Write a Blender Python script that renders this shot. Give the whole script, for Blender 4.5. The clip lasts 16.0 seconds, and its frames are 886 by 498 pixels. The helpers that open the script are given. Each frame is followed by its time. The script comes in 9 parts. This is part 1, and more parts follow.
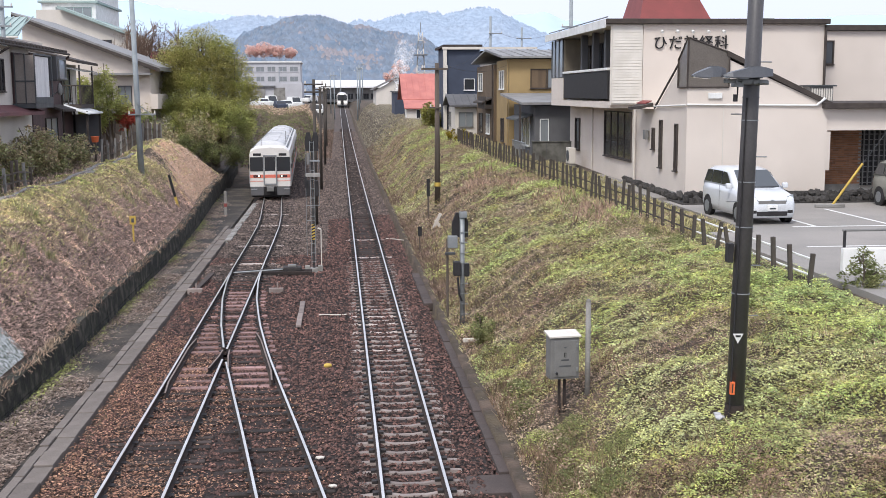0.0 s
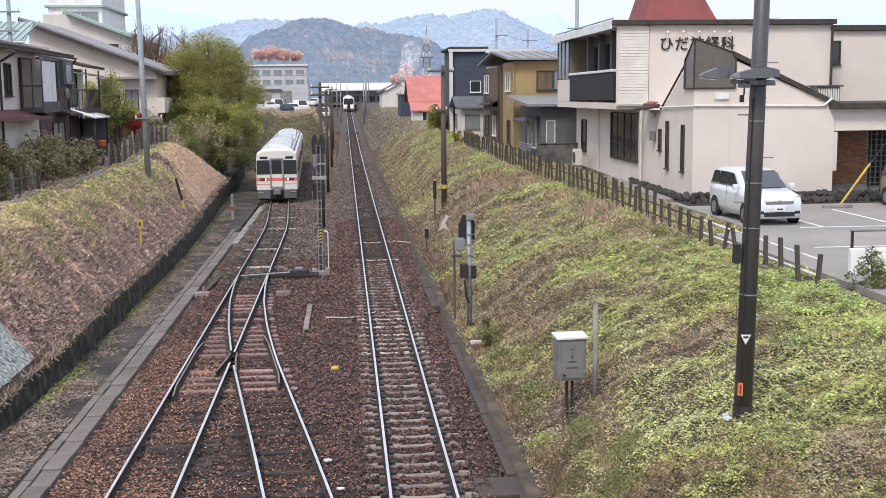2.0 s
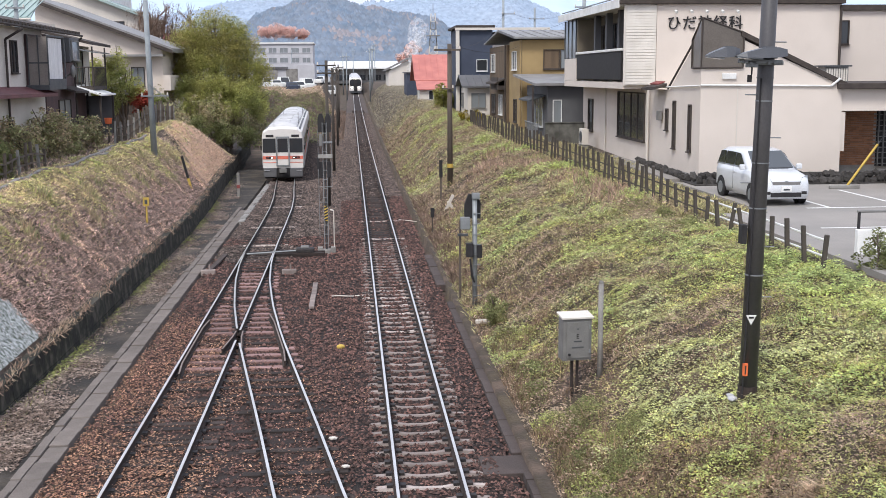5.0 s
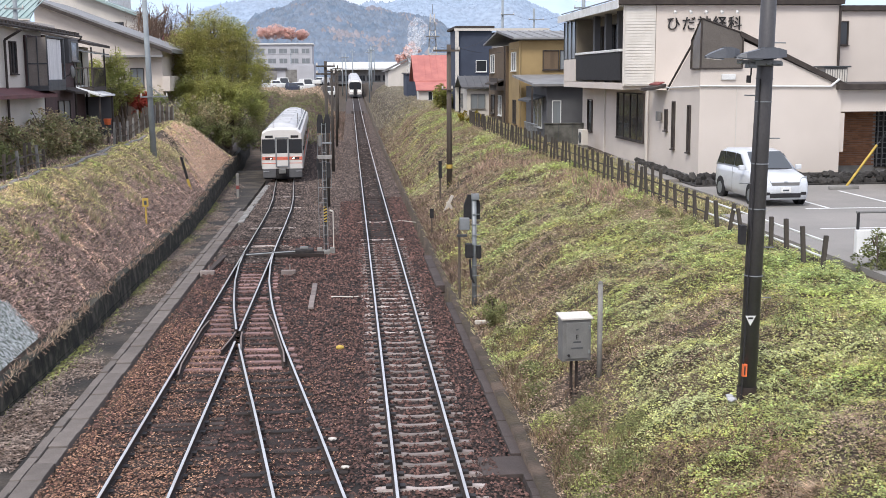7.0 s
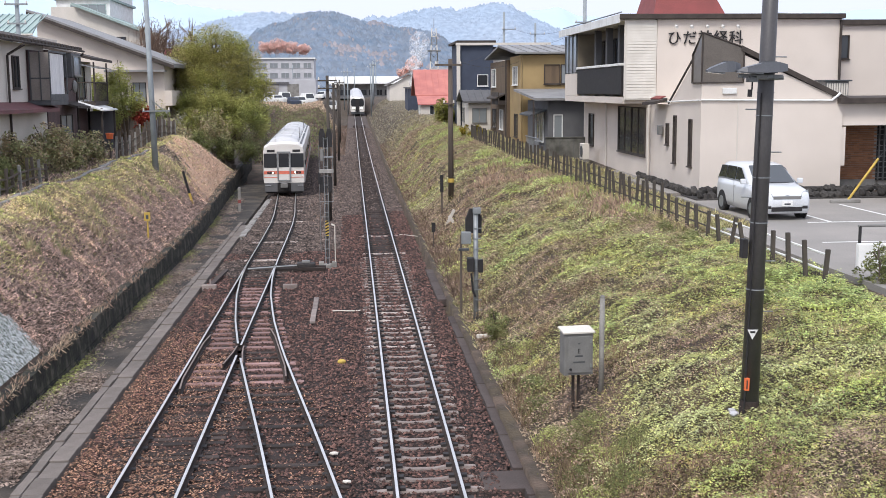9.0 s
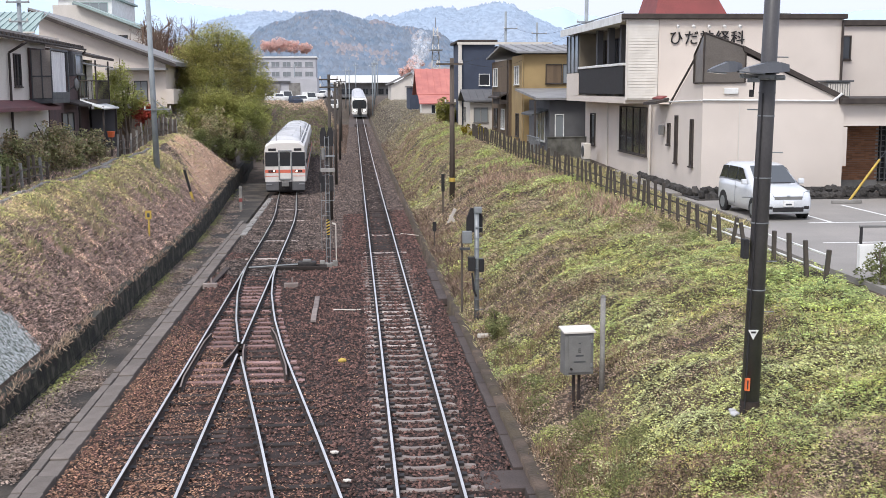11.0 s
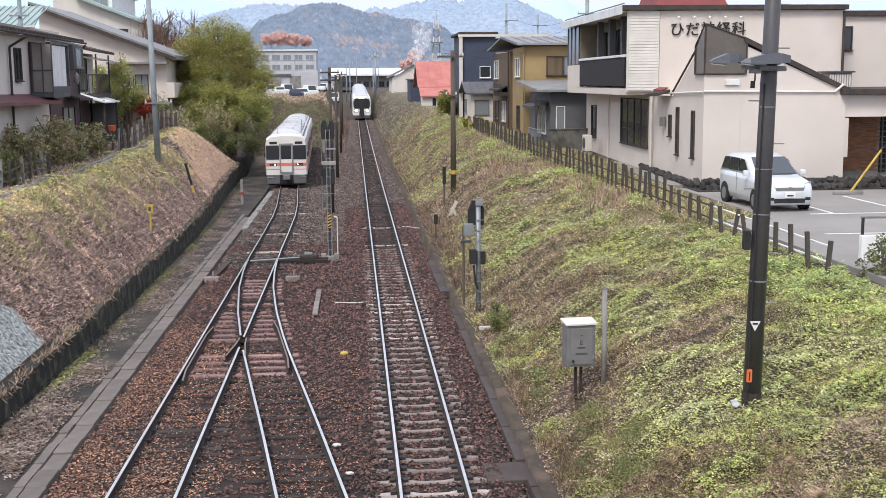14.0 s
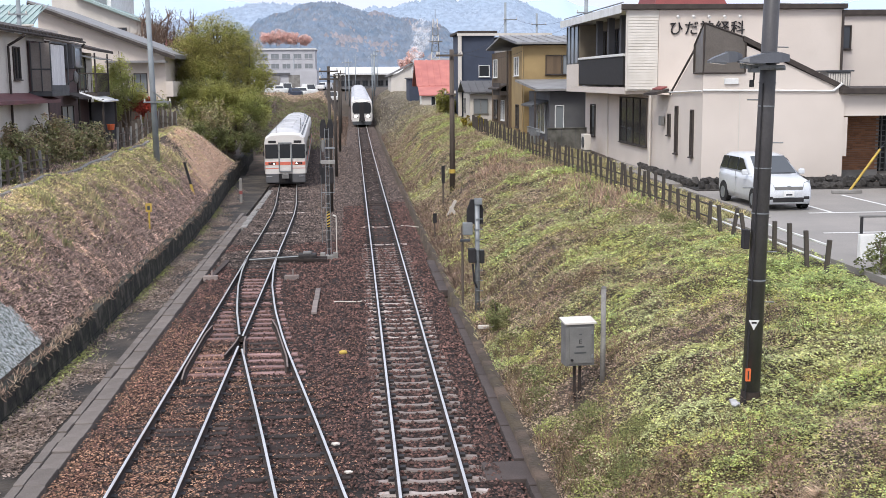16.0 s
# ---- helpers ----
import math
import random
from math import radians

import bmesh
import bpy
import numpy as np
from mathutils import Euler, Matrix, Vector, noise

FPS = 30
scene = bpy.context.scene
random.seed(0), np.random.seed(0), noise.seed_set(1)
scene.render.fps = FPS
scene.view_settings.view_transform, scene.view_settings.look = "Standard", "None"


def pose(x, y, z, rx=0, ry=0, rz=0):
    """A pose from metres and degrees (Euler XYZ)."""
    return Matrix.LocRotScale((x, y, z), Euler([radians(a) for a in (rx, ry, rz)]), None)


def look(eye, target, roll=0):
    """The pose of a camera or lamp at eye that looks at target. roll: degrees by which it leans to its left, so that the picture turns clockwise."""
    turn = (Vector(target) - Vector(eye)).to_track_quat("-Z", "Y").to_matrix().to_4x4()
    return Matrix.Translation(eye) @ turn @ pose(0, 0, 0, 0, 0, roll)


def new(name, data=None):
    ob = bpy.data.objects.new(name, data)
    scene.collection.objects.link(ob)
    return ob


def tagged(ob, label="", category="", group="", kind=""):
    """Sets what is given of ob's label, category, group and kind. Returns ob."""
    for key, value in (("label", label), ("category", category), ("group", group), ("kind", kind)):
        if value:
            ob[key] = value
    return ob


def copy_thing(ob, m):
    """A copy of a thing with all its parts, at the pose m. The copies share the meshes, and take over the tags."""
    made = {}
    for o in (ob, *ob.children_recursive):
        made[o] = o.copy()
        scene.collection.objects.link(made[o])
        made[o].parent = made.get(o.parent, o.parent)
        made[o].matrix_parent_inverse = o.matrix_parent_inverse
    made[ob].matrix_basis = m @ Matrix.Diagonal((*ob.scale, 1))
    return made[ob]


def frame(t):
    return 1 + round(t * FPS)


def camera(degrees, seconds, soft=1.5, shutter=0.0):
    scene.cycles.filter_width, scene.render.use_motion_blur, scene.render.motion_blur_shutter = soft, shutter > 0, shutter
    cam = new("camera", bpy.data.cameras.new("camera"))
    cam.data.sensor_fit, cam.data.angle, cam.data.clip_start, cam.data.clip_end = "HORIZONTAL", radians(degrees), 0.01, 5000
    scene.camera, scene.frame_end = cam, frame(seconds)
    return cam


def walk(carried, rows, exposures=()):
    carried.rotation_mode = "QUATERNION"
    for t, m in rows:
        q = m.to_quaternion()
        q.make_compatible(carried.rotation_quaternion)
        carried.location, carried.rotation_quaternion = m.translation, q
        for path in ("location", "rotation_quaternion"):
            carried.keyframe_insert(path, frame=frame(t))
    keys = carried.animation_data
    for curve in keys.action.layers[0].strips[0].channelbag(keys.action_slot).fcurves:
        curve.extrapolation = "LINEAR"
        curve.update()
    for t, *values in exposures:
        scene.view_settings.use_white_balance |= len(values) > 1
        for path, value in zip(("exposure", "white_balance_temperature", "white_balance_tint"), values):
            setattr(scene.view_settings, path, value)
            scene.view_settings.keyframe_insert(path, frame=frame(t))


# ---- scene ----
EYE = 6.75
cam = camera(42.82, 16.0, soft=0.5)
PATH = [
    (0.0, 82.15, 0.256, -5.293),
    (0.5, 82.223, 0.451, -5.293),
    (1.0, 82.298, 0.556, -5.281),
    (1.5, 82.307, 0.539, -5.159),
    (2.0, 82.266, 0.56, -4.984),
    (2.5, 82.295, 0.552, -4.874),
    (3.0, 82.284, 0.48, -4.813),
    (3.5, 82.109, 0.469, -4.76),
    (4.0, 81.727, 0.456, -4.684),
    (6.5, 81.034, 0.275, -4.7),
    (7.0, 81.244, 0.362, -4.696),
    (7.5, 81.389, 0.427, -4.672),
    (8.0, 81.541, 0.514, -4.645),
    (8.5, 81.755, 0.511, -4.649),
    (9.0, 81.953, 0.411, -4.618),
    (11.5, 81.874, 0.23, -4.542),
    (12.0, 81.764, 0.28, -4.549),
    (12.5, 81.668, 0.337, -4.543),
    (13.0, 81.592, 0.352, -4.521),
    (13.5, 81.549, 0.432, -4.497),
    (14.0, 81.541, 0.471, -4.501),
    (14.5, 81.532, 0.534, -4.552),
    (15.0, 81.469, 0.583, -4.57),
    (15.5, 81.422, 0.583, -4.57),
    (16.0, 81.489, 0.453, -4.552),
]
walk(cam, [(t, pose(0, 0, EYE, rx, ry, rz)) for t, rx, ry, rz in PATH])

# ---- light: a bright overcast sky with a faint, wide sun ----
world = bpy.data.worlds.new("overcast_sky")
scene.world = world
world.use_nodes = True
wn = world.node_tree.nodes
sky = wn.new("ShaderNodeTexSky")
sky.sky_type, sky.sun_disc = "NISHITA", False
sky.sun_elevation, sky.sun_rotation = radians(51), radians(208)
sky.air_density, sky.dust_density, sky.ozone_density = 1.0, 6.0, 1.0
pale = wn.new("ShaderNodeMixRGB")
pale.inputs[0].default_value = 0.8
pale.inputs[2].default_value = (7.7, 8.25, 10.1, 1)
world.node_tree.links.new(sky.outputs[0], pale.inputs[1])
world.node_tree.links.new(pale.outputs[0], wn["Background"].inputs[0])
wn["Background"].inputs[1].default_value = 0.132
sun = new("sun", bpy.data.lights.new("sun", "SUN"))
sun.data.energy, sun.data.angle, sun.data.color = 2.25, radians(16), (1.0, 0.97, 0.93)
sun.matrix_world = look((-21, -16, 50), (0, 20, 0))
scene.view_settings.exposure = 0.10

# ---- materials ----
def mat(name, col, col2=None, scale=3.0, rough=0.85, metal=0.0, bump=0.25, fine=45.0, emit=0.0, spread=0.0, stretch=(1, 1, 1), col3=None):
    """Two colours mixed by large stains, broken up by fine grain that also gives the relief. spread: variation from piece to piece."""
    m = bpy.data.materials.new(name)
    m.use_nodes = True
    nt = m.node_tree
    n, l = nt.nodes, nt.links
    b = n["Principled BSDF"]
    b.inputs["Roughness"].default_value, b.inputs["Metallic"].default_value = rough, metal
    col2 = col2 or tuple(c * 0.75 for c in col)
    tc = n.new("ShaderNodeTexCoord")
    mp = n.new("ShaderNodeMapping")
    mp.inputs["Scale"].default_value = stretch
    l.new(tc.outputs["Object"], mp.inputs[0])
    big, small = n.new("ShaderNodeTexNoise"), n.new("ShaderNodeTexNoise")
    big.inputs["Scale"].default_value, big.inputs["Detail"].default_value = scale, 6
    small.inputs["Scale"].default_value, small.inputs["Detail"].default_value = fine, 4
    l.new(mp.outputs[0], big.inputs[0])
    l.new(mp.outputs[0], small.inputs[0])
    r = n.new("ShaderNodeValToRGB")
    e = r.color_ramp.elements
    e[0].position, e[0].color, e[1].position, e[1].color = 0.36, (*col, 1), 0.64, (*col2, 1)
    if col3:
        k = e.new(0.5)
        k.color = (*col3, 1)
    l.new(big.outputs[0], r.inputs[0])
    g = n.new("ShaderNodeMapRange")
    g.inputs[3].default_value, g.inputs[4].default_value = 0.72, 1.28
    l.new(small.outputs[0], g.inputs[0])
    mul = n.new("ShaderNodeVectorMath")
    mul.operation = "SCALE"
    l.new(r.outputs[0], mul.inputs[0])
    l.new(g.outputs[0], mul.inputs["Scale"])
    out = mul.outputs[0]
    if spread:
        oi = n.new("ShaderNodeObjectInfo")
        gi = n.new("ShaderNodeNewGeometry")
        ad = n.new("ShaderNodeMath")
        ad.operation = "ADD"
        l.new(oi.outputs["Random"], ad.inputs[0])
        l.new(gi.outputs["Random Per Island"], ad.inputs[1])
        fr = n.new("ShaderNodeMath")
        fr.operation = "FRACT"
        l.new(ad.outputs[0], fr.inputs[0])
        mr = n.new("ShaderNodeMapRange")
        mr.inputs[3].default_value, mr.inputs[4].default_value = 1 - spread, 1 + spread
        l.new(fr.outputs[0], mr.inputs[0])
        m2 = n.new("ShaderNodeVectorMath")
        m2.operation = "SCALE"
        l.new(out, m2.inputs[0])
        l.new(mr.outputs[0], m2.inputs["Scale"])
        out = m2.outputs[0]
    l.new(out, b.inputs["Base Color"])
    if bump:
        bp = n.new("ShaderNodeBump")
        bp.inputs["Strength"].default_value, bp.inputs["Distance"].default_value = bump, 0.03
        l.new(small.outputs[0], bp.inputs["Height"])
        l.new(bp.outputs[0], b.inputs["Normal"])
    if emit:
        b.inputs["Emission Color"].default_value, b.inputs["Emission Strength"].default_value = (*col, 1), emit
    return m


def leafy(name, colours, scale=0.5, rough=0.7, through_light=0.3, vary=0.4, clump=6.0, clumpy=0.5):
    """Foliage: colour by patches of the place, by clumps of growth and by single leaves."""
    m = bpy.data.materials.new(name)
    m.use_nodes = True
    n, l = m.node_tree.nodes, m.node_tree.links
    b = n["Principled BSDF"]
    b.inputs["Roughness"].default_value = rough
    tc, gi, no = n.new("ShaderNodeTexCoord"), n.new("ShaderNodeNewGeometry"), n.new("ShaderNodeTexNoise")
    no.inputs["Scale"].default_value, no.inputs["Detail"].default_value = scale, 5
    l.new(tc.outputs["Object"], no.inputs[0])
    a = n.new("ShaderNodeMath")
    a.operation = "MULTIPLY_ADD"
    a.inputs[1].default_value = 0.34
    l.new(gi.outputs["Random Per Island"], a.inputs[0])
    s = n.new("ShaderNodeMapRange")
    s.inputs[1].default_value, s.inputs[2].default_value, s.inputs[3].default_value, s.inputs[4].default_value = 0.28, 0.72, 0.0, 0.66
    l.new(no.outputs[0], s.inputs[0])
    l.new(s.outputs[0], a.inputs[2])
    r = n.new("ShaderNodeValToRGB")
    e = r.color_ramp.elements
    e[0].color, e[1].color = (*colours[0], 1), (*colours[-1], 1)
    for i, c in enumerate(colours[1:-1]):
        e.new((i + 1) / (len(colours) - 1)).color = (*c, 1)
    l.new(a.outputs[0], r.inputs[0])
    hue = r.outputs[0]
    if vary:
        k, fr, mr, sc = n.new("ShaderNodeMath"), n.new("ShaderNodeMath"), n.new("ShaderNodeMapRange"), n.new("ShaderNodeVectorMath")
        k.operation, k.inputs[1].default_value, fr.operation, sc.operation = "MULTIPLY", 17.3, "FRACT", "SCALE"
        mr.inputs[3].default_value, mr.inputs[4].default_value = 1 - vary, 1 + vary * 1.3
        l.new(gi.outputs["Random Per Island"], k.inputs[0])
        l.new(k.outputs[0], fr.inputs[0])
        l.new(fr.outputs[0], mr.inputs[0])
        l.new(hue, sc.inputs[0])
        l.new(mr.outputs[0], sc.inputs["Scale"])
        hue = sc.outputs[0]
    if clumpy:
        cn, cr, cs = n.new("ShaderNodeTexNoise"), n.new("ShaderNodeMapRange"), n.new("ShaderNodeVectorMath")
        cn.inputs["Scale"].default_value, cn.inputs["Detail"].default_value, cs.operation = clump, 3, "SCALE"
        cr.inputs[1].default_value, cr.inputs[2].default_value, cr.inputs[3].default_value, cr.inputs[4].default_value = 0.32, 0.68, 1 - clumpy, 1 + clumpy
        l.new(tc.outputs["Object"], cn.inputs[0])
        l.new(cn.outputs[0], cr.inputs[0])
        l.new(hue, cs.inputs[0])
        l.new(cr.outputs[0], cs.inputs["Scale"])
        hue = cs.outputs[0]
    l.new(hue, b.inputs["Base Color"])
    if through_light:
        tr, mx = n.new("ShaderNodeBsdfTranslucent"), n.new("ShaderNodeMixShader")
        mx.inputs[0].default_value = through_light
        l.new(hue, tr.inputs[0])
        l.new(b.outputs[0], mx.inputs[1])
        l.new(tr.outputs[0], mx.inputs[2])
        l.new(mx.outputs[0], n["Material Output"].inputs[0])
    b.inputs["Specular IOR Level"].default_value = 0.25
    return m


def glass(name, col, rough=0.06):
    m = bpy.data.materials.new(name)
    m.use_nodes = True
    b = m.node_tree.nodes["Principled BSDF"]
    b.inputs["Base Color"].default_value, b.inputs["Roughness"].default_value = (*col, 1), rough
    b.inputs["Specular IOR Level"].default_value = 0.6
    return m


GROUND = mat("rough_grass_ground", (0.13, 0.093, 0.07), (0.098, 0.075, 0.047), 0.9, 0.95, 0, 1.0, 14, col3=(0.06, 0.047, 0.035))
FARLAND = mat("plain", (0.14, 0.13, 0.11), (0.10, 0.11, 0.07), 0.02, 0.95, 0, 0.2, 0.6)
# near-black brown bed: the shade between ballast stones is in its colour
BALLAST = mat("gap_shade_ballast", (0.024, 0.016, 0.014), (0.018, 0.015, 0.014), 0.5, 0.95, 0, 0.9, 22, col3=(0.032, 0.021, 0.018))
STONE = mat("ballast_stone", (0.17, 0.092, 0.076), (0.05, 0.033, 0.029), 5.0, 0.9, 0, 0.3, 30, spread=0.7, col3=(0.105, 0.058, 0.048))
OLDSTONE = mat("old_grey_ballast_stone", (0.19, 0.145, 0.125), (0.07, 0.055, 0.048), 3.0, 0.9, 0, 0.3, 30, spread=0.6, col3=(0.125, 0.095, 0.082))
OLDBED = mat("old_grey_ballast", (0.11, 0.085, 0.074), (0.07, 0.056, 0.05), 0.6, 0.95, 0, 0.9, 12, col3=(0.088, 0.068, 0.06))
DITCH = mat("ditch_mud", (0.022, 0.019, 0.016), (0.085, 0.068, 0.052), 0.8, 0.8, 0, 1.0, 14, col3=(0.035, 0.029, 0.023))
RAILTOP = mat("polished_rail_head", (0.82, 0.80, 0.77), (0.68, 0.66, 0.63), 2, 0.28, 0.85, 0.02, 60)
RAILSIDE = mat("rusty_rail_side", (0.03, 0.024, 0.022), (0.055, 0.038, 0.032), 3, 0.9, 0.1, 0.3, 40)
PALESLEEPER = mat("pale_painted_sleeper", (0.60, 0.52, 0.48), (0.42, 0.35, 0.32), 2.5, 0.85, 0, 0.3, 50, spread=0.15)
RAILDARK = mat("greasy_dark_steel", (0.03, 0.028, 0.03), (0.05, 0.043, 0.04), 6, 0.7, 0.2, 0.3, 40)
WORNHEAD = mat("rusty_check_rail_head", (0.27, 0.215, 0.19), (0.19, 0.145, 0.125), 3, 0.6, 0.3, 0.1, 60)
SLEEPER = mat("weathered_concrete_sleeper", (0.31, 0.26, 0.235), (0.215, 0.175, 0.16), 2.5, 0.9, 0, 0.3, 50, spread=0.3)
TIMBER = mat("old_timber_sleeper", (0.028, 0.022, 0.02), (0.055, 0.04, 0.035), 3, 0.95, 0, 0.5, 40, spread=0.4, stretch=(0.3, 3, 1))
REDTIMBER = mat("reddish_turnout_sleeper", (0.36, 0.225, 0.21), (0.22, 0.14, 0.13), 2.2, 0.92, 0, 0.4, 40, spread=0.3, stretch=(0.3, 3, 1))
CONCRETE = mat("grey_concrete", (0.30, 0.29, 0.27), (0.2, 0.19, 0.175), 1.8, 0.92, 0, 0.35, 30, spread=0.12)
LID = mat("brown_trough_lid", (0.092, 0.07, 0.063), (0.06, 0.047, 0.043), 1.2, 0.93, 0, 0.4, 30, spread=0.2)
PATHLID = mat("dusty_concrete_lid", (0.21, 0.18, 0.16), (0.14, 0.12, 0.105), 1.5, 0.93, 0, 0.5, 30, spread=0.14)
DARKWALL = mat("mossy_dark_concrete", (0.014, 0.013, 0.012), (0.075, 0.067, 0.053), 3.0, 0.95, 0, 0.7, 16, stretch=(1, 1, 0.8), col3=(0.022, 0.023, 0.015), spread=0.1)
POLE = mat("dark_steel_pole_paint", (0.058, 0.056, 0.058), (0.084, 0.08, 0.082), 1.2, 0.45, 0.0, 0.05, 30, stretch=(1.15, 1.15, 0.69))
GALV = mat("galvanised_steel", (0.29, 0.305, 0.31), (0.22, 0.235, 0.24), 4, 0.5, 0.4, 0.1, 60)
WOODPOLE = mat("weathered_wood_pole", (0.085, 0.068, 0.055), (0.13, 0.105, 0.085), 2, 0.9, 0, 0.4, 40, stretch=(3, 3, 0.2))
DARKPOST = mat("dark_weathered_wood", (0.05, 0.042, 0.036), (0.085, 0.072, 0.06), 2, 0.9, 0, 0.4, 40, stretch=(3, 3, 0.2))
BLUEPOLE = mat("pale_grey_concrete_pole", (0.30, 0.33, 0.345), (0.24, 0.27, 0.285), 2, 0.85, 0, 0.15, 50)
BLACK = mat("black_metal", (0.016, 0.015, 0.016), (0.026, 0.024, 0.025), 6, 0.8, 0.0, 0.1, 60)
WHITE = mat("white_paint", (0.78, 0.78, 0.76), (0.66, 0.66, 0.63), 2, 0.6, 0, 0.06, 50)
LAMPGREY = mat("blue_grey_lamp_paint", (0.09, 0.094, 0.105), (0.07, 0.074, 0.083), 2.5, 0.4, 0.1, 0.05, 50)
GREY = mat("grey_paint", (0.20, 0.197, 0.188), (0.16, 0.157, 0.15), 2.5, 0.6, 0, 0.08, 50)
DARKGREY = mat("dark_grey_metal", (0.09, 0.095, 0.10), (0.06, 0.065, 0.07), 3, 0.55, 0.2, 0.1, 50)
YELLOW = mat("yellow_paint", (0.58, 0.41, 0.08), (0.46, 0.32, 0.07), 4, 0.7, 0, 0.15, 50)
ORANGE = mat("orange_paint", (0.8, 0.17, 0.05), (0.7, 0.15, 0.05), 4, 0.6, 0, 0.05, 50)
CREAM = mat("cream_stucco", (0.69, 0.615, 0.545), (0.63, 0.56, 0.495), 0.5, 0.92, 0, 0.25, 70)
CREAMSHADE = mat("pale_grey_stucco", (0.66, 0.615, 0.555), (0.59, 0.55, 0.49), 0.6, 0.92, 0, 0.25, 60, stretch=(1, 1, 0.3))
# white greyed to put distance haze on the school and gymnasium
FARWALL = mat("haze_greyed_white", (0.50, 0.50, 0.52), (0.44, 0.44, 0.46), 0.6, 0.92, 0, 0.2, 30)
SIDING = mat("white_metal_siding", (0.76, 0.72, 0.65), (0.68, 0.64, 0.57), 1.5, 0.6, 0, 0.05, 50)
TRIM = mat("dark_brown_trim", (0.045, 0.036, 0.032), (0.068, 0.055, 0.047), 3, 0.92, 0, 0.15, 50)
REDROOF = mat("red_sheet_roof", (0.52, 0.19, 0.155), (0.42, 0.14, 0.12), 0.8, 0.6, 0, 0.1, 30, stretch=(1, 1, 1))
DARKRED = mat("dark_red_roof", (0.26, 0.06, 0.055), (0.20, 0.05, 0.045), 1, 0.65, 0, 0.1, 30)
ROOFGREY = mat("grey_sheet_roof", (0.27, 0.265, 0.26), (0.20, 0.195, 0.19), 1.2, 0.55, 0.1, 0.1, 30)
TEALROOF = mat("pale_green_sheet_roof", (0.29, 0.38, 0.36), (0.34, 0.42, 0.40), 1, 0.7, 0, 0.1, 30)
OCHRE = mat("ochre_wall", (0.37, 0.265, 0.125), (0.31, 0.22, 0.105), 0.8, 0.9, 0, 0.2, 40)
SCREEN = mat("olive_brown_panel", (0.20, 0.17, 0.125), (0.16, 0.135, 0.10), 1.2, 0.85, 0, 0.2, 40)
BROWNWALL = mat("brown_plank_wall", (0.155, 0.108, 0.066), (0.11, 0.077, 0.05), 1.2, 0.9, 0, 0.3, 40, stretch=(2, 2, 0.3))
NAVY = mat("navy_cladding", (0.05, 0.063, 0.095), (0.042, 0.052, 0.08), 1.5, 0.75, 0, 0.1, 50)
GREYWALL = mat("slate_grey_wall", (0.125, 0.125, 0.13), (0.10, 0.10, 0.105), 1, 0.85, 0, 0.15, 40)
MAROON = mat("dark_maroon_wall", (0.10, 0.06, 0.058), (0.075, 0.048, 0.047), 1.5, 0.8, 0, 0.15, 40, stretch=(2, 2, 0.3))
WINE = mat("wine_red_sheet", (0.17, 0.06, 0.062), (0.125, 0.048, 0.05), 1.2, 0.6, 0, 0.1, 40)
BRICK = mat("orange_brown_brick", (0.30, 0.145, 0.075), (0.23, 0.11, 0.06), 2, 0.9, 0, 0.2, 60, spread=0.25)
MOSSYBLOCK = mat("mossy_concrete_block", (0.15, 0.145, 0.13), (0.07, 0.07, 0.058), 2.2, 0.95, 0, 0.5, 24)
LAVA = mat("dark_rubble_stone", (0.035, 0.032, 0.03), (0.065, 0.06, 0.055), 2, 0.95, 0, 0.7, 20, spread=0.3)
ASPHALT = mat("worn_grey_asphalt", (0.31, 0.285, 0.26), (0.25, 0.235, 0.215), 0.4, 0.92, 0, 0.3, 60)
PANE = glass("dark_window_glass", (0.035, 0.038, 0.042))
PALEPANE = glass("pale_window_glass", (0.22, 0.24, 0.25), 0.12)
SMOKED = mat("smoked_acrylic", (0.115, 0.098, 0.082), (0.14, 0.12, 0.10), 1.2, 0.2, 0, 0.03, 20)
FROST = mat("frosted_brown_panel", (0.27, 0.24, 0.22), (0.22, 0.195, 0.175), 1.2, 0.3, 0, 0.03, 20)
CURTAIN = mat("white_curtain_cloth", (0.78, 0.77, 0.76), (0.66, 0.65, 0.65), 2, 0.9, 0, 0.3, 12, stretch=(6, 6, 0.3))
CARPAINT = mat("silver_white_car_paint", (0.70, 0.72, 0.74), (0.66, 0.68, 0.70), 1, 0.22, 0.15, 0.0, 50)
OLIVEPAINT = mat("olive_grey_car_paint", (0.27, 0.27, 0.235), (0.24, 0.24, 0.21), 1, 0.25, 0.15, 0.0, 50)
SCREENGLASS = glass("tinted_windscreen", (0.07, 0.078, 0.085), 0.05)
RUBBER = mat("tyre_rubber", (0.02, 0.02, 0.02), (0.03, 0.03, 0.03), 5, 0.9, 0, 0.2, 50)
TRAINWHITE = mat("railcar_white", (0.74, 0.715, 0.68), (0.68, 0.65, 0.61), 0.8, 0.4, 0, 0.02, 40)
ROOFWHITE = mat("pale_grey_roof_paint", (0.56, 0.56, 0.57), (0.44, 0.44, 0.45), 1.2, 0.5, 0, 0.05, 40)
STEEL = mat("brushed_stainless", (0.55, 0.55, 0.56), (0.45, 0.45, 0.46), 1.5, 0.4, 0.6, 0.04, 60, stretch=(1, 0.2, 4))
TRAINORANGE = mat("railcar_orange_band", (0.74, 0.20, 0.13), (0.68, 0.18, 0.12), 2, 0.4, 0, 0.0, 40)
HEADLIGHT = mat("lit_headlight", (1.0, 0.97, 0.9), (1.0, 0.97, 0.9), 1, 0.3, 0, 0, 40, emit=9.0)
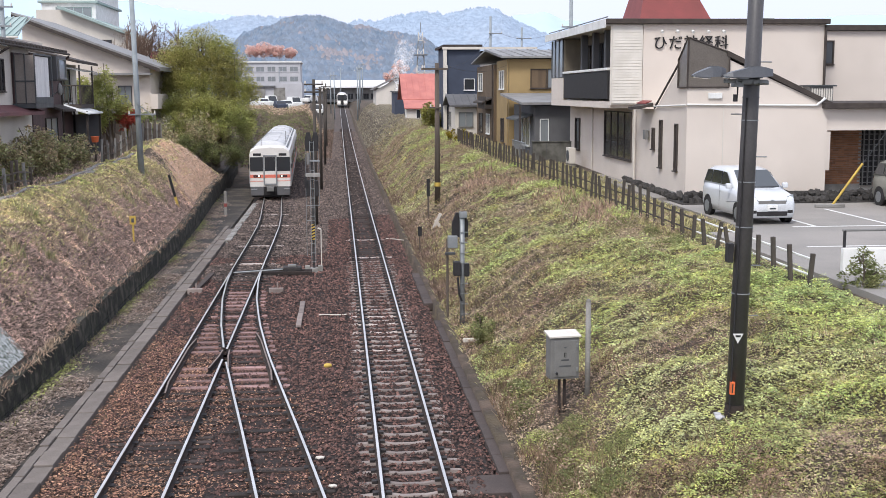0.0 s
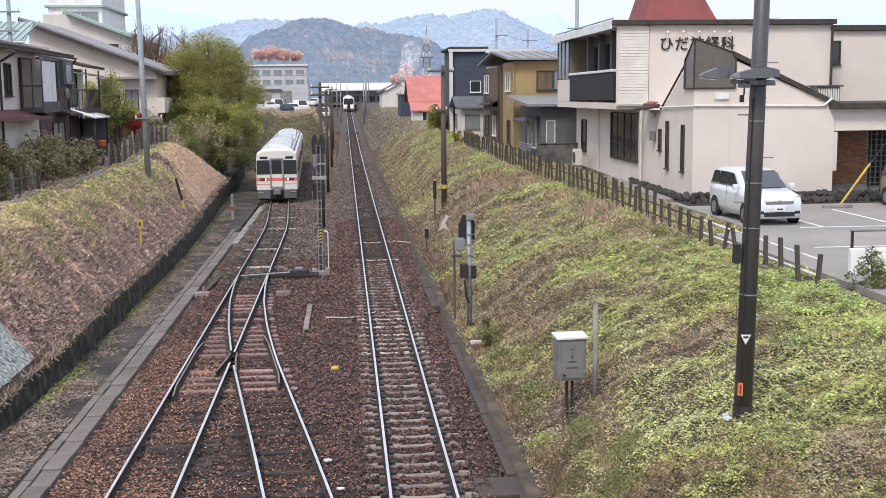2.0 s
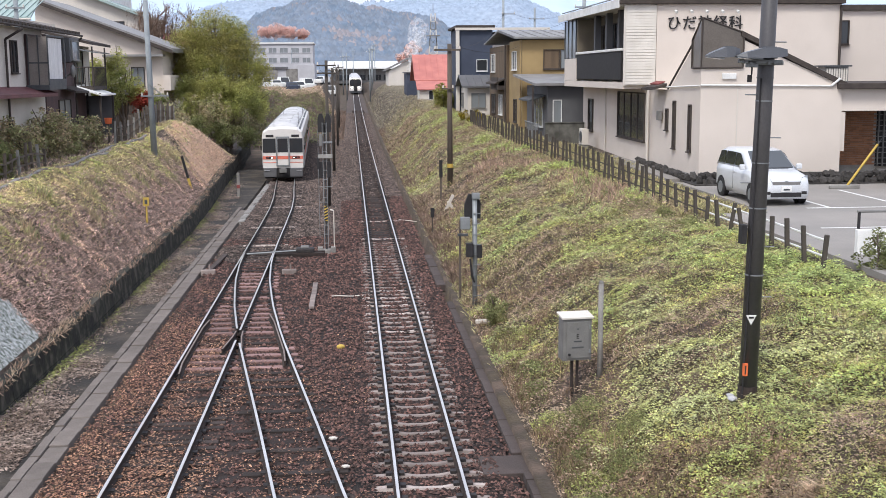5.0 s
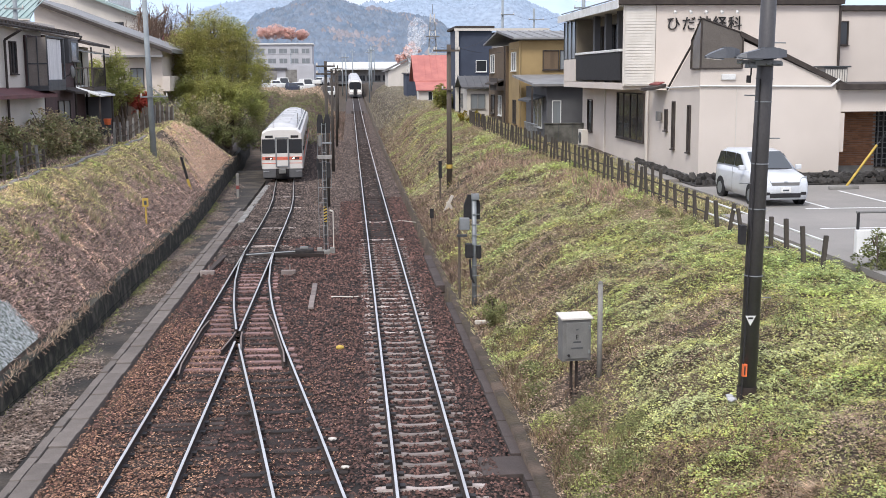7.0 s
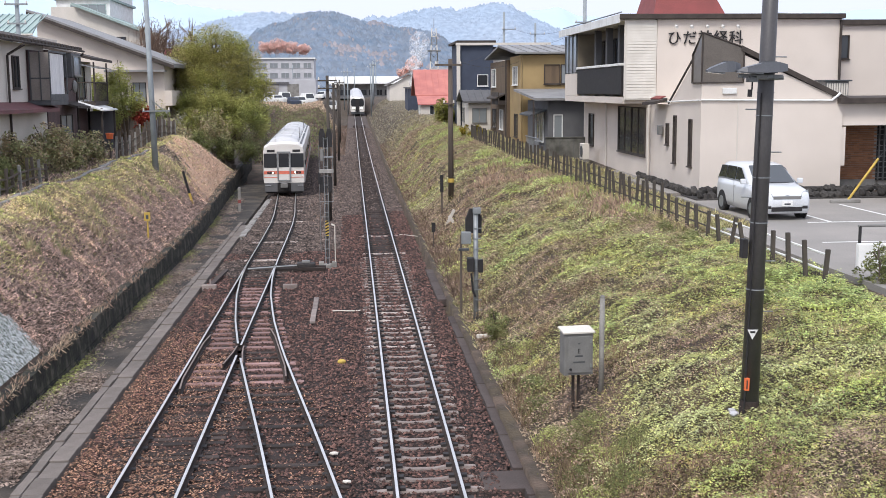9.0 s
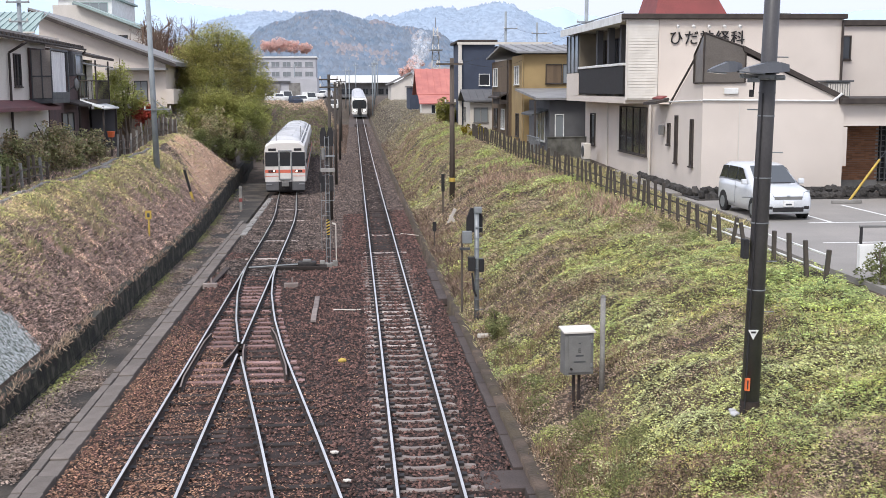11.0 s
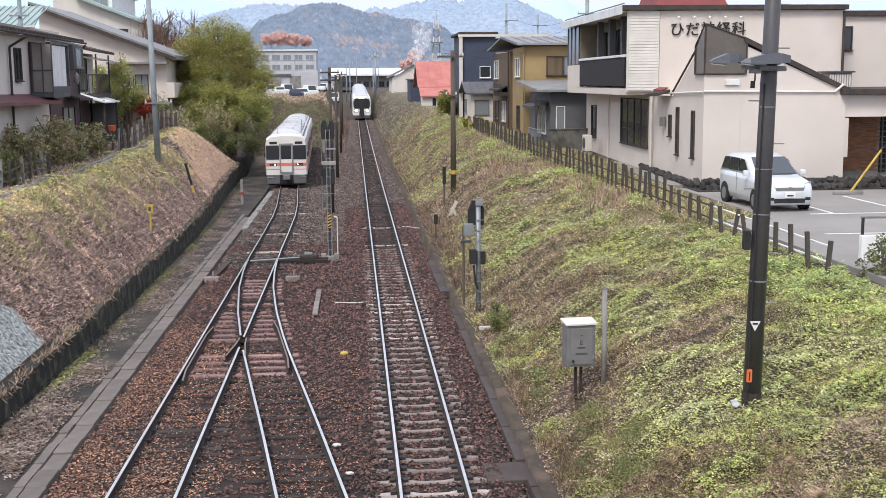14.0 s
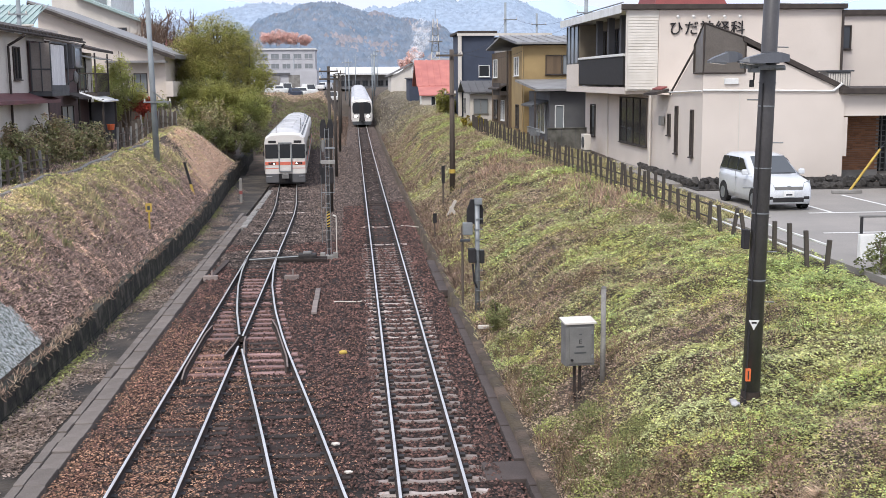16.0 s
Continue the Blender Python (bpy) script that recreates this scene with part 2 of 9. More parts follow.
SOFTLIGHT = mat("lit_marker_lamp", (1.0, 0.95, 0.85), (1.0, 0.95, 0.85), 1, 0.3, 0, 0, 40, emit=3.0)
DRYDIRT = mat("bare_orange_dirt", (0.66, 0.42, 0.29), (0.50, 0.32, 0.215), 1.8, 0.95, 0, 0.8, 9)
NETWHITE = leafy("frayed_white_net", [(0.70, 0.73, 0.74), (0.40, 0.43, 0.40), (0.58, 0.60, 0.60), (0.16, 0.19, 0.13)], 1.5, vary=0.45, clump=9.0)
NETTING = mat("white_slope_netting", (0.60, 0.62, 0.62), (0.09, 0.11, 0.08), 12, 0.9, 0, 0.9, 50, col3=(0.36, 0.38, 0.36))
GRASS_R = leafy("mixed_weeds", [(0.403, 0.272, 0.202), (0.473, 0.358, 0.245), (0.455, 0.394, 0.202), (0.376, 0.368, 0.175), (0.455, 0.35, 0.245), (0.333, 0.237, 0.175)], 0.55)
GRASS_L = leafy("dry_mown_grass", [(0.96, 0.72, 0.59), (0.68, 0.50, 0.42), (0.46, 0.345, 0.30), (0.36, 0.27, 0.235), (0.86, 0.63, 0.51), (0.66, 0.57, 0.35)], 0.8, vary=0.55)
# far grass: colours pulled towards grey in place of haze
FARGRASS = leafy("far_hazed_grass", [(0.27, 0.27, 0.18), (0.34, 0.30, 0.22), (0.37, 0.33, 0.25), (0.29, 0.30, 0.19)], 0.25, vary=0.25, clump=2.2, clumpy=0.35)
STRAW = leafy("straw", [(0.66, 0.52, 0.39), (0.54, 0.41, 0.30), (0.60, 0.48, 0.34)], 0.8)
WEED = leafy("bright_leaf_weeds", [(0.56, 0.475, 0.215), (0.64, 0.56, 0.19), (0.53, 0.53, 0.20), (0.37, 0.43, 0.22), (0.58, 0.465, 0.245), (0.50, 0.375, 0.245)], 0.5, vary=0.22)
BRIGHT = leafy("broad_bright_leaves", [(0.46, 0.56, 0.23), (0.58, 0.62, 0.21), (0.38, 0.48, 0.21), (0.62, 0.60, 0.23)], 0.7, vary=0.32)
DARKRUSSET = leafy("dark_russet_weeds", [(0.27, 0.18, 0.125), (0.36, 0.25, 0.17), (0.20, 0.15, 0.10), (0.30, 0.25, 0.13)], 1.0)
LITTER = leafy("grey_brown_litter", [(0.33, 0.25, 0.20), (0.22, 0.165, 0.135), (0.40, 0.32, 0.27), (0.16, 0.13, 0.105)], 0.8)
UNDER = leafy("dull_undergrowth", [(0.42, 0.37, 0.17), (0.50, 0.45, 0.19), (0.43, 0.44, 0.19), (0.54, 0.43, 0.24)], 0.7, vary=0.3)
BROWNWEED = leafy("withered_weeds", [(0.437, 0.297, 0.227), (0.297, 0.2, 0.152), (0.48, 0.375, 0.271), (0.349, 0.288, 0.2)], 0.7)
SHRUB = leafy("brown_green_shrub", [(0.26, 0.27, 0.14), (0.45, 0.34, 0.23), (0.33, 0.36, 0.17), (0.52, 0.38, 0.28)], 1.2, clump=2.2, clumpy=0.35)
TREELEAF = leafy("olive_tree_leaves", [(0.245, 0.275, 0.09), (0.33, 0.34, 0.095), (0.37, 0.325, 0.125), (0.30, 0.31, 0.10)], 0.45, 0.7, 0.5, 0.2, clump=2.2, clumpy=0.35)
LOWLEAF = leafy("green_thicket_leaves", [(0.28, 0.325, 0.125), (0.37, 0.395, 0.135), (0.45, 0.43, 0.16), (0.32, 0.355, 0.14)], 0.5, 0.7, 0.5, 0.2, clump=2.2, clumpy=0.35)
COOLWEED = leafy("cool_green_weeds", [(0.56, 0.61, 0.31), (0.67, 0.69, 0.32), (0.52, 0.55, 0.31), (0.74, 0.72, 0.32)], 0.8, vary=0.22)
MOSS = leafy("wall_foot_moss", [(0.33, 0.37, 0.13), (0.42, 0.44, 0.16), (0.28, 0.29, 0.13)], 1.2, vary=0.4)
DARKLEAF = leafy("dark_thicket_leaves", [(0.17, 0.20, 0.095), (0.24, 0.26, 0.11), (0.29, 0.25, 0.14)], 0.7, 0.7, 0.5, 0.4, clump=2.2, clumpy=0.35)
REDLEAF = leafy("red_maple_leaves", [(0.46, 0.09, 0.06), (0.36, 0.07, 0.05), (0.52, 0.15, 0.08)], 1.0)
FALLEN = leafy("fallen_orange_leaves", [(0.40, 0.22, 0.14), (0.52, 0.32, 0.21), (0.30, 0.16, 0.11), (0.60, 0.42, 0.31)], 2.0)
TWIGGY = leafy("russet_twig_haze", [(0.182, 0.126, 0.098), (0.238, 0.168, 0.133), (0.154, 0.119, 0.091)], 1.0, clump=2.2, clumpy=0.35)
RUSTWEED = leafy("rusty_weeds", [(0.36, 0.25, 0.19), (0.44, 0.31, 0.23), (0.30, 0.22, 0.17)], 1.0)
# rust leaves, paled and pinked to carry the haze of distance
RUSTLEAF = leafy("haze_paled_rust_leaves", [(0.76, 0.61, 0.57), (0.84, 0.64, 0.58), (0.70, 0.60, 0.57)], 0.5, 0.7, 0.5, 0.2, clump=2.2, clumpy=0.35)
BARK = mat("grey_bark", (0.11, 0.085, 0.065), (0.15, 0.12, 0.1), 3, 0.95, 0, 0.6, 25)
TWIG = mat("bare_twigs", (0.18, 0.12, 0.085), (0.14, 0.09, 0.065), 3, 0.95, 0, 0.2, 25)
# hills: distance haze is mixed into these base colours, paler further off
HILL = leafy("hazed_hillside", [(0.145, 0.195, 0.26), (0.175, 0.225, 0.295), (0.20, 0.235, 0.285), (0.155, 0.21, 0.28), (0.20, 0.245, 0.305)], 0.03, 1.0, 0, 0.09, clump=0.09, clumpy=0.14)
RUSTHILL = leafy("hazed_autumn_trees", [(0.245, 0.245, 0.275), (0.29, 0.265, 0.275), (0.225, 0.235, 0.275)], 0.03, 1.0, 0, 0.08, clump=0.09, clumpy=0.14)
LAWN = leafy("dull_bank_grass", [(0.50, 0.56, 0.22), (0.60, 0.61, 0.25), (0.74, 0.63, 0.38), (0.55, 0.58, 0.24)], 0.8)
FARHILL = leafy("hazed_far_ridge", [(0.29, 0.365, 0.465), (0.32, 0.395, 0.495), (0.33, 0.39, 0.475)], 0.006, 1.0, 0, 0.05, clump=0.09, clumpy=0.14)
FAINTHILL = leafy("haze_faint_ridge", [(0.45, 0.56, 0.68), (0.49, 0.60, 0.71)], 0.005, 1.0, 0, 0, clumpy=0)


# ---- building kit ----
class Kit:
    """Gathers shapes into one mesh."""

    def __init__(self):
        self.bm = bmesh.new()

    def box(self, x0, x1, y0, y1, z0, z1, c=0.0, m=None):
        r = bmesh.ops.create_cube(self.bm, size=1.0, matrix=Matrix.Translation(((x0 + x1) / 2, (y0 + y1) / 2, (z0 + z1) / 2)) @ Matrix.Diagonal((abs(x1 - x0), abs(y1 - y0), abs(z1 - z0), 1)))
        vs = r["verts"]
        if c:
            es = list({e for v in vs for e in v.link_edges})
            k = bmesh.ops.bevel(self.bm, geom=es, offset=c, segments=2, affect="EDGES", profile=0.6)
            vs = k["verts"]
        if m is not None:
            bmesh.ops.transform(self.bm, matrix=m, verts=list({v for v in vs if v.is_valid}))
        return self

    def rod(self, p0, p1, r0, r1=None, seg=10):
        p0, p1 = Vector(p0), Vector(p1)
        d = p1 - p0
        m = Matrix.Translation((p0 + p1) / 2) @ d.to_track_quat("Z", "Y").to_matrix().to_4x4()
        bmesh.ops.create_cone(self.bm, cap_ends=True, segments=seg, radius1=r0, radius2=r0 if r1 is None else r1, depth=d.length, matrix=m)
        return self

    def ball(self, c, r, sub=2, s=(1, 1, 1)):
        bmesh.ops.create_icosphere(self.bm, subdivisions=sub, radius=r, matrix=Matrix.Translation(c) @ Matrix.Diagonal((*s, 1)))
        return self

    def slab(self, pts, off):
        """A plate: the polygon pts given thickness along off."""
        o = Vector(off)
        a = [self.bm.verts.new(p) for p in pts]
        b = [self.bm.verts.new(Vector(p) + o) for p in pts]
        self.bm.faces.new(a)
        self.bm.faces.new(b[::-1])
        for i in range(len(a)):
            j = (i + 1) % len(a)
            self.bm.faces.new((a[j], a[i], b[i], b[j]))
        return self

    def ring(self, w, h, e, y0, y1, m):
        """A rectangular frame w by h with bars e wide."""
        o = [(0, 0), (w, 0), (w, h), (0, h)]
        i = [(e, e), (w - e, e), (w - e, h - e), (e, h - e)]
        rows = [[self.bm.verts.new(m @ Vector((x, y, z))) for x, z in loop] for loop, y in ((o, y0), (o, y1), (i, y1), (i, y0))]
        for a, b in zip(rows, rows[1:] + rows[:1]):
            for k in range(4):
                j = (k + 1) % 4
                self.bm.faces.new((a[k], a[j], b[j], b[k]))
        return self

    def sweep(self, rings, closed=True):
        """Skins a row of rings of equal length, with end caps."""
        vr = [[self.bm.verts.new(p) for p in ring] for ring in rings]
        n = len(vr[0])
        for a, b in zip(vr, vr[1:]):
            for i in range(n if closed else n - 1):
                j = (i + 1) % n
                self.bm.faces.new((a[i], a[j], b[j], b[i]))
        if closed:
            self.bm.faces.new(vr[0][::-1])
            self.bm.faces.new(vr[-1])
        return self


def part(name, kit, material, parent=None, label="", smooth=False):
    me = bpy.data.meshes.new(name)
    bmesh.ops.recalc_face_normals(kit.bm, faces=kit.bm.faces[:])
    kit.bm.to_mesh(me)
    kit.bm.free()
    me.materials.append(material)
    if smooth:
        for p in me.polygons:
            p.use_smooth = True
    ob = new(name, me)
    ob.parent = parent
    if label:
        ob["label"] = label
    return ob


def thing(name, at, label, category, group="", turn=0.0):
    ob = new(name)
    ob.empty_display_size = 0.2
    ob.matrix_basis = pose(*at, 0, 0, turn)
    return tagged(ob, label, category, group)


def soup(name, verts, faces, material, label, category, kind="stuff", parent=None):
    me = bpy.data.meshes.new(name)
    me.from_pydata(verts, [], faces)
    me.materials.append(material)
    ob = new(name, me)
    ob.parent = parent
    return tagged(ob, label, category, "", kind)


# ---- the lie of the land ----
def vnoise(x, y, cell, seed):
    """Smooth random heights from -1 to 1 on a grid of that cell size."""
    tab = np.random.default_rng(seed).uniform(-1, 1, (64, 64))
    u, v = np.asarray(x, float) / cell, np.asarray(y, float) / cell
    i, j = np.floor(u).astype(int), np.floor(v).astype(int)
    f, g = u - i, v - j
    f, g = f * f * (3 - 2 * f), g * g * (3 - 2 * g)
    t = lambda a, b: tab[a % 64, b % 64]
    return (t(i, j) * (1 - f) + t(i + 1, j) * f) * (1 - g) + (t(i, j + 1) * (1 - f) + t(i + 1, j + 1) * f) * g


def rail_z(y):
    y = np.asarray(y, float)
    return np.interp(y, [70, 100, 125, 152, 181, 223, 260, 300], [0, 0.13, 0.38, 0.72, 1.18, 1.95, 2.65, 3.4])


def wall_x(y):
    return np.interp(y, [0, 23, 29, 50, 60, 71, 85, 110], [-7.42, -7.4, -7.2, -7.22, -7.5, -7.97, -8.45, -9.4])


def wall_top(y):
    return np.interp(y, [0, 23, 29, 35, 50, 71, 85], [0.28, 0.32, 0.5, 0.57, 0.6, 0.88, 0.92])


def crest_x(y):
    return np.interp(y, [0, 45, 76, 110, 200, 300], [9.9, 9.7, 8.4, 7.6, 6.6, 6.0])


def land(x, y):
    """Height of the ground."""
    x, y = np.broadcast_arrays(np.asarray(x, float), np.asarray(y, float))
    base = rail_z(y)
    # right bank: steep foot, gentler shoulder, level top
    cx = crest_x(y)
    top = np.interp(y, [0, 45, 60, 80, 120, 200, 300], [2.45, 2.5, 2.75, 3.1, 3.9, 5.0, 5.0]) - base
    u = np.clip((x - 3.35) / (cx - 3.35), 0, 1.0)
    rise = np.interp(u, [0, 0.12, 0.44, 0.8, 1.0], [0, 0.13, 0.68, 0.93, 1.0])
    right = base + np.maximum(top, 0) * rise
    # left bank behind the retaining wall
    wx = wall_x(y)
    ltop = np.interp(y, [0, 45, 60, 70, 77, 84, 92, 110, 175], [3.3, 3.3, 3.4, 4.0, 3.4, 2.1, 1.4, 2.0, 4.6])
    v = np.clip((wx - 0.3 - x) / (wx - 0.3 + 10.6), 0, 1.0)
    lrise = np.interp(v, [0, 0.3, 0.75, 1.0], [0, 0.36, 0.86, 1.0])
    foot = np.where(y < 85, wall_top(y) - 0.04, np.interp(y, [85, 120, 175], [0.88, 0.5, 3.5]))
    left = foot + np.maximum(ltop - foot, 0) * lrise
    # floor of the cutting, with the ditch; beyond the siding the floor climbs to a bank
    ditch = -0.28 * np.clip((-6.05 - x) / 0.25, 0, 1) * (y < 95)
    bank = np.interp(y, [115, 150, 178], [0, 3.0, 4.5]) * np.clip((-2.6 - x) / 2.2, 0, 1)
    floor = np.where(x < -2.0, np.maximum(base * np.clip((x + 8) / 6, 0, 1), 0) + ditch + bank, base) - 0.34
    h = np.where(x > 3.0, right, np.where(x < wx - 0.26, np.maximum(left, floor), floor))
    bump = 0.13 * vnoise(x, y, 1.7, 1) + np.where(x > 0, 0.10, 0.04) * vnoise(x, y, 0.62, 2) + np.where(x > 0, 0.05, 0.02) * vnoise(x, y, 0.3, 3)
    onslope = np.clip((x - 3.6) / 1.5, 0, 1) * np.clip((cx - 0.3 - x) / 1.5, 0, 1) + np.clip((wx - 0.8 - x) / 1.0, 0, 1) * np.clip((x + 13) / 1.5, 0, 1)
    h = h + bump * onslope
    plain = np.clip((y - 300) / 60, 0, 1)
    h = h * (1 - plain) + 4.6 * plain
    return h


def make_ground():
    xs = np.unique(np.r_[np.arange(-16, -11, 0.4), np.arange(-11, -9.6, 0.2), np.arange(-9.6, -6.9, 0.12), np.arange(-6.8, 3, 0.4), np.arange(3.4, 10.4, 0.13), np.arange(10.5, 16.01, 0.4), wall_edges(), [-4000, -2000, -900, -400, -200, -120, -80, -60, -45, -35, -28, -24, -21, -18.5, 18, 20, 23, 27, 33, 40, 55, 80, 120, 200, 400, 900, 2000, 4000]])
    ys = np.r_[[-300, -100, -40, -10], np.arange(0, 12, 0.6), np.arange(12, 36, 0.18), np.arange(36, 60, 0.4), np.arange(60, 130, 1.2), np.arange(130, 310, 5), [330, 360, 400, 500, 700, 1000, 1600, 2600, 4500]]
    gx, gy = np.meshgrid(xs, ys)
    z = land(gx, gy)
    v = np.stack([gx, gy, z], -1).reshape(-1, 3).tolist()
    w = len(xs)
    f = [(j * w + i, j * w + i + 1, (j + 1) * w + i + 1, (j + 1) * w + i) for j in range(len(ys) - 1) for i in range(w - 1)]
    ob = soup("ground", v, f, GROUND, "rough grassy banks of a railway cutting and plain", "ground", "structure")
    for p in ob.data.polygons:
        p.use_smooth = True
    return ob


def wall_edges():
    return [-7.13, -7.12, -7.05, -7.35, 3.0, 3.01, 3.35]


make_ground()


def strip(name, x0, x1, y0, y1, lift, material, label, category, step=1.5, sides=0.12):
    """A low bed laid along the line, following its gradient."""
    ys = np.arange(y0, y1 + step, step)
    v, f = [], []
    for y in ys:
        a, b = x0(y), x1(y)
        z = float(rail_z(y)) + lift
        v += [(a - 2 * sides, y, z - 1.6 * sides - 0.1), (a, y, z), (b, y, z), (b + 2 * sides, y, z - 1.6 * sides - 0.1)]
    for i in range(len(ys) - 1):
        for k in range(3):
            f.append((4 * i + k, 4 * i + k + 1, 4 * i + k + 5, 4 * i + k + 4))
    return soup(name, v, f, material, label, category, "structure")


MAIN = 1.225  # centre of the main line
# ballast beds: one under the siding and turnout, one under the main line
strip("ballast", lambda y: np.interp(y, [0, 45, 70, 90], [-5.1, -5.1, -5.4, -6.2]), lambda y: 2.75, 10, 118, -0.205, BALLAST, "brown railway ballast bed", "ballast")
strip("ballast", lambda y: MAIN - 0.5, lambda y: MAIN + 0.5, 112, 326, -0.19, BALLAST, "dark bed laid between the far rails", "ballast", 4, 0.01)
strip("ballast", lambda y: -0.6, lambda y: 2.75, 118, 330, -0.205, OLDBED, "brown railway ballast bed", "ballast", 4)


# ---- railway ----
def rail(name, xs, parent, label="", top_w=0.065, h=0.153, head=None):
    """One rail through the points (x, y), standing on the sleepers, with a bright head."""
    prof = [(-0.06, -h), (0.06, -h), (0.06, -h + 0.015), (0.012, -h + 0.03), (0.012, -0.045), (top_w / 2, -0.04), (top_w / 2, -0.004), (-top_w / 2, -0.004), (-top_w / 2, -0.04), (-0.012, -0.045), (-0.012, -h + 0.03), (-0.06, -h + 0.015)]
    k = Kit()
    k.sweep([[(x + px, y, float(rail_z(y)) + pz) for px, pz in prof] for x, y in xs])
    body = part(name, k, RAILSIDE, parent, label)
    k = Kit()
    k.sweep([[(x - top_w / 2, y, float(rail_z(y)) - 0.012), (x + top_w / 2, y, float(rail_z(y)) - 0.012), (x + top_w / 2 - 0.008, y, float(rail_z(y))), (x - top_w / 2 + 0.008, y, float(rail_z(y)))] for x, y in xs])
    part("rail_head", k, head or RAILTOP, body, "worn rusty top" if head else "polished running surface")
    return body


G = 0.566  # half the distance between rail centres
SIDE = -3.63


def main_line():
    t = tagged(new("railway_track"), "straight main railway track on concrete sleepers", "railway track")
    ys = np.r_[np.arange(8, 90, 8.0), np.arange(90, 330, 4.0)]
    for s in (-1, 1):
        rail("rail", [(MAIN + s * G, float(y)) for y in ys], t, "steel rail with rusty sides")
    return t


def siding_x(y):
    return float(np.interp(y, [0, 52, 58, 63, 68, 75, 120], [SIDE, SIDE, SIDE - 0.03, SIDE - 0.16, SIDE - 0.4, SIDE - 0.7, SIDE - 2.0]))


def diverge_x(y):
    """Centre of the curved route, from the points at the far end towards the main line."""
    return float(np.interp(y, [-2, 6, 12, 17.8, 21.7, 25.5, 29.3, 33.5, 37.5, 41, 44.5], [MAIN, MAIN - 0.45, MAIN - 1.15, -0.80, -1.36, -1.93, -2.49, -3.0, -3.36, -3.55, SIDE]))


def siding():
    t = tagged(new("railway_siding"), "siding track with a turnout on timber sleepers", "railway track")
    ys = np.arange(8, 118, 2.0)
    rail("rail", [(siding_x(y) - G, float(y)) for y in ys], t, "steel rail with rusty sides")
    rail("rail", [(siding_x(y) + G, float(y)) for y in np.r_[np.arange(8, 28.8, 2.0), 28.8]], t, "steel rail with rusty sides")
    rail("closure_rail", [(siding_x(y) + G, float(y)) for y in np.arange(30.0, 44.1, 1.4)], t, "rail between crossing and points")
    rail("rail", [(diverge_x(y) + G, float(y)) for y in np.arange(6, 44.6, 1.5)] + [(siding_x(y) + G, float(y)) for y in np.arange(46, 118, 2.0)], t, "steel rail with rusty sides")
    rail("rail", [(diverge_x(y) - G, float(y)) for y in np.arange(6, 29.0, 1.5)], t, "steel rail with rusty sides")
    rail("switch_rail", [(diverge_x(y) - G, float(y)) for y in np.arange(30.2, 44, 1.5)], t, "curved switch rail")
    # crossing: wing rails and guard rails
    for s in (-1, 1):
        rail("wing_rail", [(-3.07 + s * 0.09, 29.9), (-3.07 + s * 0.12, 29.2), (-3.07 + s * 0.24, 27.9)], t, "short flared wing rail", 0.05, head=WORNHEAD)
    rail("guard_rail", [(SIDE - G + 0.16, 25.6), (SIDE - G + 0.09, 26.6), (SIDE - G + 0.09, 30.4), (SIDE - G + 0.16, 31.4)], t, "check rail beside the running rail", 0.05, head=WORNHEAD)
    rail("guard_rail", [(diverge_x(26.5) + G - 0.16, 26.5), (diverge_x(27.5) + G - 0.09, 27.5), (diverge_x(31) + G - 0.09, 31.0), (diverge_x(32) + G - 0.16, 32.0)], t, "check rail beside the running rail", 0.05, head=WORNHEAD)
    return t


track = main_line()
yard = siding()


# ---- trains ----
def car_shell(w, roof, floor, length, nose=0.0):
    """Rings of a railcar body from front (y=0) backwards; rounded roof shoulders."""
    hw = w / 2
    def ring(y, sx, dz):
        p = [(-hw * sx, floor), (-hw * sx, roof - 0.62 + dz), (-hw * sx * 0.95, roof - 0.28 + dz), (-hw * sx * 0.72, roof - 0.07 + dz), (0, roof + dz), (hw * sx * 0.72, roof - 0.07 + dz), (hw * sx * 0.95, roof - 0.28 + dz), (hw * sx, roof - 0.62 + dz), (hw * sx, floor)]
        return [(x, y, z) for x, z in p]
    return [ring(0.0, 0.955, -0.10), ring(0.12, 0.975, -0.03), ring(0.6, 1.0, 0), ring(length - 0.1, 1.0, 0), ring(length, 0.97, -0.05)]


def roof_dome(y0, y1, hw, z, rise):
    """A barrel-topped roof unit with sloping ends."""
    k = Kit()
    rows = []
    for y, s in ((y0, 0.35), (y0 + 0.25, 0.85), (y0 + 0.7, 1.0), (y1 - 0.7, 1.0), (y1 - 0.25, 0.85), (y1, 0.35)):
        rows.append([(hw * math.cos(a), y, z + rise * s * math.sin(a) ** 0.7) for a in np.linspace(0.0, math.pi, 11)])
    return k.sweep(rows)


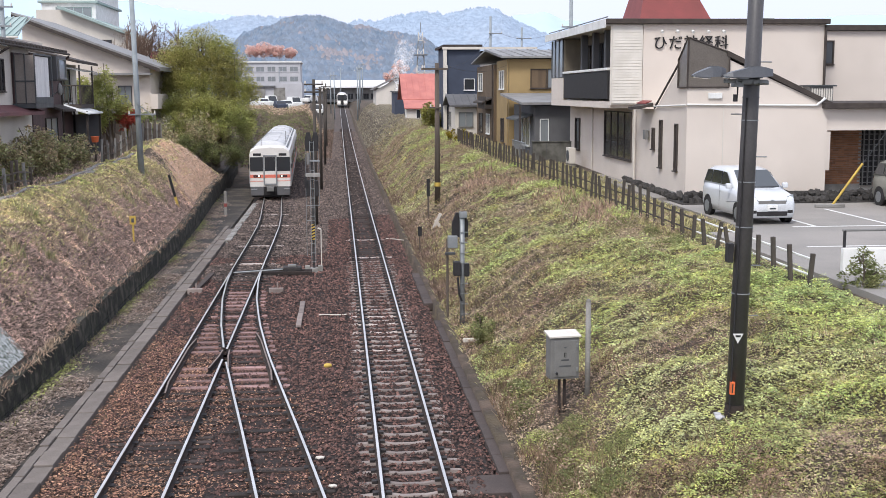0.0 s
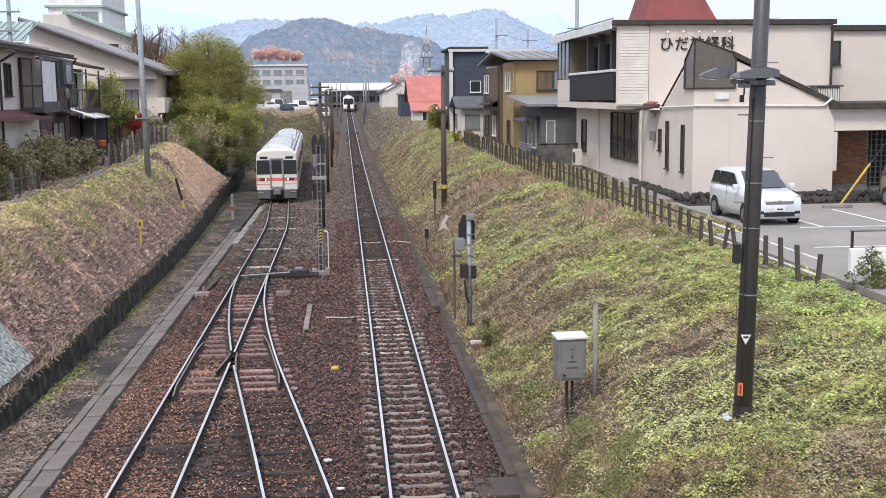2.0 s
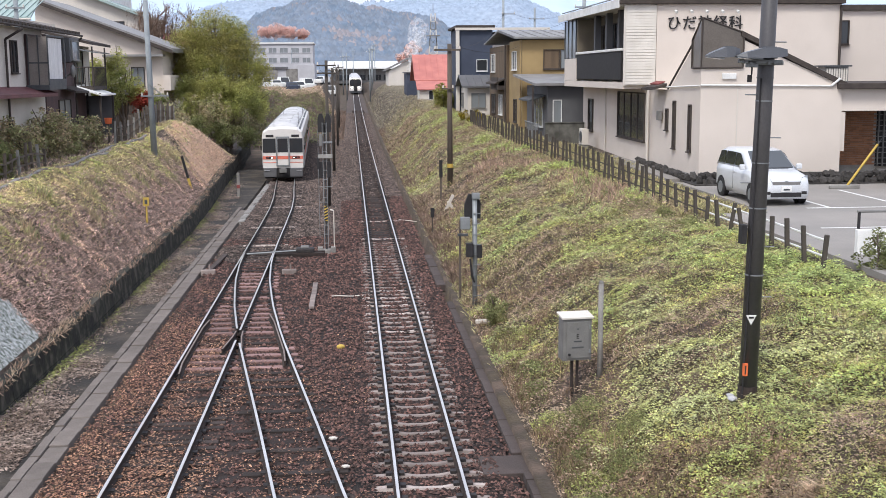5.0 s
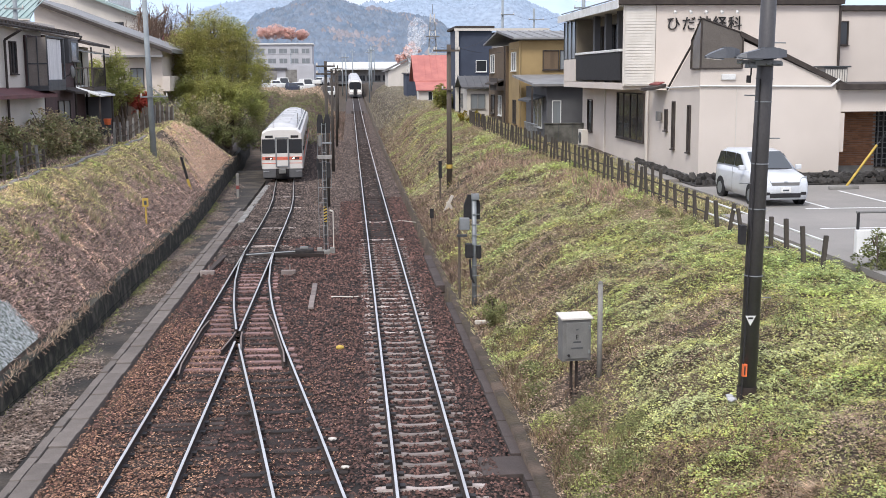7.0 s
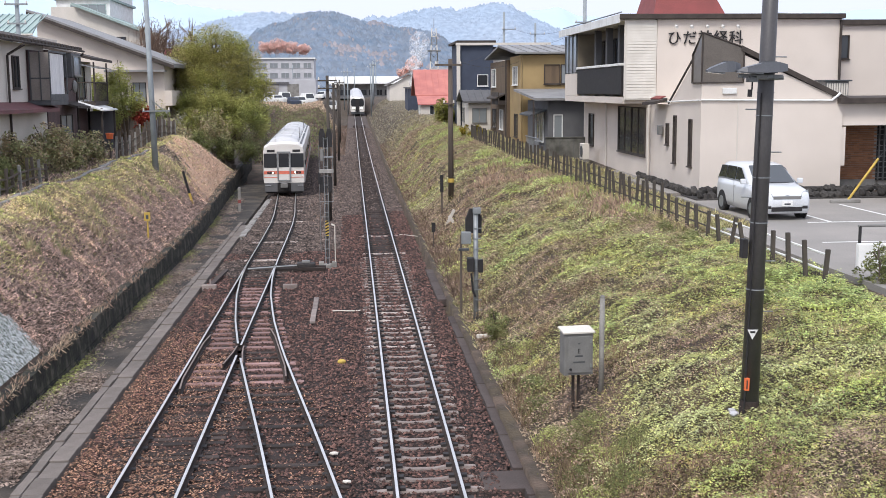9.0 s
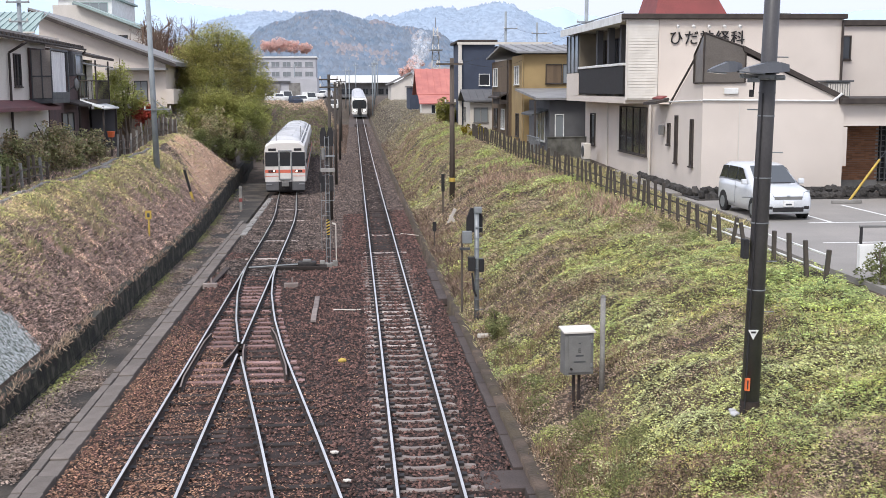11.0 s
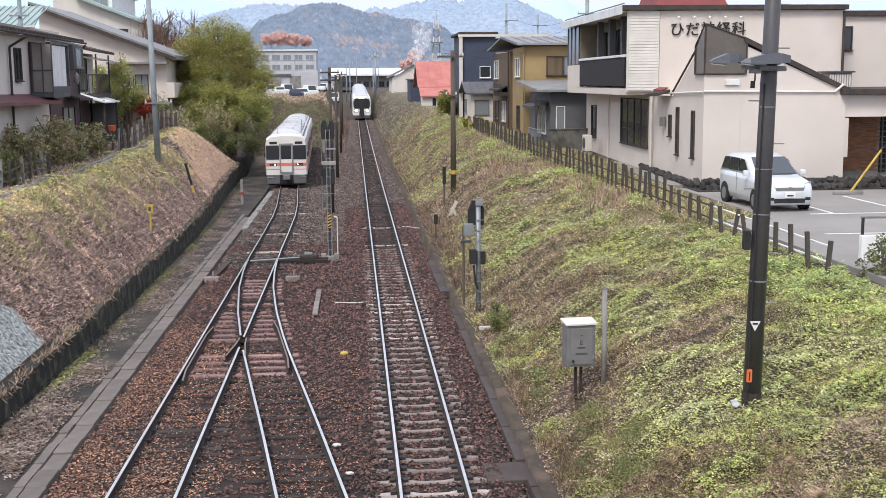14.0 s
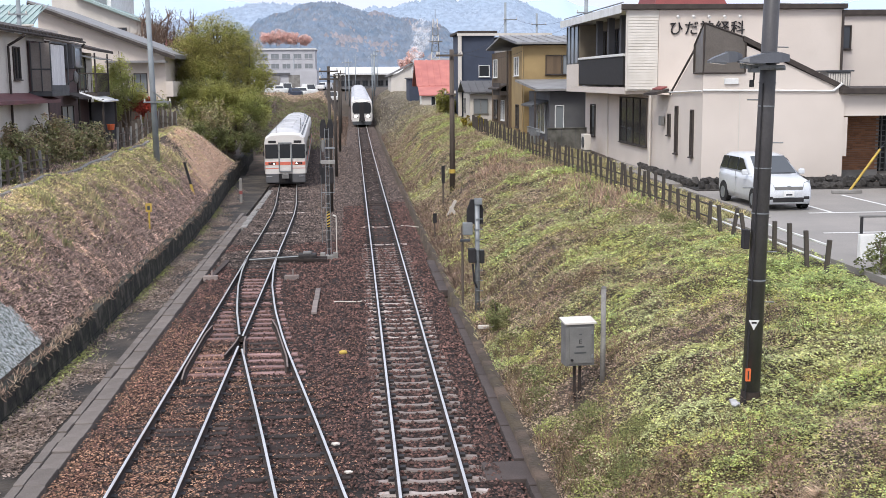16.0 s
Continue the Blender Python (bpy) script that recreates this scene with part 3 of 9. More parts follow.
def local_railcar():
    t = thing("railcar", (siding_x(74.2) - 0.14, 74.2, 0), "stopped white railcar with an orange band and domed grey roof units", "train", "", 1.5)
    t.scale.x = 0.955
    body = part("body", Kit().sweep(car_shell(2.82, 3.42, 0.78, 20.2)), TRAINWHITE, t, "white front and steel body")
    for s in (-1, 1):
        part("side_panel", Kit().box(s * 1.414, s * 1.428, 1.2, 20.0, 0.85, 2.78), STEEL, body, "stainless side sheet")
        part("side_band", Kit().box(s * 1.43, s * 1.434, 1.2, 20.0, 1.35, 1.56), TRAINORANGE, body, "orange band")
        for y0 in (3.0, 6.2, 9.4, 12.6, 15.8):
            part("side_window", Kit().box(s * 1.431, s * 1.437, y0, y0 + 2.4, 1.72, 2.58), PANE, body, "dark side window")
        part("cab_door", Kit().box(s * 1.43, s * 1.442, 1.35, 2.05, 0.9, 2.65), STEEL, body)
        part("windscreen", Kit().box(s * 0.47, s * 1.345, -0.022, 0.06, 1.78, 2.70, 0.02), PANE, body, "dark windscreen")
        part("destination_display", Kit().box(s * 0.60, s * 1.12, -0.02, 0.03, 2.78, 2.94, 0.01), BLACK, body, "black display strip")
        part("band", Kit().box(s * 0.46, s * 1.36, -0.012, 0.0, 1.35, 1.56), TRAINORANGE, body, "orange band")
        part("band", Kit().box(s * 0.46, s * 1.36, -0.010, 0.0, 1.12, 1.16), TRAINORANGE, body, "thin orange line")
        part("headlight_case", Kit().box(s * 0.64, s * 1.14, -0.03, 0.02, 1.38, 1.53, 0.02), BLACK, body)
        part("headlight", Kit().rod((s * 0.76, -0.05, 1.455), (s * 0.76, -0.01, 1.455), 0.045), HEADLIGHT, body, "lit headlight")
        part("tail_lamp", Kit().rod((s * 1.0, -0.045, 1.455), (s * 1.0, -0.01, 1.455), 0.05), DARKRED, body, "unlit red tail lamp")
        part("wiper", Kit().box(s * 0.75, s * 1.1, -0.035, -0.025, 1.80, 1.83), BLACK, body)
        part("skirt", Kit().box(s * 0.45, s * 1.33, -0.02, 0.3, 0.2, 0.76, 0.03), GREYWALL, body, "dark grey skirt")
        part("step", Kit().box(s * 0.9, s * 1.3, -0.06, 0.02, 0.60, 0.64), STEEL, body)
        part("handrail", Kit().rod((s * 1.40, -0.03, 1.0), (s * 1.40, -0.03, 1.9), 0.018, seg=6), STEEL, body)
        part("mirror", Kit().box(s * 1.42, s * 1.5, 0.05, 0.12, 1.95, 2.25, 0.02), BLACK, body)
    door = part("gangway_door", Kit().ring(0.90, 1.92, 0.07, -0.09, 0.02, Matrix.Translation((-0.45, 0, 0.90))), GALV, body, "pale steel door surround")
    part("door_panel", Kit().box(-0.375, 0.375, -0.05, 0.03, 0.975, 2.74, 0.01), TRAINWHITE, door)
    part("door_window", Kit().box(-0.35, 0.35, -0.062, -0.045, 1.80, 2.70, 0.01), PANE, door, "dark door window")
    part("band", Kit().box(-0.37, 0.37, -0.058, -0.05, 1.35, 1.56), TRAINORANGE, door, "orange band")
    # recess drawn as a solid black block, its dark put into the colour
    part("recess", Kit().box(-0.44, 0.44, 0.02, 0.25, 0.2, 0.88, 0.02), BLACK, body, "black block in place of the coupler recess")
    part("coupler", Kit().box(-0.16, 0.16, -0.45, 0.2, 0.52, 0.80, 0.04).box(-0.24, 0.24, -0.5, -0.38, 0.5, 0.78, 0.03), GREY, body, "grey coupler")
    part("hose", Kit().rod((0.3, -0.1, 0.75), (0.33, -0.16, 0.35), 0.025, seg=6).rod((-0.3, -0.1, 0.75), (-0.33, -0.16, 0.35), 0.025, seg=6), BLACK, body, "black air hoses")
    part("plough", Kit().slab([(-1.25, 0.1, 0.1), (1.25, 0.1, 0.1), (1.25, 0.02, 0.28), (-1.25, 0.02, 0.28)], (0, 0.1, 0)), BLACK, body, "snow plough plate")
    for y0, y1 in ((1.7, 6.6), (8.0, 12.6), (14.2, 18.8)):
        part("roof_unit", roof_dome(y0, y1, 1.02, 3.3, 0.36), ROOFWHITE, body, "domed pale grey roof unit", True)
        part("vent", Kit().box(-0.45, 0.45, y0 + 0.9, y0 + 1.9, 3.6, 3.69, 0.03), ROOFWHITE, body, "pale roof grille")
        part("vent", Kit().box(-0.45, 0.45, y0 + 2.7, y0 + 3.7, 3.6, 3.69, 0.03), ROOFWHITE, body, "pale roof grille")
        # solid dark strip stands in for the gap behind each unit
        part("gap_strip", Kit().box(-1.0, 1.0, y1 + 0.1, y1 + 0.7, 3.25, 3.44, 0.03), DARKGREY, body, "dark grey strip set between roof units")
    part("roof_walk", Kit().box(-1.2, -1.08, 1.0, 19.5, 3.2, 3.3).box(1.08, 1.2, 1.0, 19.5, 3.2, 3.3), DARKGREY, body, "dark gutter strips")
    part("antenna", Kit().rod((0.95, 7.3, 3.2), (0.95, 7.3, 4.15), 0.025, seg=6), GREY, body)
    part("antenna", Kit().rod((-0.6, 1.3, 3.3), (-0.6, 1.3, 3.8), 0.015, seg=6), GREY, body)
    for yb in (2.9, 16.6):
        bg = part("bogie", Kit().box(-1.1, 1.1, yb - 1.5, yb + 1.5, 0.42, 0.75, 0.05), DARKGREY, t)
        for yw in (yb - 1.05, yb + 1.05):
            for s in (-1, 1):
                part("wheel", Kit().rod((s * 0.5, yw, 0.43), (s * 0.63, yw, 0.43), 0.43, seg=20), RAILSIDE, bg)
    part("underframe_box", Kit().box(-1.2, 1.2, 5.2, 14.2, 0.35, 0.77, 0.05), DARKGREY, t)
    return t


front_car = local_railcar()
back = copy_thing(front_car, pose(siding_x(74.2) - 0.69, 74.2 + 20.75, 0, 0, 0, 1.5))


def express_train():
    t = thing("express_train", (MAIN, 150, 0), "white express train with dark windscreen and lit headlights", "train")
    for i in range(4):
        y = i * 20.8
        b = part("carriage", Kit().sweep([[(x, yy + y, z) for x, yy, z in ring] for ring in car_shell(2.84, 3.48, 0.8, 20.3)]), TRAINWHITE if i == 0 else STEEL, t, "white and silver carriage")
        for s in (-1, 1):
            part("side_window", Kit().box(s * 1.422, s * 1.428, y + 2.0, y + 19, 1.75, 2.6), PANE, b, "dark window band")
            part("band", Kit().box(s * 1.422, s * 1.427, y + 0.7, y + 20, 1.3, 1.5), TRAINORANGE, b, "orange band")
        for a in (1.5, 7.5, 13.5):
            part("roof_unit", roof_dome(y + a, y + a + 4.6, 1.02, 3.36, 0.42), ROOFWHITE, b, "domed grey roof unit", True)
        for yb in (2.9, 17.2):
            bg = part("bogie", Kit().box(-1.1, 1.1, y + yb - 1.4, y + yb + 1.4, 0.35, 0.8, 0.05), DARKGREY, b)
        part("underframe_box", Kit().box(-1.25, 1.25, y + 0.3, y + 19.9, 0.32, 0.79, 0.05), DARKGREY, b)
        if i == 0:
            face = [(-1.08, 1.62), (1.08, 1.62), (1.24, 1.95), (1.26, 2.6), (1.12, 3.02), (0.7, 3.16), (-0.7, 3.16), (-1.12, 3.02), (-1.26, 2.6), (-1.24, 1.95)]
            part("windscreen", Kit().sweep([[(x, yy, z) for x, z in face] for yy in (-0.07, 0.15)]), PANE, b, "large dark windscreen")
            part("nose", Kit().sweep([[(-1.22, -0.12, 0.6), (1.22, -0.12, 0.6), (1.3, -0.10, 1.0), (1.2, -0.09, 1.60), (-1.2, -0.09, 1.60), (-1.3, -0.10, 1.0)], [(-1.36, 0.1, 0.6), (1.36, 0.1, 0.6), (1.39, 0.1, 1.0), (1.38, 0.1, 1.60), (-1.38, 0.1, 1.60), (-1.39, 0.1, 1.0)]]), TRAINWHITE, b, "white lower nose")
            part("gangway_door", Kit().sweep([[(-0.42, yy, 0.62), (0.42, yy, 0.62), (0.32, yy, 1.3), (0.36, yy, 3.0), (-0.36, yy, 3.0), (-0.32, yy, 1.3)] for yy in (-0.16, 0.0)]), BLACK, b, "dark centre door")
            part("display", Kit().box(-0.5, 0.5, -0.10, 0.05, 3.18, 3.3, 0.01), SOFTLIGHT, b, "lit destination display")
            for s in (-1, 1):
                part("headlight", Kit().ball((s * 0.82, -0.12, 1.30), 0.2, 2, (1.25, 0.35, 0.9)), HEADLIGHT, b, "bright lit headlight")
                part("headlight_case", Kit().box(s * 0.5, s * 1.14, -0.14, -0.08, 1.08, 1.52, 0.03), GREY, b)
                part("wiper", Kit().rod((s * 0.5, -0.09, 1.66), (s * 0.95, -0.09, 2.3), 0.02, seg=5), BLACK, b)
            part("plough", Kit().slab([(-1.2, -0.08, 0.15), (1.2, -0.08, 0.15), (1.25, -0.05, 0.59), (-1.25, -0.05, 0.59)], (0, 0.15, 0)), DARKGREY, b, "dark grey front skirt")
            part("coupler", Kit().box(-0.18, 0.18, -0.4, 0.2, 0.5, 0.8, 0.04), BLACK, b)
    return t


express = express_train()


# ---- cutting: retaining wall, troughs ----
def retaining_wall():
    t = tagged(new("wall_retaining"), "dark mossy concrete retaining wall beside a ditch", "wall", "", "structure")
    rnd = random.Random(3)
    y, i = 9.0, 0
    while y < 104:
        n = y + rnd.uniform(1.6, 2.5)
        a, b = float(wall_x(y)), float(wall_x(n))
        zt, zu = float(wall_top(y)), float(wall_top(n)) + rnd.uniform(-0.012, 0.012)
        o = rnd.uniform(-0.005, 0.005)
        for k, (u0, u1) in enumerate(((0.0, 0.48), (0.5, 1.0))):
            def ring(x, yy, top):
                lo, hi = -0.6 + (top + 0.6) * u0, -0.6 + (top + 0.6) * u1
                return [(x - 0.3, yy, lo), (x + 0.09 - 0.09 * u0 + o, yy, lo), (x + 0.09 - 0.09 * u1 + o, yy, hi), (x - 0.3, yy, hi)]
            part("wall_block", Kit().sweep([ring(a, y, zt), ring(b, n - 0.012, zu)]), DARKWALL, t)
        y = n
        i += 1
    return t


retaining_wall()
strip("ditch", lambda y: float(wall_x(y)) + 0.12, lambda y: -5.7, 10, 84, -0.2, DITCH, "muddy drainage ditch with dead leaves", "ditch", 1.2, 0.02)


def lid_row(name, label, x0, x1, y0, y1, piece, z, material, dz=0.0):
    t = tagged(new(name), label, "cable trough", "", "structure")
    mesh = None
    y, i = y0, 0
    while y < y1:
        if mesh is None:
            ob = part("lid", Kit().box(x0, x1, 0, piece - 0.015, -0.22, 0.0, 0.012), material, t)
            mesh = ob.data
        else:
            ob = new("lid", mesh)
            ob.parent = t
        ob.matrix_basis = pose(0.006 * math.sin(i * 3.7), y, z + 0.004 * math.sin(i * 1.9), 0.12 * math.sin(i * 5.1), 0.15 * math.sin(i * 2.7), 0.15 * math.sin(i * 4.3))
        y += piece
        i += 1
    return t


lid_row("trough", "dusty concrete trough lids along the ditch", -5.78, -5.42, 12, 58, 0.9, -0.13, PATHLID)
lid_row("kerb", "narrow concrete kerb stones beside the trough", -5.97, -5.795, 12, 60, 0.6, -0.11, PATHLID)
lid_row("trough", "pale dusty concrete edging by the siding", -5.46, -5.16, 54, 72.5, 1.1, -0.12, CONCRETE)
lid_row("trough", "brown concrete cable trough lids beside the main line", 2.82, 3.2, 19.7, 33.2, 1.0, -0.1, LID)
lid_row("trough", "brown concrete cable trough lids beside the main line", 2.72, 3.16, 36.4, 41.8, 0.9, -0.08, LID)
lid_row("trough", "brown concrete cable trough lids beside the main line", 2.88, 3.3, 12.0, 18.6, 0.35, -0.1, LID)
lid_row("trough", "wide brown concrete chamber cover", 2.2, 3.26, 18.7, 19.65, 0.96, -0.13, LID)


# ---- windows, doors and other kit for houses ----
def frame_of(origin, u, n):
    """Local axes on a wall: x along u, y out of the wall, z up."""
    u, n = Vector(u).normalized(), Vector(n).normalized()
    m = Matrix((u, n, Vector((0, 0, 1)))).transposed().to_4x4()
    m.translation = Vector(origin)
    return m


def window(parent, origin, u, n, w, h, material=None, frame_mat=None, bars=1, depth=0.07, name="window", label=""):
    """A framed window whose lower left corner is origin: proud frame, set-back panes, a sill."""
    m = frame_of(origin, u, n)
    e = 0.05
    fr = part(name, Kit().ring(w, h, e, -0.02, depth, m), frame_mat or TRIM, parent, label)
    for i in range(bars):
        x = w * (i + 1) / (bars + 1)
        part("mullion", Kit().box(x - 0.025, x + 0.025, -0.02, depth * 0.7, e, h - e, 0, m), frame_mat or TRIM, fr)
    for i in range(bars + 1):
        part("pane", Kit().box(w * i / (bars + 1) + e * 0.7, w * (i + 1) / (bars + 1) - e * 0.7, -0.02, 0.012 + 0.008 * (i % 2), e, h - e, 0, m), material or PANE, fr)
    part("sill", Kit().box(-0.04, w + 0.04, -0.02, depth + 0.05, -0.05, -0.002, 0, m), frame_mat or TRIM, fr)
    return fr


L, R, UP = (-1, 0, 0), (1, 0, 0), (0, 0, 1)
FRONT = (0, -1, 0)


def wall_box(parent, x0, x1, y0, y1, z0, z1, material, label="", name="wall"):
    return part(name, Kit().box(x0, x1, y0, y1, z0, z1, 0.015), material, parent, label)


# ---- clinic ----
GZ = 2.62  # level of the yard


def clinic():
    t = tagged(new("clinic_building"), "cream two-storey clinic with a glazed corner roof", "building")
    t.location.x = 0.11
    # lower storey of the main block, along the line
    wall_box(t, 13.15, 21.9, 49.9, 64.2, GZ - 0.6, 6.2, CREAM, "cream ground floor wall")
    # wing: front and side walls rise to the corner peak
    wing = [(13.2, 42.5, GZ - 0.6), (18.78, 42.5, GZ - 0.6), (18.78, 42.5, 6.22), (14.75, 42.5, 8.0), (14.75, 42.5, 6.93), (13.2, 42.5, 6.93)]
    part("wall", Kit().slab(wing, (0, 0.2, 0)), CREAM, t, "cream stucco front wall")
    side = [(13.2, 42.71, GZ - 0.6), (13.2, 49.88, GZ - 0.6), (13.2, 49.88, 6.05), (13.2, 46.8, 6.05), (13.2, 43.55, 7.75), (13.2, 43.55, 6.93), (13.2, 42.71, 6.93)]
    part("wall", Kit().slab(side, (0.2, 0, 0)), CREAM, t, "cream stucco side wall")
    wall_box(t, 13.42, 18.48, 42.72, 49.88, GZ - 0.3, 6.0, CREAM, "inner core")
    # verge boards from the peak down to both sides
    rk = Kit()
    rk.slab([(14.7, 42.40, 8.12), (18.95, 42.40, 6.12), (18.95, 42.62, 6.12), (14.7, 42.62, 8.12)], (0, 0, 0.2))
    rk.slab([(13.14, 43.5, 7.86), (13.14, 46.9, 6.06), (13.2, 46.9, 6.06), (13.2, 43.5, 7.86)], (0, 0, 0.07))
    part("roof_edge", rk, TRIM, t, "dark brown verge board")
    part("roof", Kit().slab([(14.7, 42.63, 8.1), (18.7, 42.63, 6.2), (13.31, 46.9, 6.1), (13.31, 43.5, 7.86)], (0, 0, 0.08)), TRIM, t, "dark sloping roof")
    # smoked glass corner lantern
    lantern = part("lantern", Kit().slab([(13.16, 42.46, 6.95), (14.78, 42.46, 6.95), (14.78, 42.46, 8.22), (13.24, 42.46, 8.78)], (0, 0.03, 0)).slab([(13.16, 42.50, 6.95), (13.16, 43.55, 6.95), (13.16, 43.55, 8.0), (13.16, 42.5, 8.78)], (0.03, 0, 0)).slab([(13.2, 42.5, 8.74), (14.78, 42.5, 8.18), (14.78, 43.5, 7.85), (13.2, 43.55, 7.98)], (0, 0, 0.03)), SMOKED, t, "smoked glazed corner lantern")
    k = Kit()
    for a, b in (((13.15, 42.44, 6.93), (14.8, 42.44, 6.93)), ((14.8, 42.44, 6.93), (14.8, 42.44, 8.24)), ((13.2, 42.44, 8.8), (14.8, 42.44, 8.24)), ((13.14, 43.56, 6.93), (13.14, 43.56, 8.0)), ((13.14, 42.44, 6.93), (13.14, 43.56, 6.93)), ((13.17, 42.44, 8.8), (13.14, 43.56, 8.0)), ((13.17, 42.44, 6.93), (13.2, 42.44, 8.8))):
        k.rod(a, b, 0.03, seg=6)
    part("lantern_frame", k, TRIM, lantern, "dark frame bars")
    part("vent", Kit().box(14.0, 14.55, 42.42, 42.5, 6.5, 6.72, 0.02), WHITE, t, "white vent hood")
    part("pipe", Kit().rod((13.17, 42.44, 6.28), (18.3, 42.44, 6.22), 0.035).rod((18.3, 42.44, 6.22), (18.62, 42.4, 6.5), 0.05).rod((13.14, 42.5, 6.26), (13.14, 49.8, 6.1), 0.03), WHITE, t, "white wall pipe")
    part("joint", Kit().box(14.62, 14.66, 42.485, 42.5, GZ, 6.2), CREAMSHADE, t)
    part("plinth", Kit().box(13.17, 18.8, 42.46, 42.5, GZ - 0.4, GZ + 0.3), LAVA, t, "dark stone plinth")
    part("plinth", Kit().box(13.16, 13.2, 42.5, 64.2, GZ - 0.5, GZ + 0.2), CONCRETE, t)
    # slit windows in the side wall of the wing
    for y, z0, h in ((43.55, GZ + 1.05, 1.85), (45.7, GZ + 1.05, 1.95), (46.8, GZ + 1.75, 0.9)):
        window(t, (13.2, y + 0.36, z0), FRONT, L, 0.36, h, bars=0, label="tall slit window")
    # ground floor windows of the main block
    window(t, (13.15, 55.6, GZ + 1.05), FRONT, L, 5.2, 2.2, bars=3, label="wide dark window")
    window(t, (13.15, 62.6, GZ + 1.0), FRONT, L, 1.2, 1.75, bars=0, label="dark window")
    part("downpipe", Kit().rod((13.05, 49.6, GZ), (13.05, 49.6, 6.1), 0.05), CREAMSHADE, t, "pale downpipe")
    part("downpipe", Kit().rod((13.08, 58.2, GZ), (13.08, 58.2, 6.1), 0.04), CREAMSHADE, t, "pale downpipe")
    part("meter_box", Kit().box(12.98, 13.14, 47.6, 47.95, 4.75, 5.15, 0.02), GREY, t, "grey meter box")
    part("porch_roof", Kit().slab([(12.6, 46.9, 6.06), (13.12, 46.9, 6.2), (13.12, 48.7, 6.2), (12.5, 48.7, 6.0)], (0, 0, 0.12)), TRIM, t, "small dark canopy")
    part("porch_roof", Kit().slab([(12.9, 47.4, 6.26), (13.19, 47.4, 6.36), (13.19, 48.8, 6.36), (12.9, 48.8, 6.26)], (0, 0, 0.05)), DARKRED, t, "dark red flashing")
    # upper storey, overhanging towards the line
    wall_box(t, 13.48, 21.9, 50.0, 64.2, 6.22, 9.75, CREAM, "cream upper wall with raised lettering")
    wall_box(t, 21.95, 30.0, 51.5, 64.2, GZ, 9.55, CREAM, "cream rear wing")
    sid = part("siding", Kit().box(12.05, 13.46, 50.0, 50.25, 6.22, 9.72), SIDING, t, "white horizontal siding")
    k = Kit()
    for i in range(26):
        z = 6.28 + i * 0.125
        k.box(12.06, 13.45, 49.965, 49.998, z, z + 0.1, 0)
    part("siding_board", k, SIDING, sid)
    part("corner_post", Kit().box(12.0, 12.07, 49.95, 50.05, 6.2, 9.75), CREAMSHADE, t)
    # balcony recess: floor, parapet, back wall with windows
    part("balcony_floor", Kit().box(12.05, 13.47, 50.27, 64.2, 6.05, 6.35), CREAM, t, "cream overhang")
    # back wall takes the dark panel colour in place of recess shade
    wall_box(t, 13.1, 13.46, 50.27, 64.2, 6.36, 9.67, SCREEN, "balcony back wall, olive-brown to darken the recess")
    part("balcony_parapet", Kit().box(12.02, 12.12, 50.6, 60.6, 6.45, 7.72, 0.02), BLACK, t, "dark perforated parapet")
    part("balcony_rail", Kit().box(11.98, 12.16, 50.55, 60.7, 7.74, 7.86, 0.02), WHITE, t, "pale handrail")
    window(t, (13.1, 60.2, 6.5), FRONT, L, 5.2, 2.7, bars=3, label="balcony glass doors")
    part("balcony_screen", Kit().box(12.08, 13.1, 60.7, 60.85, 6.4, 9.6), SCREEN, t, "olive-brown side screen")
    for y in (53.0, 55.6, 58.2):
        part("pillar", Kit().box(12.5, 12.8, y, y + 0.35, 6.36, 9.67), GREYWALL, t, "dark balcony pillar")
    part("glazing", Kit().box(12.06, 12.1, 60.9, 64.1, 7.6, 9.6), PALEPANE, t, "pale glazed corner")
    for y in (60.9, 62.0, 63.1, 64.05):
        part("mullion", Kit().box(12.02, 12.12, y, y + 0.08, 7.55, 9.62), DARKGREY, t)
    part("parapet_wall", Kit().box(12.05, 12.3, 60.86, 64.2, 6.36, 7.55), CREAM, t)
    part("roof", Kit().box(11.75, 21.98, 49.75, 64.5, 9.76, 9.98, 0.02), TRIM, t, "dark roof edge")
    part("fascia", Kit().box(11.72, 11.76, 49.9, 64.5, 9.6, 9.97), WHITE, t, "white fascia along the eave")
    part("soffit", Kit().box(11.78, 13.4, 50.02, 64.3, 9.68, 9.755), CREAMSHADE, t)
    part("roof_rail", Kit().rod((11.9, 50.2, 10.08), (11.9, 64.2, 10.08), 0.03), GALV, t, "roof edge rail")
    part("roof", Kit().box(21.99, 30.2, 51.3, 64.4, 9.56, 9.8), TRIM, t, "dark roof edge")
    part("roof_tower", Kit().sweep([[(14.6, 55, 9.98), (18.4, 55, 9.98), (18.4, 59, 9.98), (14.6, 59, 9.98)], [(15.0, 55.6, 11.6), (17.6, 55.6, 11.6), (17.6, 58.4, 11.6), (15.0, 58.4, 11.6)]]), DARKRED, t, "dark red roof turret")
    part("downpipe", Kit().rod((21.85, 49.93, 6.3), (21.85, 49.93, 9.7), 0.06), TRIM, t, "dark downpipe")
    window(t, (22.35, 51.5, 8.0), R, FRONT, 0.6, 1.1, bars=0, label="small window")
    # entrance to the right: brick wall under a flat canopy
    part("canopy", Kit().box(18.55, 30, 42.2, 51.4, 6.1, 6.32, 0.02), TRIM, t, "dark flat canopy edge")
    part("fascia", Kit().box(18.6, 30, 42.6, 51.4, 5.25, 6.09), CREAM, t, "cream lintel wall")
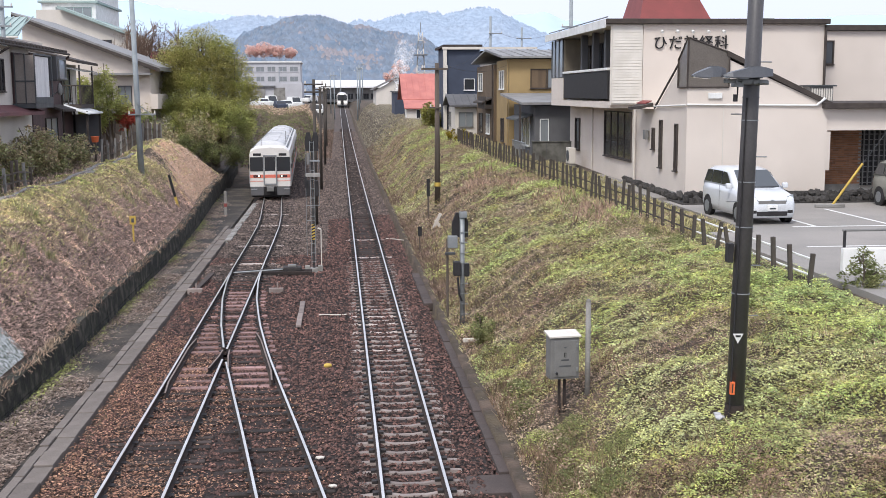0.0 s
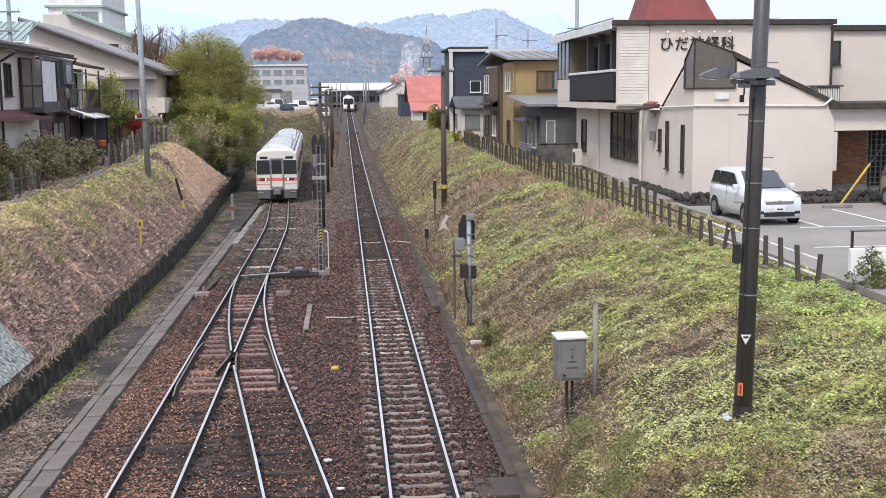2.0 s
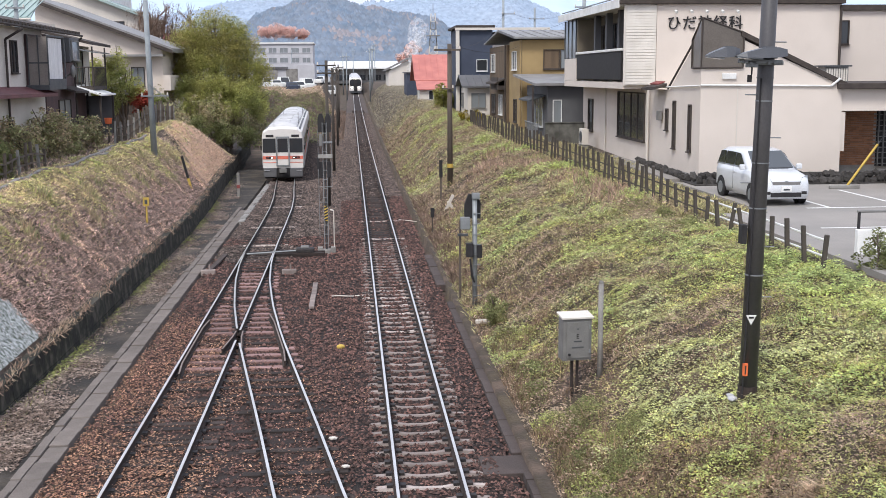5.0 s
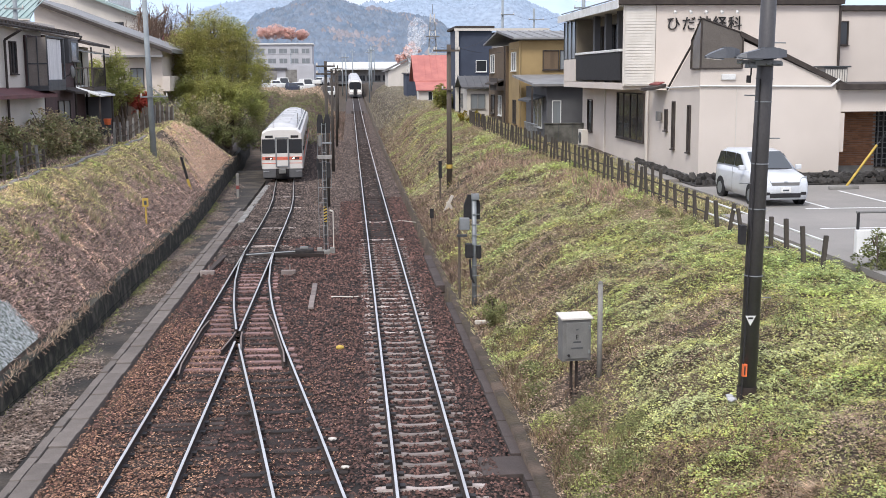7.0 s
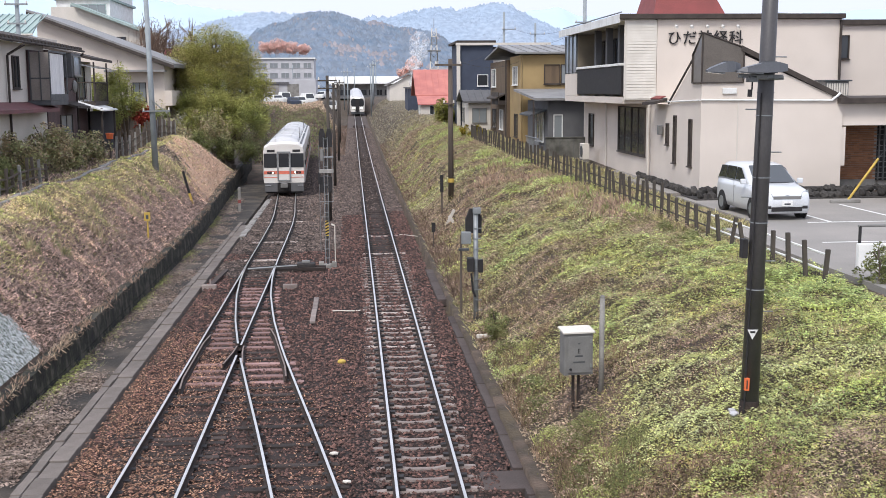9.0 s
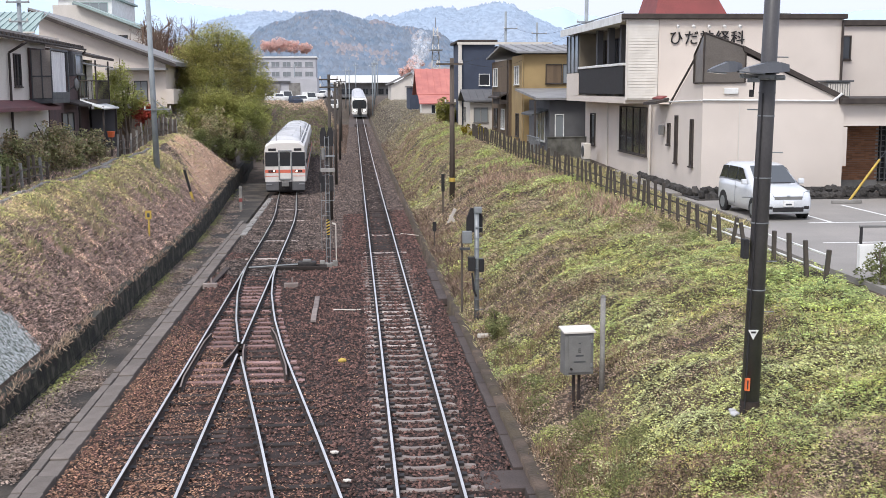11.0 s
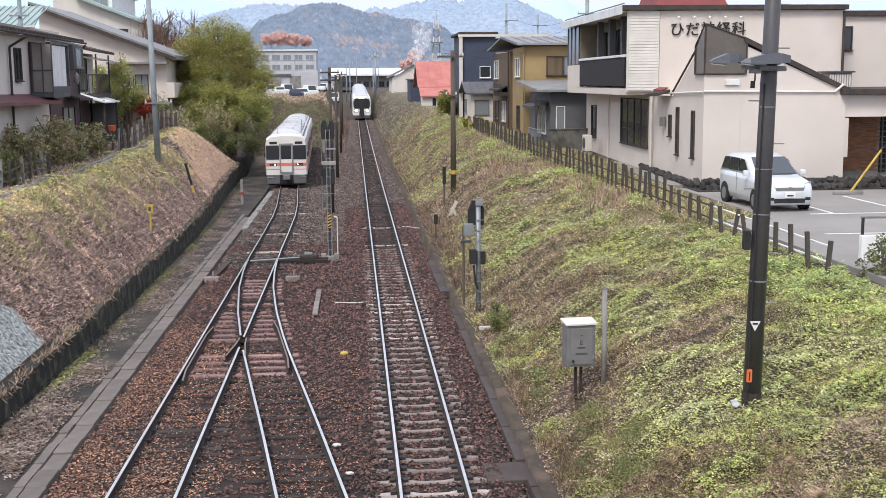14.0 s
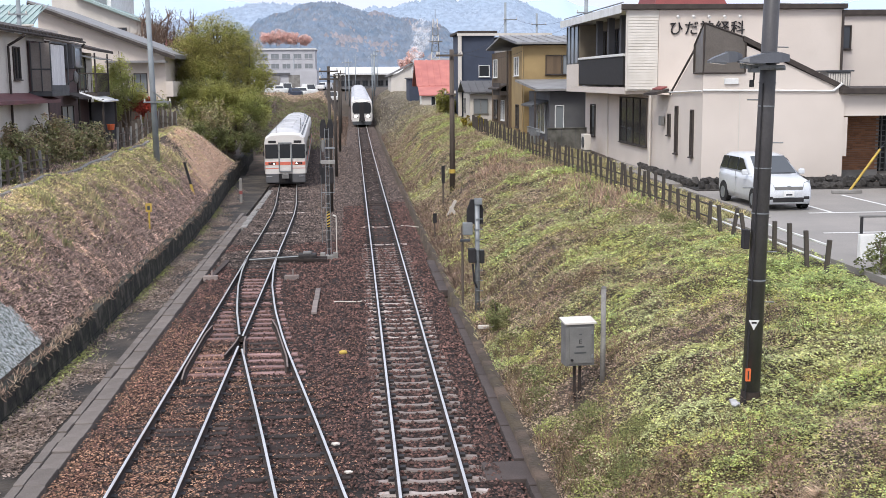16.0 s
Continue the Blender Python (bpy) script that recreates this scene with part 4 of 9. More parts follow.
    part("pier", Kit().box(18.79, 18.98, 42.6, 43.4, 3.7, 5.2), CREAM, t)
    bw = part("brick_wall", Kit().box(18.8, 21.2, 44.6, 44.9, GZ - 0.3, 5.24), CONCRETE, t, "orange-brown brick wall")
    wall_box(t, 18.8, 30, 44.95, 51.3, GZ - 0.3, 5.24, CREAMSHADE, "wall behind entrance")
    bm_ = None
    for r in range(30):
        for c in range(10):
            if bm_ is None:
                ob = part("brick", Kit().box(0, 0.225, -0.02, 0.0, 0, 0.065), BRICK, bw)
                bm_ = ob.data
            else:
                ob = new("brick", bm_)
                ob.parent = bw
            ob.matrix_basis = pose(18.82 + c * 0.237 - (0.11 if r % 2 and c else 0), 44.598, 3.0 + r * 0.0745)
    lat = part("lattice_screen", Kit().box(21.25, 23.2, 44.7, 44.75, GZ + 0.3, 5.2), BLACK, t, "dark lattice screen")
    k = Kit()
    for i in range(9):
        k.box(21.3 + i * 0.22, 21.34 + i * 0.22, 44.6, 44.69, GZ + 0.3, 5.2)
    for i in range(10):
        k.box(21.25, 23.2, 44.61, 44.68, GZ + 0.4 + i * 0.22, GZ + 0.43 + i * 0.22)
    part("lattice_bar", k, GREY, lat)
    return t


clinic()


# ---- houses: boxes with real eaves, windows and roofs ----
def gable_roof(parent, x0, x1, y0, y1, z, rise, material, along="x", over=0.5, label="", thick=0.12):
    """A pitched roof with its ridge along x or y."""
    x0, x1, y0, y1 = x0 - over, x1 + over, y0 - over, y1 + over
    k = Kit()
    if along == "x":
        ym = (y0 + y1) / 2
        k.slab([(x0, y0, z), (x1, y0, z), (x1, ym, z + rise), (x0, ym, z + rise)], (0, 0, thick))
        k.slab([(x0, ym + 0.002, z + rise), (x1, ym + 0.002, z + rise), (x1, y1, z), (x0, y1, z)], (0, 0, thick))
    else:
        xm = (x0 + x1) / 2
        k.slab([(x0, y0, z), (xm, y0, z + rise), (xm, y1, z + rise), (x0, y1, z)], (0, 0, thick))
        k.slab([(xm + 0.002, y0, z + rise), (x1, y0, z), (x1, y1, z), (xm + 0.002, y1, z + rise)], (0, 0, thick))
    rf = part("roof", k, material, parent, label)
    n = 9
    for i in range(n + 1):
        k = Kit()
        if along == "x":
            x = x0 + (x1 - x0) * i / n
            k.slab([(x - 0.03, y0, z + thick), (x + 0.03, y0, z + thick), (x + 0.03, ym, z + rise + thick), (x - 0.03, ym, z + rise + thick)], (0, 0, 0.05))
        else:
            y = y0 + (y1 - y0) * i / n
            k.slab([(x0, y - 0.03, z + thick), (x0, y + 0.03, z + thick), (xm, y + 0.03, z + rise + thick), (xm, y - 0.03, z + rise + thick)], (0, 0, 0.05))
        part("roof_rib", k, material, rf)
    return rf


def gable_end(parent, x0, x1, y, z, rise, material, along="y", thick=0.2):
    xm = (x0 + x1) / 2
    part("gable", Kit().slab([(x0, y, z), (x1, y, z), (xm, y, z + rise)], (0, thick, 0)), material, parent)


def right_houses():
    g = float(land(12, 75))
    # ochre house
    t = tagged(new("house"), "ochre two-storey house with brown wooden side", "house")
    wall_box(t, 11.5, 17.5, 76.0, 82.0, g - 0.5, 9.0, OCHRE, "ochre rendered wall")
    wall_box(t, 11.3, 17.5, 82.02, 92.0, g - 0.5, 8.8, BROWNWALL, "brown plank wall")
    gable_roof(t, 11.4, 17.5, 75.9, 92.2, 9.05, 0.75, ROOFGREY, "x", 0.5, "grey ribbed sheet roof")
    window(t, (12.95, 76.0, 7.05), R, FRONT, 1.1, 1.3, material=BROWNWALL, bars=0, label="brown shuttered window")
    window(t, (14.1, 76.0, 7.05), R, FRONT, 1.0, 1.3, material=PALEPANE, bars=1, label="barred window")
    window(t, (11.5, 80.4, 7.0), FRONT, L, 2.2, 1.3, frame_mat=WHITE, label="white framed window")
    window(t, (11.5, 79.6, g + 0.4), FRONT, L, 1.4, 1.6, frame_mat=TRIM, label="window")
    window(t, (11.3, 90.8, 6.9), FRONT, L, 2.4, 1.4, frame_mat=WHITE, label="white framed window")
    window(t, (11.3, 86.0, g + 0.7), FRONT, L, 1.8, 1.5, frame_mat=WHITE, label="window")
    window(t, (11.3, 90.5, g + 0.7), FRONT, L, 2.2, 1.5, label="window")
    part("canopy", Kit().slab([(10.5, 82.5, 6.0), (11.28, 82.5, 6.35), (11.28, 88.0, 6.35), (10.5, 88.0, 6.0)], (0, 0, 0.1)), TRIM, t, "brown canopy")
    part("balcony", Kit().box(10.7, 11.28, 82.5, 86.5, 5.6, 5.9).box(10.7, 10.76, 82.5, 86.5, 5.9, 6.5), TRIM, t)
    part("downpipe", Kit().rod((11.4, 75.95, g), (11.4, 75.95, 9.0), 0.05), OCHRE, t)
    part("downpipe", Kit().rod((11.2, 82.1, g), (11.2, 82.1, 8.8), 0.05), TRIM, t)
    # slate-grey annex
    t = tagged(new("house"), "low slate-grey annex with a lean-to roof", "house")
    wall_box(t, 11.7, 17.5, 67.0, 75.0, g - 0.5, 6.0, GREYWALL, "slate-grey wall")
    part("roof", Kit().slab([(10.8, 66.4, 6.05), (17.5, 66.4, 6.05), (17.5, 75.4, 6.6), (10.8, 75.4, 6.6)], (0, 0, 0.14)), ROOFGREY, t, "grey sheet lean-to roof")
    part("canopy", Kit().slab([(10.7, 67.6, 5.1), (11.68, 67.6, 5.4), (11.68, 72, 5.4), (10.7, 72, 5.1)], (0, 0, 0.1)), DARKGREY, t)
    window(t, (11.7, 71.6, g + 0.5), FRONT, L, 3.0, 1.9, material=PALEPANE, frame_mat=WHITE, label="white framed door")
    window(t, (12.0, 67.0, g + 0.7), R, FRONT, 0.55, 1.5, material=PALEPANE, frame_mat=WHITE, bars=0, label="narrow window")
    part("corner_post", Kit().box(10.75, 10.85, 66.9, 67.0, g - 0.3, 6.0), TRIM, t)
    bw = tagged(new("block_wall"), "mossy grey concrete block garden wall", "wall")
    part("wall", Kit().box(11.0, 16.0, 63.8, 63.95, g - 0.5, g + 0.95), MOSSYBLOCK, bw, "mossy dark blockwork")
    part("coping", Kit().box(10.97, 16.0, 63.75, 64.0, g + 0.952, g + 1.0), MOSSYBLOCK, bw)
    for i in range(6):
        part("joint", Kit().box(11.0 + i * 0.8, 11.02 + i * 0.8, 63.79, 63.798, g, g + 0.9), DARKGREY, bw)
    rl = tagged(new("railing"), "grey metal garden railing by the fence", "railing")
    for i in range(16):
        part("bar", Kit().rod((10.6, 64.0 + i * 0.3, g - 0.4), (10.6, 64.0 + i * 0.3, g + 0.9), 0.018, seg=6), GALV, rl)
    part("top_rail", Kit().rod((10.6, 63.9, g + 0.9), (10.6, 68.7, g + 0.9), 0.03, seg=6), GALV, rl)
    # navy house
    t = tagged(new("house"), "navy-clad flat-roofed house with a white side", "house")
    g2 = float(land(11, 100))
    wall_box(t, 9.5, 12.4, 99.0, 107.0, g2 - 0.5, 10.7, NAVY, "navy metal cladding")
    wall_box(t, 12.42, 17.4, 100.0, 107.0, g2 - 0.5, 10.2, CREAMSHADE, "white wall")
    part("roof", Kit().box(9.2, 12.6, 98.7, 107.2, 10.72, 10.92), TRIM, t, "thin flat roof")
    part("roof", Kit().box(12.62, 17.7, 99.6, 107.2, 10.22, 10.4), TRIM, t)
    part("corner_post", Kit().box(9.2, 9.49, 98.7, 99.1, 3.6, 10.7), CREAMSHADE, t, "pale corner frame")
    part("fascia", Kit().box(9.1, 17.4, 98.66, 98.7, 10.5, 10.71), CREAMSHADE, t, "pale roof fascia")
    window(t, (11.0, 99.0, 7.0), R, FRONT, 0.95, 1.0, bars=0, frame_mat=WHITE, label="white framed window")
    # small dark-roofed house between
    t = tagged(new("house"), "small grey house with a dark tiled roof", "house")
    wall_box(t, 9.6, 14, 93.0, 98.4, g2 - 0.6, 5.6, CREAMSHADE)
    gable_roof(t, 9.6, 14, 93.0, 98.4, 5.65, 0.9, GREYWALL, "x", 0.5, "dark grey roof")
    window(t, (9.9, 93.0, 4.0), R, FRONT, 1.2, 1.2, material=PALEPANE, frame_mat=GREY, label="window")
    window(t, (9.6, 97.6, 4.0), FRONT, L, 1.5, 1.2, material=PALEPANE, frame_mat=GREY, label="window")
    # red-roofed house
    g3 = float(land(9, 128))
    t = tagged(new("house"), "house with a red sheet roof and dark wall", "house")
    wall_box(t, 8.0, 13.0, 128.0, 137.0, g3 - 0.5, 5.9, GREYWALL, "grey-green wall")
    gable_roof(t, 7.7, 13.0, 127.6, 137.0, 6.0, 2.9, REDROOF, "x", 0.5, "faded red ribbed roof")
    part("roof", Kit().slab([(7.3, 124.6, 5.05), (13.4, 124.6, 5.05), (13.4, 127.1, 5.95), (7.3, 127.1, 5.95)], (0, 0, 0.1)), REDROOF, t, "red lean-to roof")
    wall_box(t, 7.6, 13.0, 125.0, 127.9, g3 - 0.5, 5.0, CREAMSHADE)
    window(t, (8.6, 125.0, 4.0), R, FRONT, 1.0, 1.0, label="window", frame_mat=WHITE)
    window(t, (7.6, 127.5, 3.9), FRONT, L, 2.0, 1.3, label="window", frame_mat=WHITE)
    t = tagged(new("shed"), "dark blue-grey shed beside the cutting", "shed")
    wall_box(t, 7.0, 8.6, 140.0, 148.0, g3 - 0.5, 6.9, NAVY)
    part("roof", Kit().box(6.8, 8.8, 139.8, 148.2, 6.92, 7.05), GREYWALL, t)
    # gable-fronted pale building further back
    t = tagged(new("hall"), "pale gable-fronted hall with small windows", "hall")
    wall_box(t, 6.4, 13.8, 190.0, 205.0, 4.0, 7.3, CREAMSHADE)
    gable_end(t, 6.4, 13.8, 190.0, 7.3, 2.1, CREAMSHADE)
    gable_roof(t, 6.4, 13.8, 190.0, 205, 7.35, 2.1, ROOFGREY, "y", 0.5, "grey roof")
    window(t, (10.2, 190.0, 7.3), R, FRONT, 1.5, 0.7, bars=2, label="row of small windows")


right_houses()


def left_houses():
    g = 3.35
    before = set(scene.objects)
    # cream and maroon house by the line
    t = tagged(new("house"), "cream and maroon two-storey house with a glazed sun room", "house")
    wall_box(t, -22, -14.0, 36.0, 51.5, g - 0.6, 8.75, CREAMSHADE, "cream wall")
    wall_box(t, -22, -13.95, 51.52, 56.9, g - 0.6, 8.6, MAROON, "dark maroon wall")
    k = Kit()
    k.slab([(-13.5, 35, 8.85), (-13.5, 56.6, 8.74), (-17, 56.6, 9.5), (-17, 35, 9.6)], (0, 0, 0.1))
    part("roof", k, TRIM, t, "dark corrugated roof edge")
    for i in range(40):
        y = 36 + i * 0.515
        part("roof_tile", Kit().box(-13.54, -13.44, y, y + 0.3, 8.84 - 0.005 * (y - 35), 8.96 - 0.005 * (y - 35)), TRIM, t)
    part("gutter", Kit().rod((-13.42, 35, 8.78), (-13.42, 56.7, 8.68), 0.05).rod((-13.2, 45.8, 8.6), (-13.9, 45.8, 8.2), 0.05).rod((-13.9, 45.8, 8.2), (-13.9, 45.8, g), 0.05).rod((-13.42, 56.6, 8.6), (-13.85, 56.6, 8.2), 0.05).rod((-13.85, 56.6, 8.2), (-13.85, 56.6, g), 0.05), TRIM, t, "dark gutter and downpipe")
    part("canopy", Kit().slab([(-13.15, 35, 6.0), (-13.15, 50.5, 5.92), (-14, 50.5, 6.2), (-14, 35, 6.3)], (0, 0, 0.14)), WINE, t, "wine-red sheet canopy roof")
    window(t, (-14.0, 46.6, 6.9), (0, 1, 0), R, 0.9, 1.3, label="upper window", bars=1)
    window(t, (-14.0, 45.6, 4.5), (0, 1, 0), R, 0.9, 0.55, label="small dark window", bars=0)
    sun = part("sun_room", Kit().box(-14.0, -13.0, 48.6, 51.5, 6.2, 6.4, 0.02), DARKGREY, t, "glazed sun room")
    for k, (xa, xb) in enumerate(((-13.83, -13.44), (-13.4, -13.02))):
        part("pane", Kit().box(xa, xb, 48.66, 48.7, 7.35, 8.4), FROST, sun, "frosted brown panel")
        part("pane", Kit().box(xa, xb, 48.66, 48.7, 6.42, 7.29), FROST, sun, "frosted brown panel")
    part("sash", Kit().box(-13.87, -13.0, 48.62, 48.7, 7.29, 7.35), DARKGREY, sun)
    for xa in (-13.87, -13.44, -13.03):
        part("sash", Kit().box(xa, xa + 0.04, 48.61, 48.69, 6.4, 8.45), DARKGREY, sun)
    part("sash", Kit().box(-13.04, -12.99, 51.42, 51.5, 6.4, 8.45), DARKGREY, sun)
    part("sash", Kit().box(-13.05, -12.99, 48.7, 51.42, 8.4, 8.47), DARKGREY, sun)
    part("sash", Kit().box(-13.05, -12.99, 48.7, 51.42, 6.4, 6.66), DARKGREY, sun)
    part("back_wall", Kit().box(-13.99, -13.9, 48.7, 51.5, 6.4, 8.5), MAROON, sun)
    k = Kit()
    ring = [(-13.1 + 0.05 * math.sin(i * 1.9), 48.78 + i * 0.112) for i in range(24)]
    k.sweep([[(x, y, 6.62), (x, y, 8.36), (x - 0.02, y, 8.36), (x - 0.02, y, 6.62)] for x, y in ring])
    part("curtain", k, CURTAIN, sun, "long white curtain")
    bay = part("bay_window", Kit().box(-13.94, -13.3, 53.6, 55.4, 7.4, 8.5, 0.02), GREYWALL, t, "grey boxed bay")
    window(bay, (-13.3, 53.8, 7.5), (0, 1, 0), R, 1.4, 0.9, material=PALEPANE, frame_mat=GREY, bars=0)
    part("dish", Kit().ball((-13.2, 53.6, 7.0), 0.3, 2, (0.35, 1, 1)), GREY, t, "pale dish aerial")
    part("dish_arm", Kit().rod((-13.3, 53.6, 6.9), (-13.95, 53.6, 6.5), 0.03), GREY, t)
    window(t, (-13.95, 53.5, 3.9), (0, 1, 0), R, 2.2, 1.8, material=PALEPANE, label="ground floor window", frame_mat=TRIM)
    part("canopy", Kit().slab([(-13.2, 54, 6.0), (-13.2, 56.6, 5.95), (-13.94, 56.6, 6.2), (-13.94, 54, 6.2)], (0, 0, 0.1)), TRIM, t)
    # second house with balcony
    t = tagged(new("house"), "narrow dark house with an iron balcony", "house")
    t.location.x = -0.65
    wall_box(t, -20, -14.6, 61.1, 66.0, g - 0.6, 8.4, CREAMSHADE, "pale wall")
    part("roof", Kit().slab([(-13.4, 61.0, 8.4), (-13.4, 66.3, 8.35), (-17, 66.3, 9.2), (-17, 61.0, 9.25)], (0, 0, 0.14)), TRIM, t, "dark roof")
    bal = part("balcony", Kit().box(-14.58, -13.3, 61.2, 64.4, 6.05, 6.25), TRIM, t, "dark iron balcony")
    k = Kit()
    for i in range(12):
        y = 61.25 + i * 0.27
        part("baluster", Kit().box(-13.36, -13.32, y, y + 0.04, 6.25, 7.2), TRIM, bal)
    for i in range(6):
        x = -14.4 + i * 0.2
        part("baluster", Kit().box(x, x + 0.04, 61.22, 61.26, 6.25, 7.2), TRIM, bal)
    for y in (61.2, 64.3):
        part("post", Kit().box(-13.38, -13.3, y, y + 0.07, 6.2, 8.3), TRIM, bal)
    part("handrail", Kit().box(-13.38, -13.3, 61.2, 64.35, 7.2, 7.26), TRIM, bal)
    part("handrail", Kit().box(-14.5, -13.3, 61.18, 61.26, 7.2, 7.26), TRIM, bal)
    part("awning", Kit().slab([(-13.1, 61.0, 7.95), (-13.1, 64.6, 7.95), (-14.6, 64.6, 8.25), (-14.6, 61.0, 8.25)], (0, 0, 0.05)), PALEPANE, bal, "pale corrugated awning")
    window(t, (-14.6, 61.6, 6.4), (0, 1, 0), R, 2.6, 1.7, material=PALEPANE, label="balcony door")
    window(t, (-14.6, 61.6, 3.9), (0, 1, 0), R, 2.6, 1.7, label="ground floor window")
    # small sheds
    t = tagged(new("shed"), "open lean-to shed with a white sheet roof", "shed")
    t.location.x = -1.1
    for x, y in ((-12.4, 60.3), (-12.4, 63.4), (-13.8, 60.3), (-13.8, 63.4)):
        part("post", Kit().box(x, x + 0.1, y, y + 0.1, g - 0.3, 5.9), TRIM, t)
    part("roof", Kit().slab([(-12.2, 60.0, 5.75), (-12.2, 63.7, 5.75), (-13.9, 63.7, 6.25), (-13.9, 60.0, 6.25)], (0, 0, 0.07)), WHITE, t, "white sheet roof")
    part("wall", Kit().box(-13.85, -12.4, 63.4, 63.5, g - 0.3, 5.7), GREYWALL, t)
    part("wall", Kit().box(-13.9, -13.84, 60.4, 63.4, g - 0.3, 5.9), MAROON, t)
    t = tagged(new("shed"), "small plank shed with a dark roof", "shed")
    t.location.x = -1.6
    wall_box(t, -13.2, -12.0, 68.0, 72.0, g - 0.3, 5.6, BROWNWALL)
    part("roof", Kit().slab([(-11.6, 67.7, 5.5), (-11.6, 72.3, 5.5), (-13.4, 72.3, 6.0), (-13.4, 67.7, 6.0)], (0, 0, 0.08)), TRIM, t)
    # big cream building with a long sloping roof
    t = tagged(new("apartment_building"), "large cream building with a long sloping roof", "building")
    part("wall", Kit().slab([(-23.5, 85, 3), (-14.2, 85, 3), (-14.2, 85, 8.6), (-23.5, 85, 12.1)], (0, 12, 0)), CREAM, t, "cream gable wall")
    part("roof", Kit().slab([(-24.0, 84.2, 12.3), (-13.3, 84.2, 8.45), (-13.3, 97.3, 8.45), (-24.0, 97.3, 12.3)], (0, 0, 0.3)), ROOFGREY, t, "grey sloping roof edge")
    part("verge", Kit().slab([(-24.0, 84.12, 12.2), (-13.3, 84.12, 8.35), (-13.3, 84.12, 8.6), (-24.0, 84.12, 12.45)], (0, 0.07, 0)), TRIM, t, "dark verge")
    part("canopy", Kit().box(-18.5, -14.0, 84.0, 84.98, 8.15, 8.3), ROOFGREY, t)
    window(t, (-16.6, 85.0, 6.0), R, FRONT, 1.0, 1.4, material=PALEPANE, label="window")
    part("balcony", Kit().box(-14.18, -13.6, 84.6, 90, 5.7, 6.8, 0.02), CREAM, t, "cream balcony")
    # white building above it
    t = tagged(new("apartment_building"), "white apartment building with a stepped pale roof", "building")
    part("wall", Kit().slab([(-29.0, 110, 3), (-20.3, 110, 3), (-20.3, 110, 12.2), (-26.5, 110, 14.6), (-29.0, 110, 14.6)], (0, 12, 0)), CREAMSHADE, t, "off-white wall")
    part("roof", Kit().slab([(-26.8, 109.2, 14.7), (-19.8, 109.2, 12.1), (-19.8, 122.5, 12.1), (-26.8, 122.5, 14.7)], (0, 0, 0.25)), TEALROOF, t, "pale green roof edge")
    window(t, (-23.2, 110.0, 11.0), R, FRONT, 1.3, 0.85, label="window")
    wall_box(t, -30, -24.6, 116.0, 128.0, 3, 18.5, WHITE, "white upper block")
    window(t, (-28.6, 116.0, 13.6), R, FRONT, 3.6, 1.7, bars=3, material=PALEPANE, frame_mat=TEALROOF, label="row of pale windows")
    part("roof", Kit().box(-30.3, -24.3, 115.7, 128.3, 15.7, 15.9), TEALROOF, t)
    # teal-roofed house behind
    t = tagged(new("house"), "cream house with a pale green sheet roof", "house")
    wall_box(t, -27, -20.5, 72.0, 79.0, g - 0.6, 10.2, CREAM)
    part("roof", Kit().slab([(-27.6, 71.3, 10.2), (-20.0, 71.3, 10.2), (-20.6, 76, 11.6), (-27.6, 76, 11.6)], (0, 0, 0.12)), TEALROOF, t, "pale green roof")
    for i in range(18):
        x = -27.4 + i * 0.42
        part("roof_rib", Kit().slab([(x, 71.28, 10.33), (x + 0.06, 71.28, 10.33), (x + 0.06, 75.98, 11.73), (x, 75.98, 11.73)], (0, 0, 0.05)), TEALROOF, t)
    part("gutter", Kit().rod((-27.6, 71.22, 10.2), (-19.95, 71.22, 10.2), 0.06, seg=8), CREAMSHADE, t, "pale gutter")
    window(t, (-22.2, 72.0, 9.0), R, FRONT, 0.8, 0.9, label="window", frame_mat=GREY)
    window(t, (-23.9, 72.0, 9.0), R, FRONT, 1.0, 0.9, label="window", frame_mat=GREY)
    for ob in set(scene.objects) - before:
        if ob.parent is None:
            ob.scale.x = 0.957


left_houses()


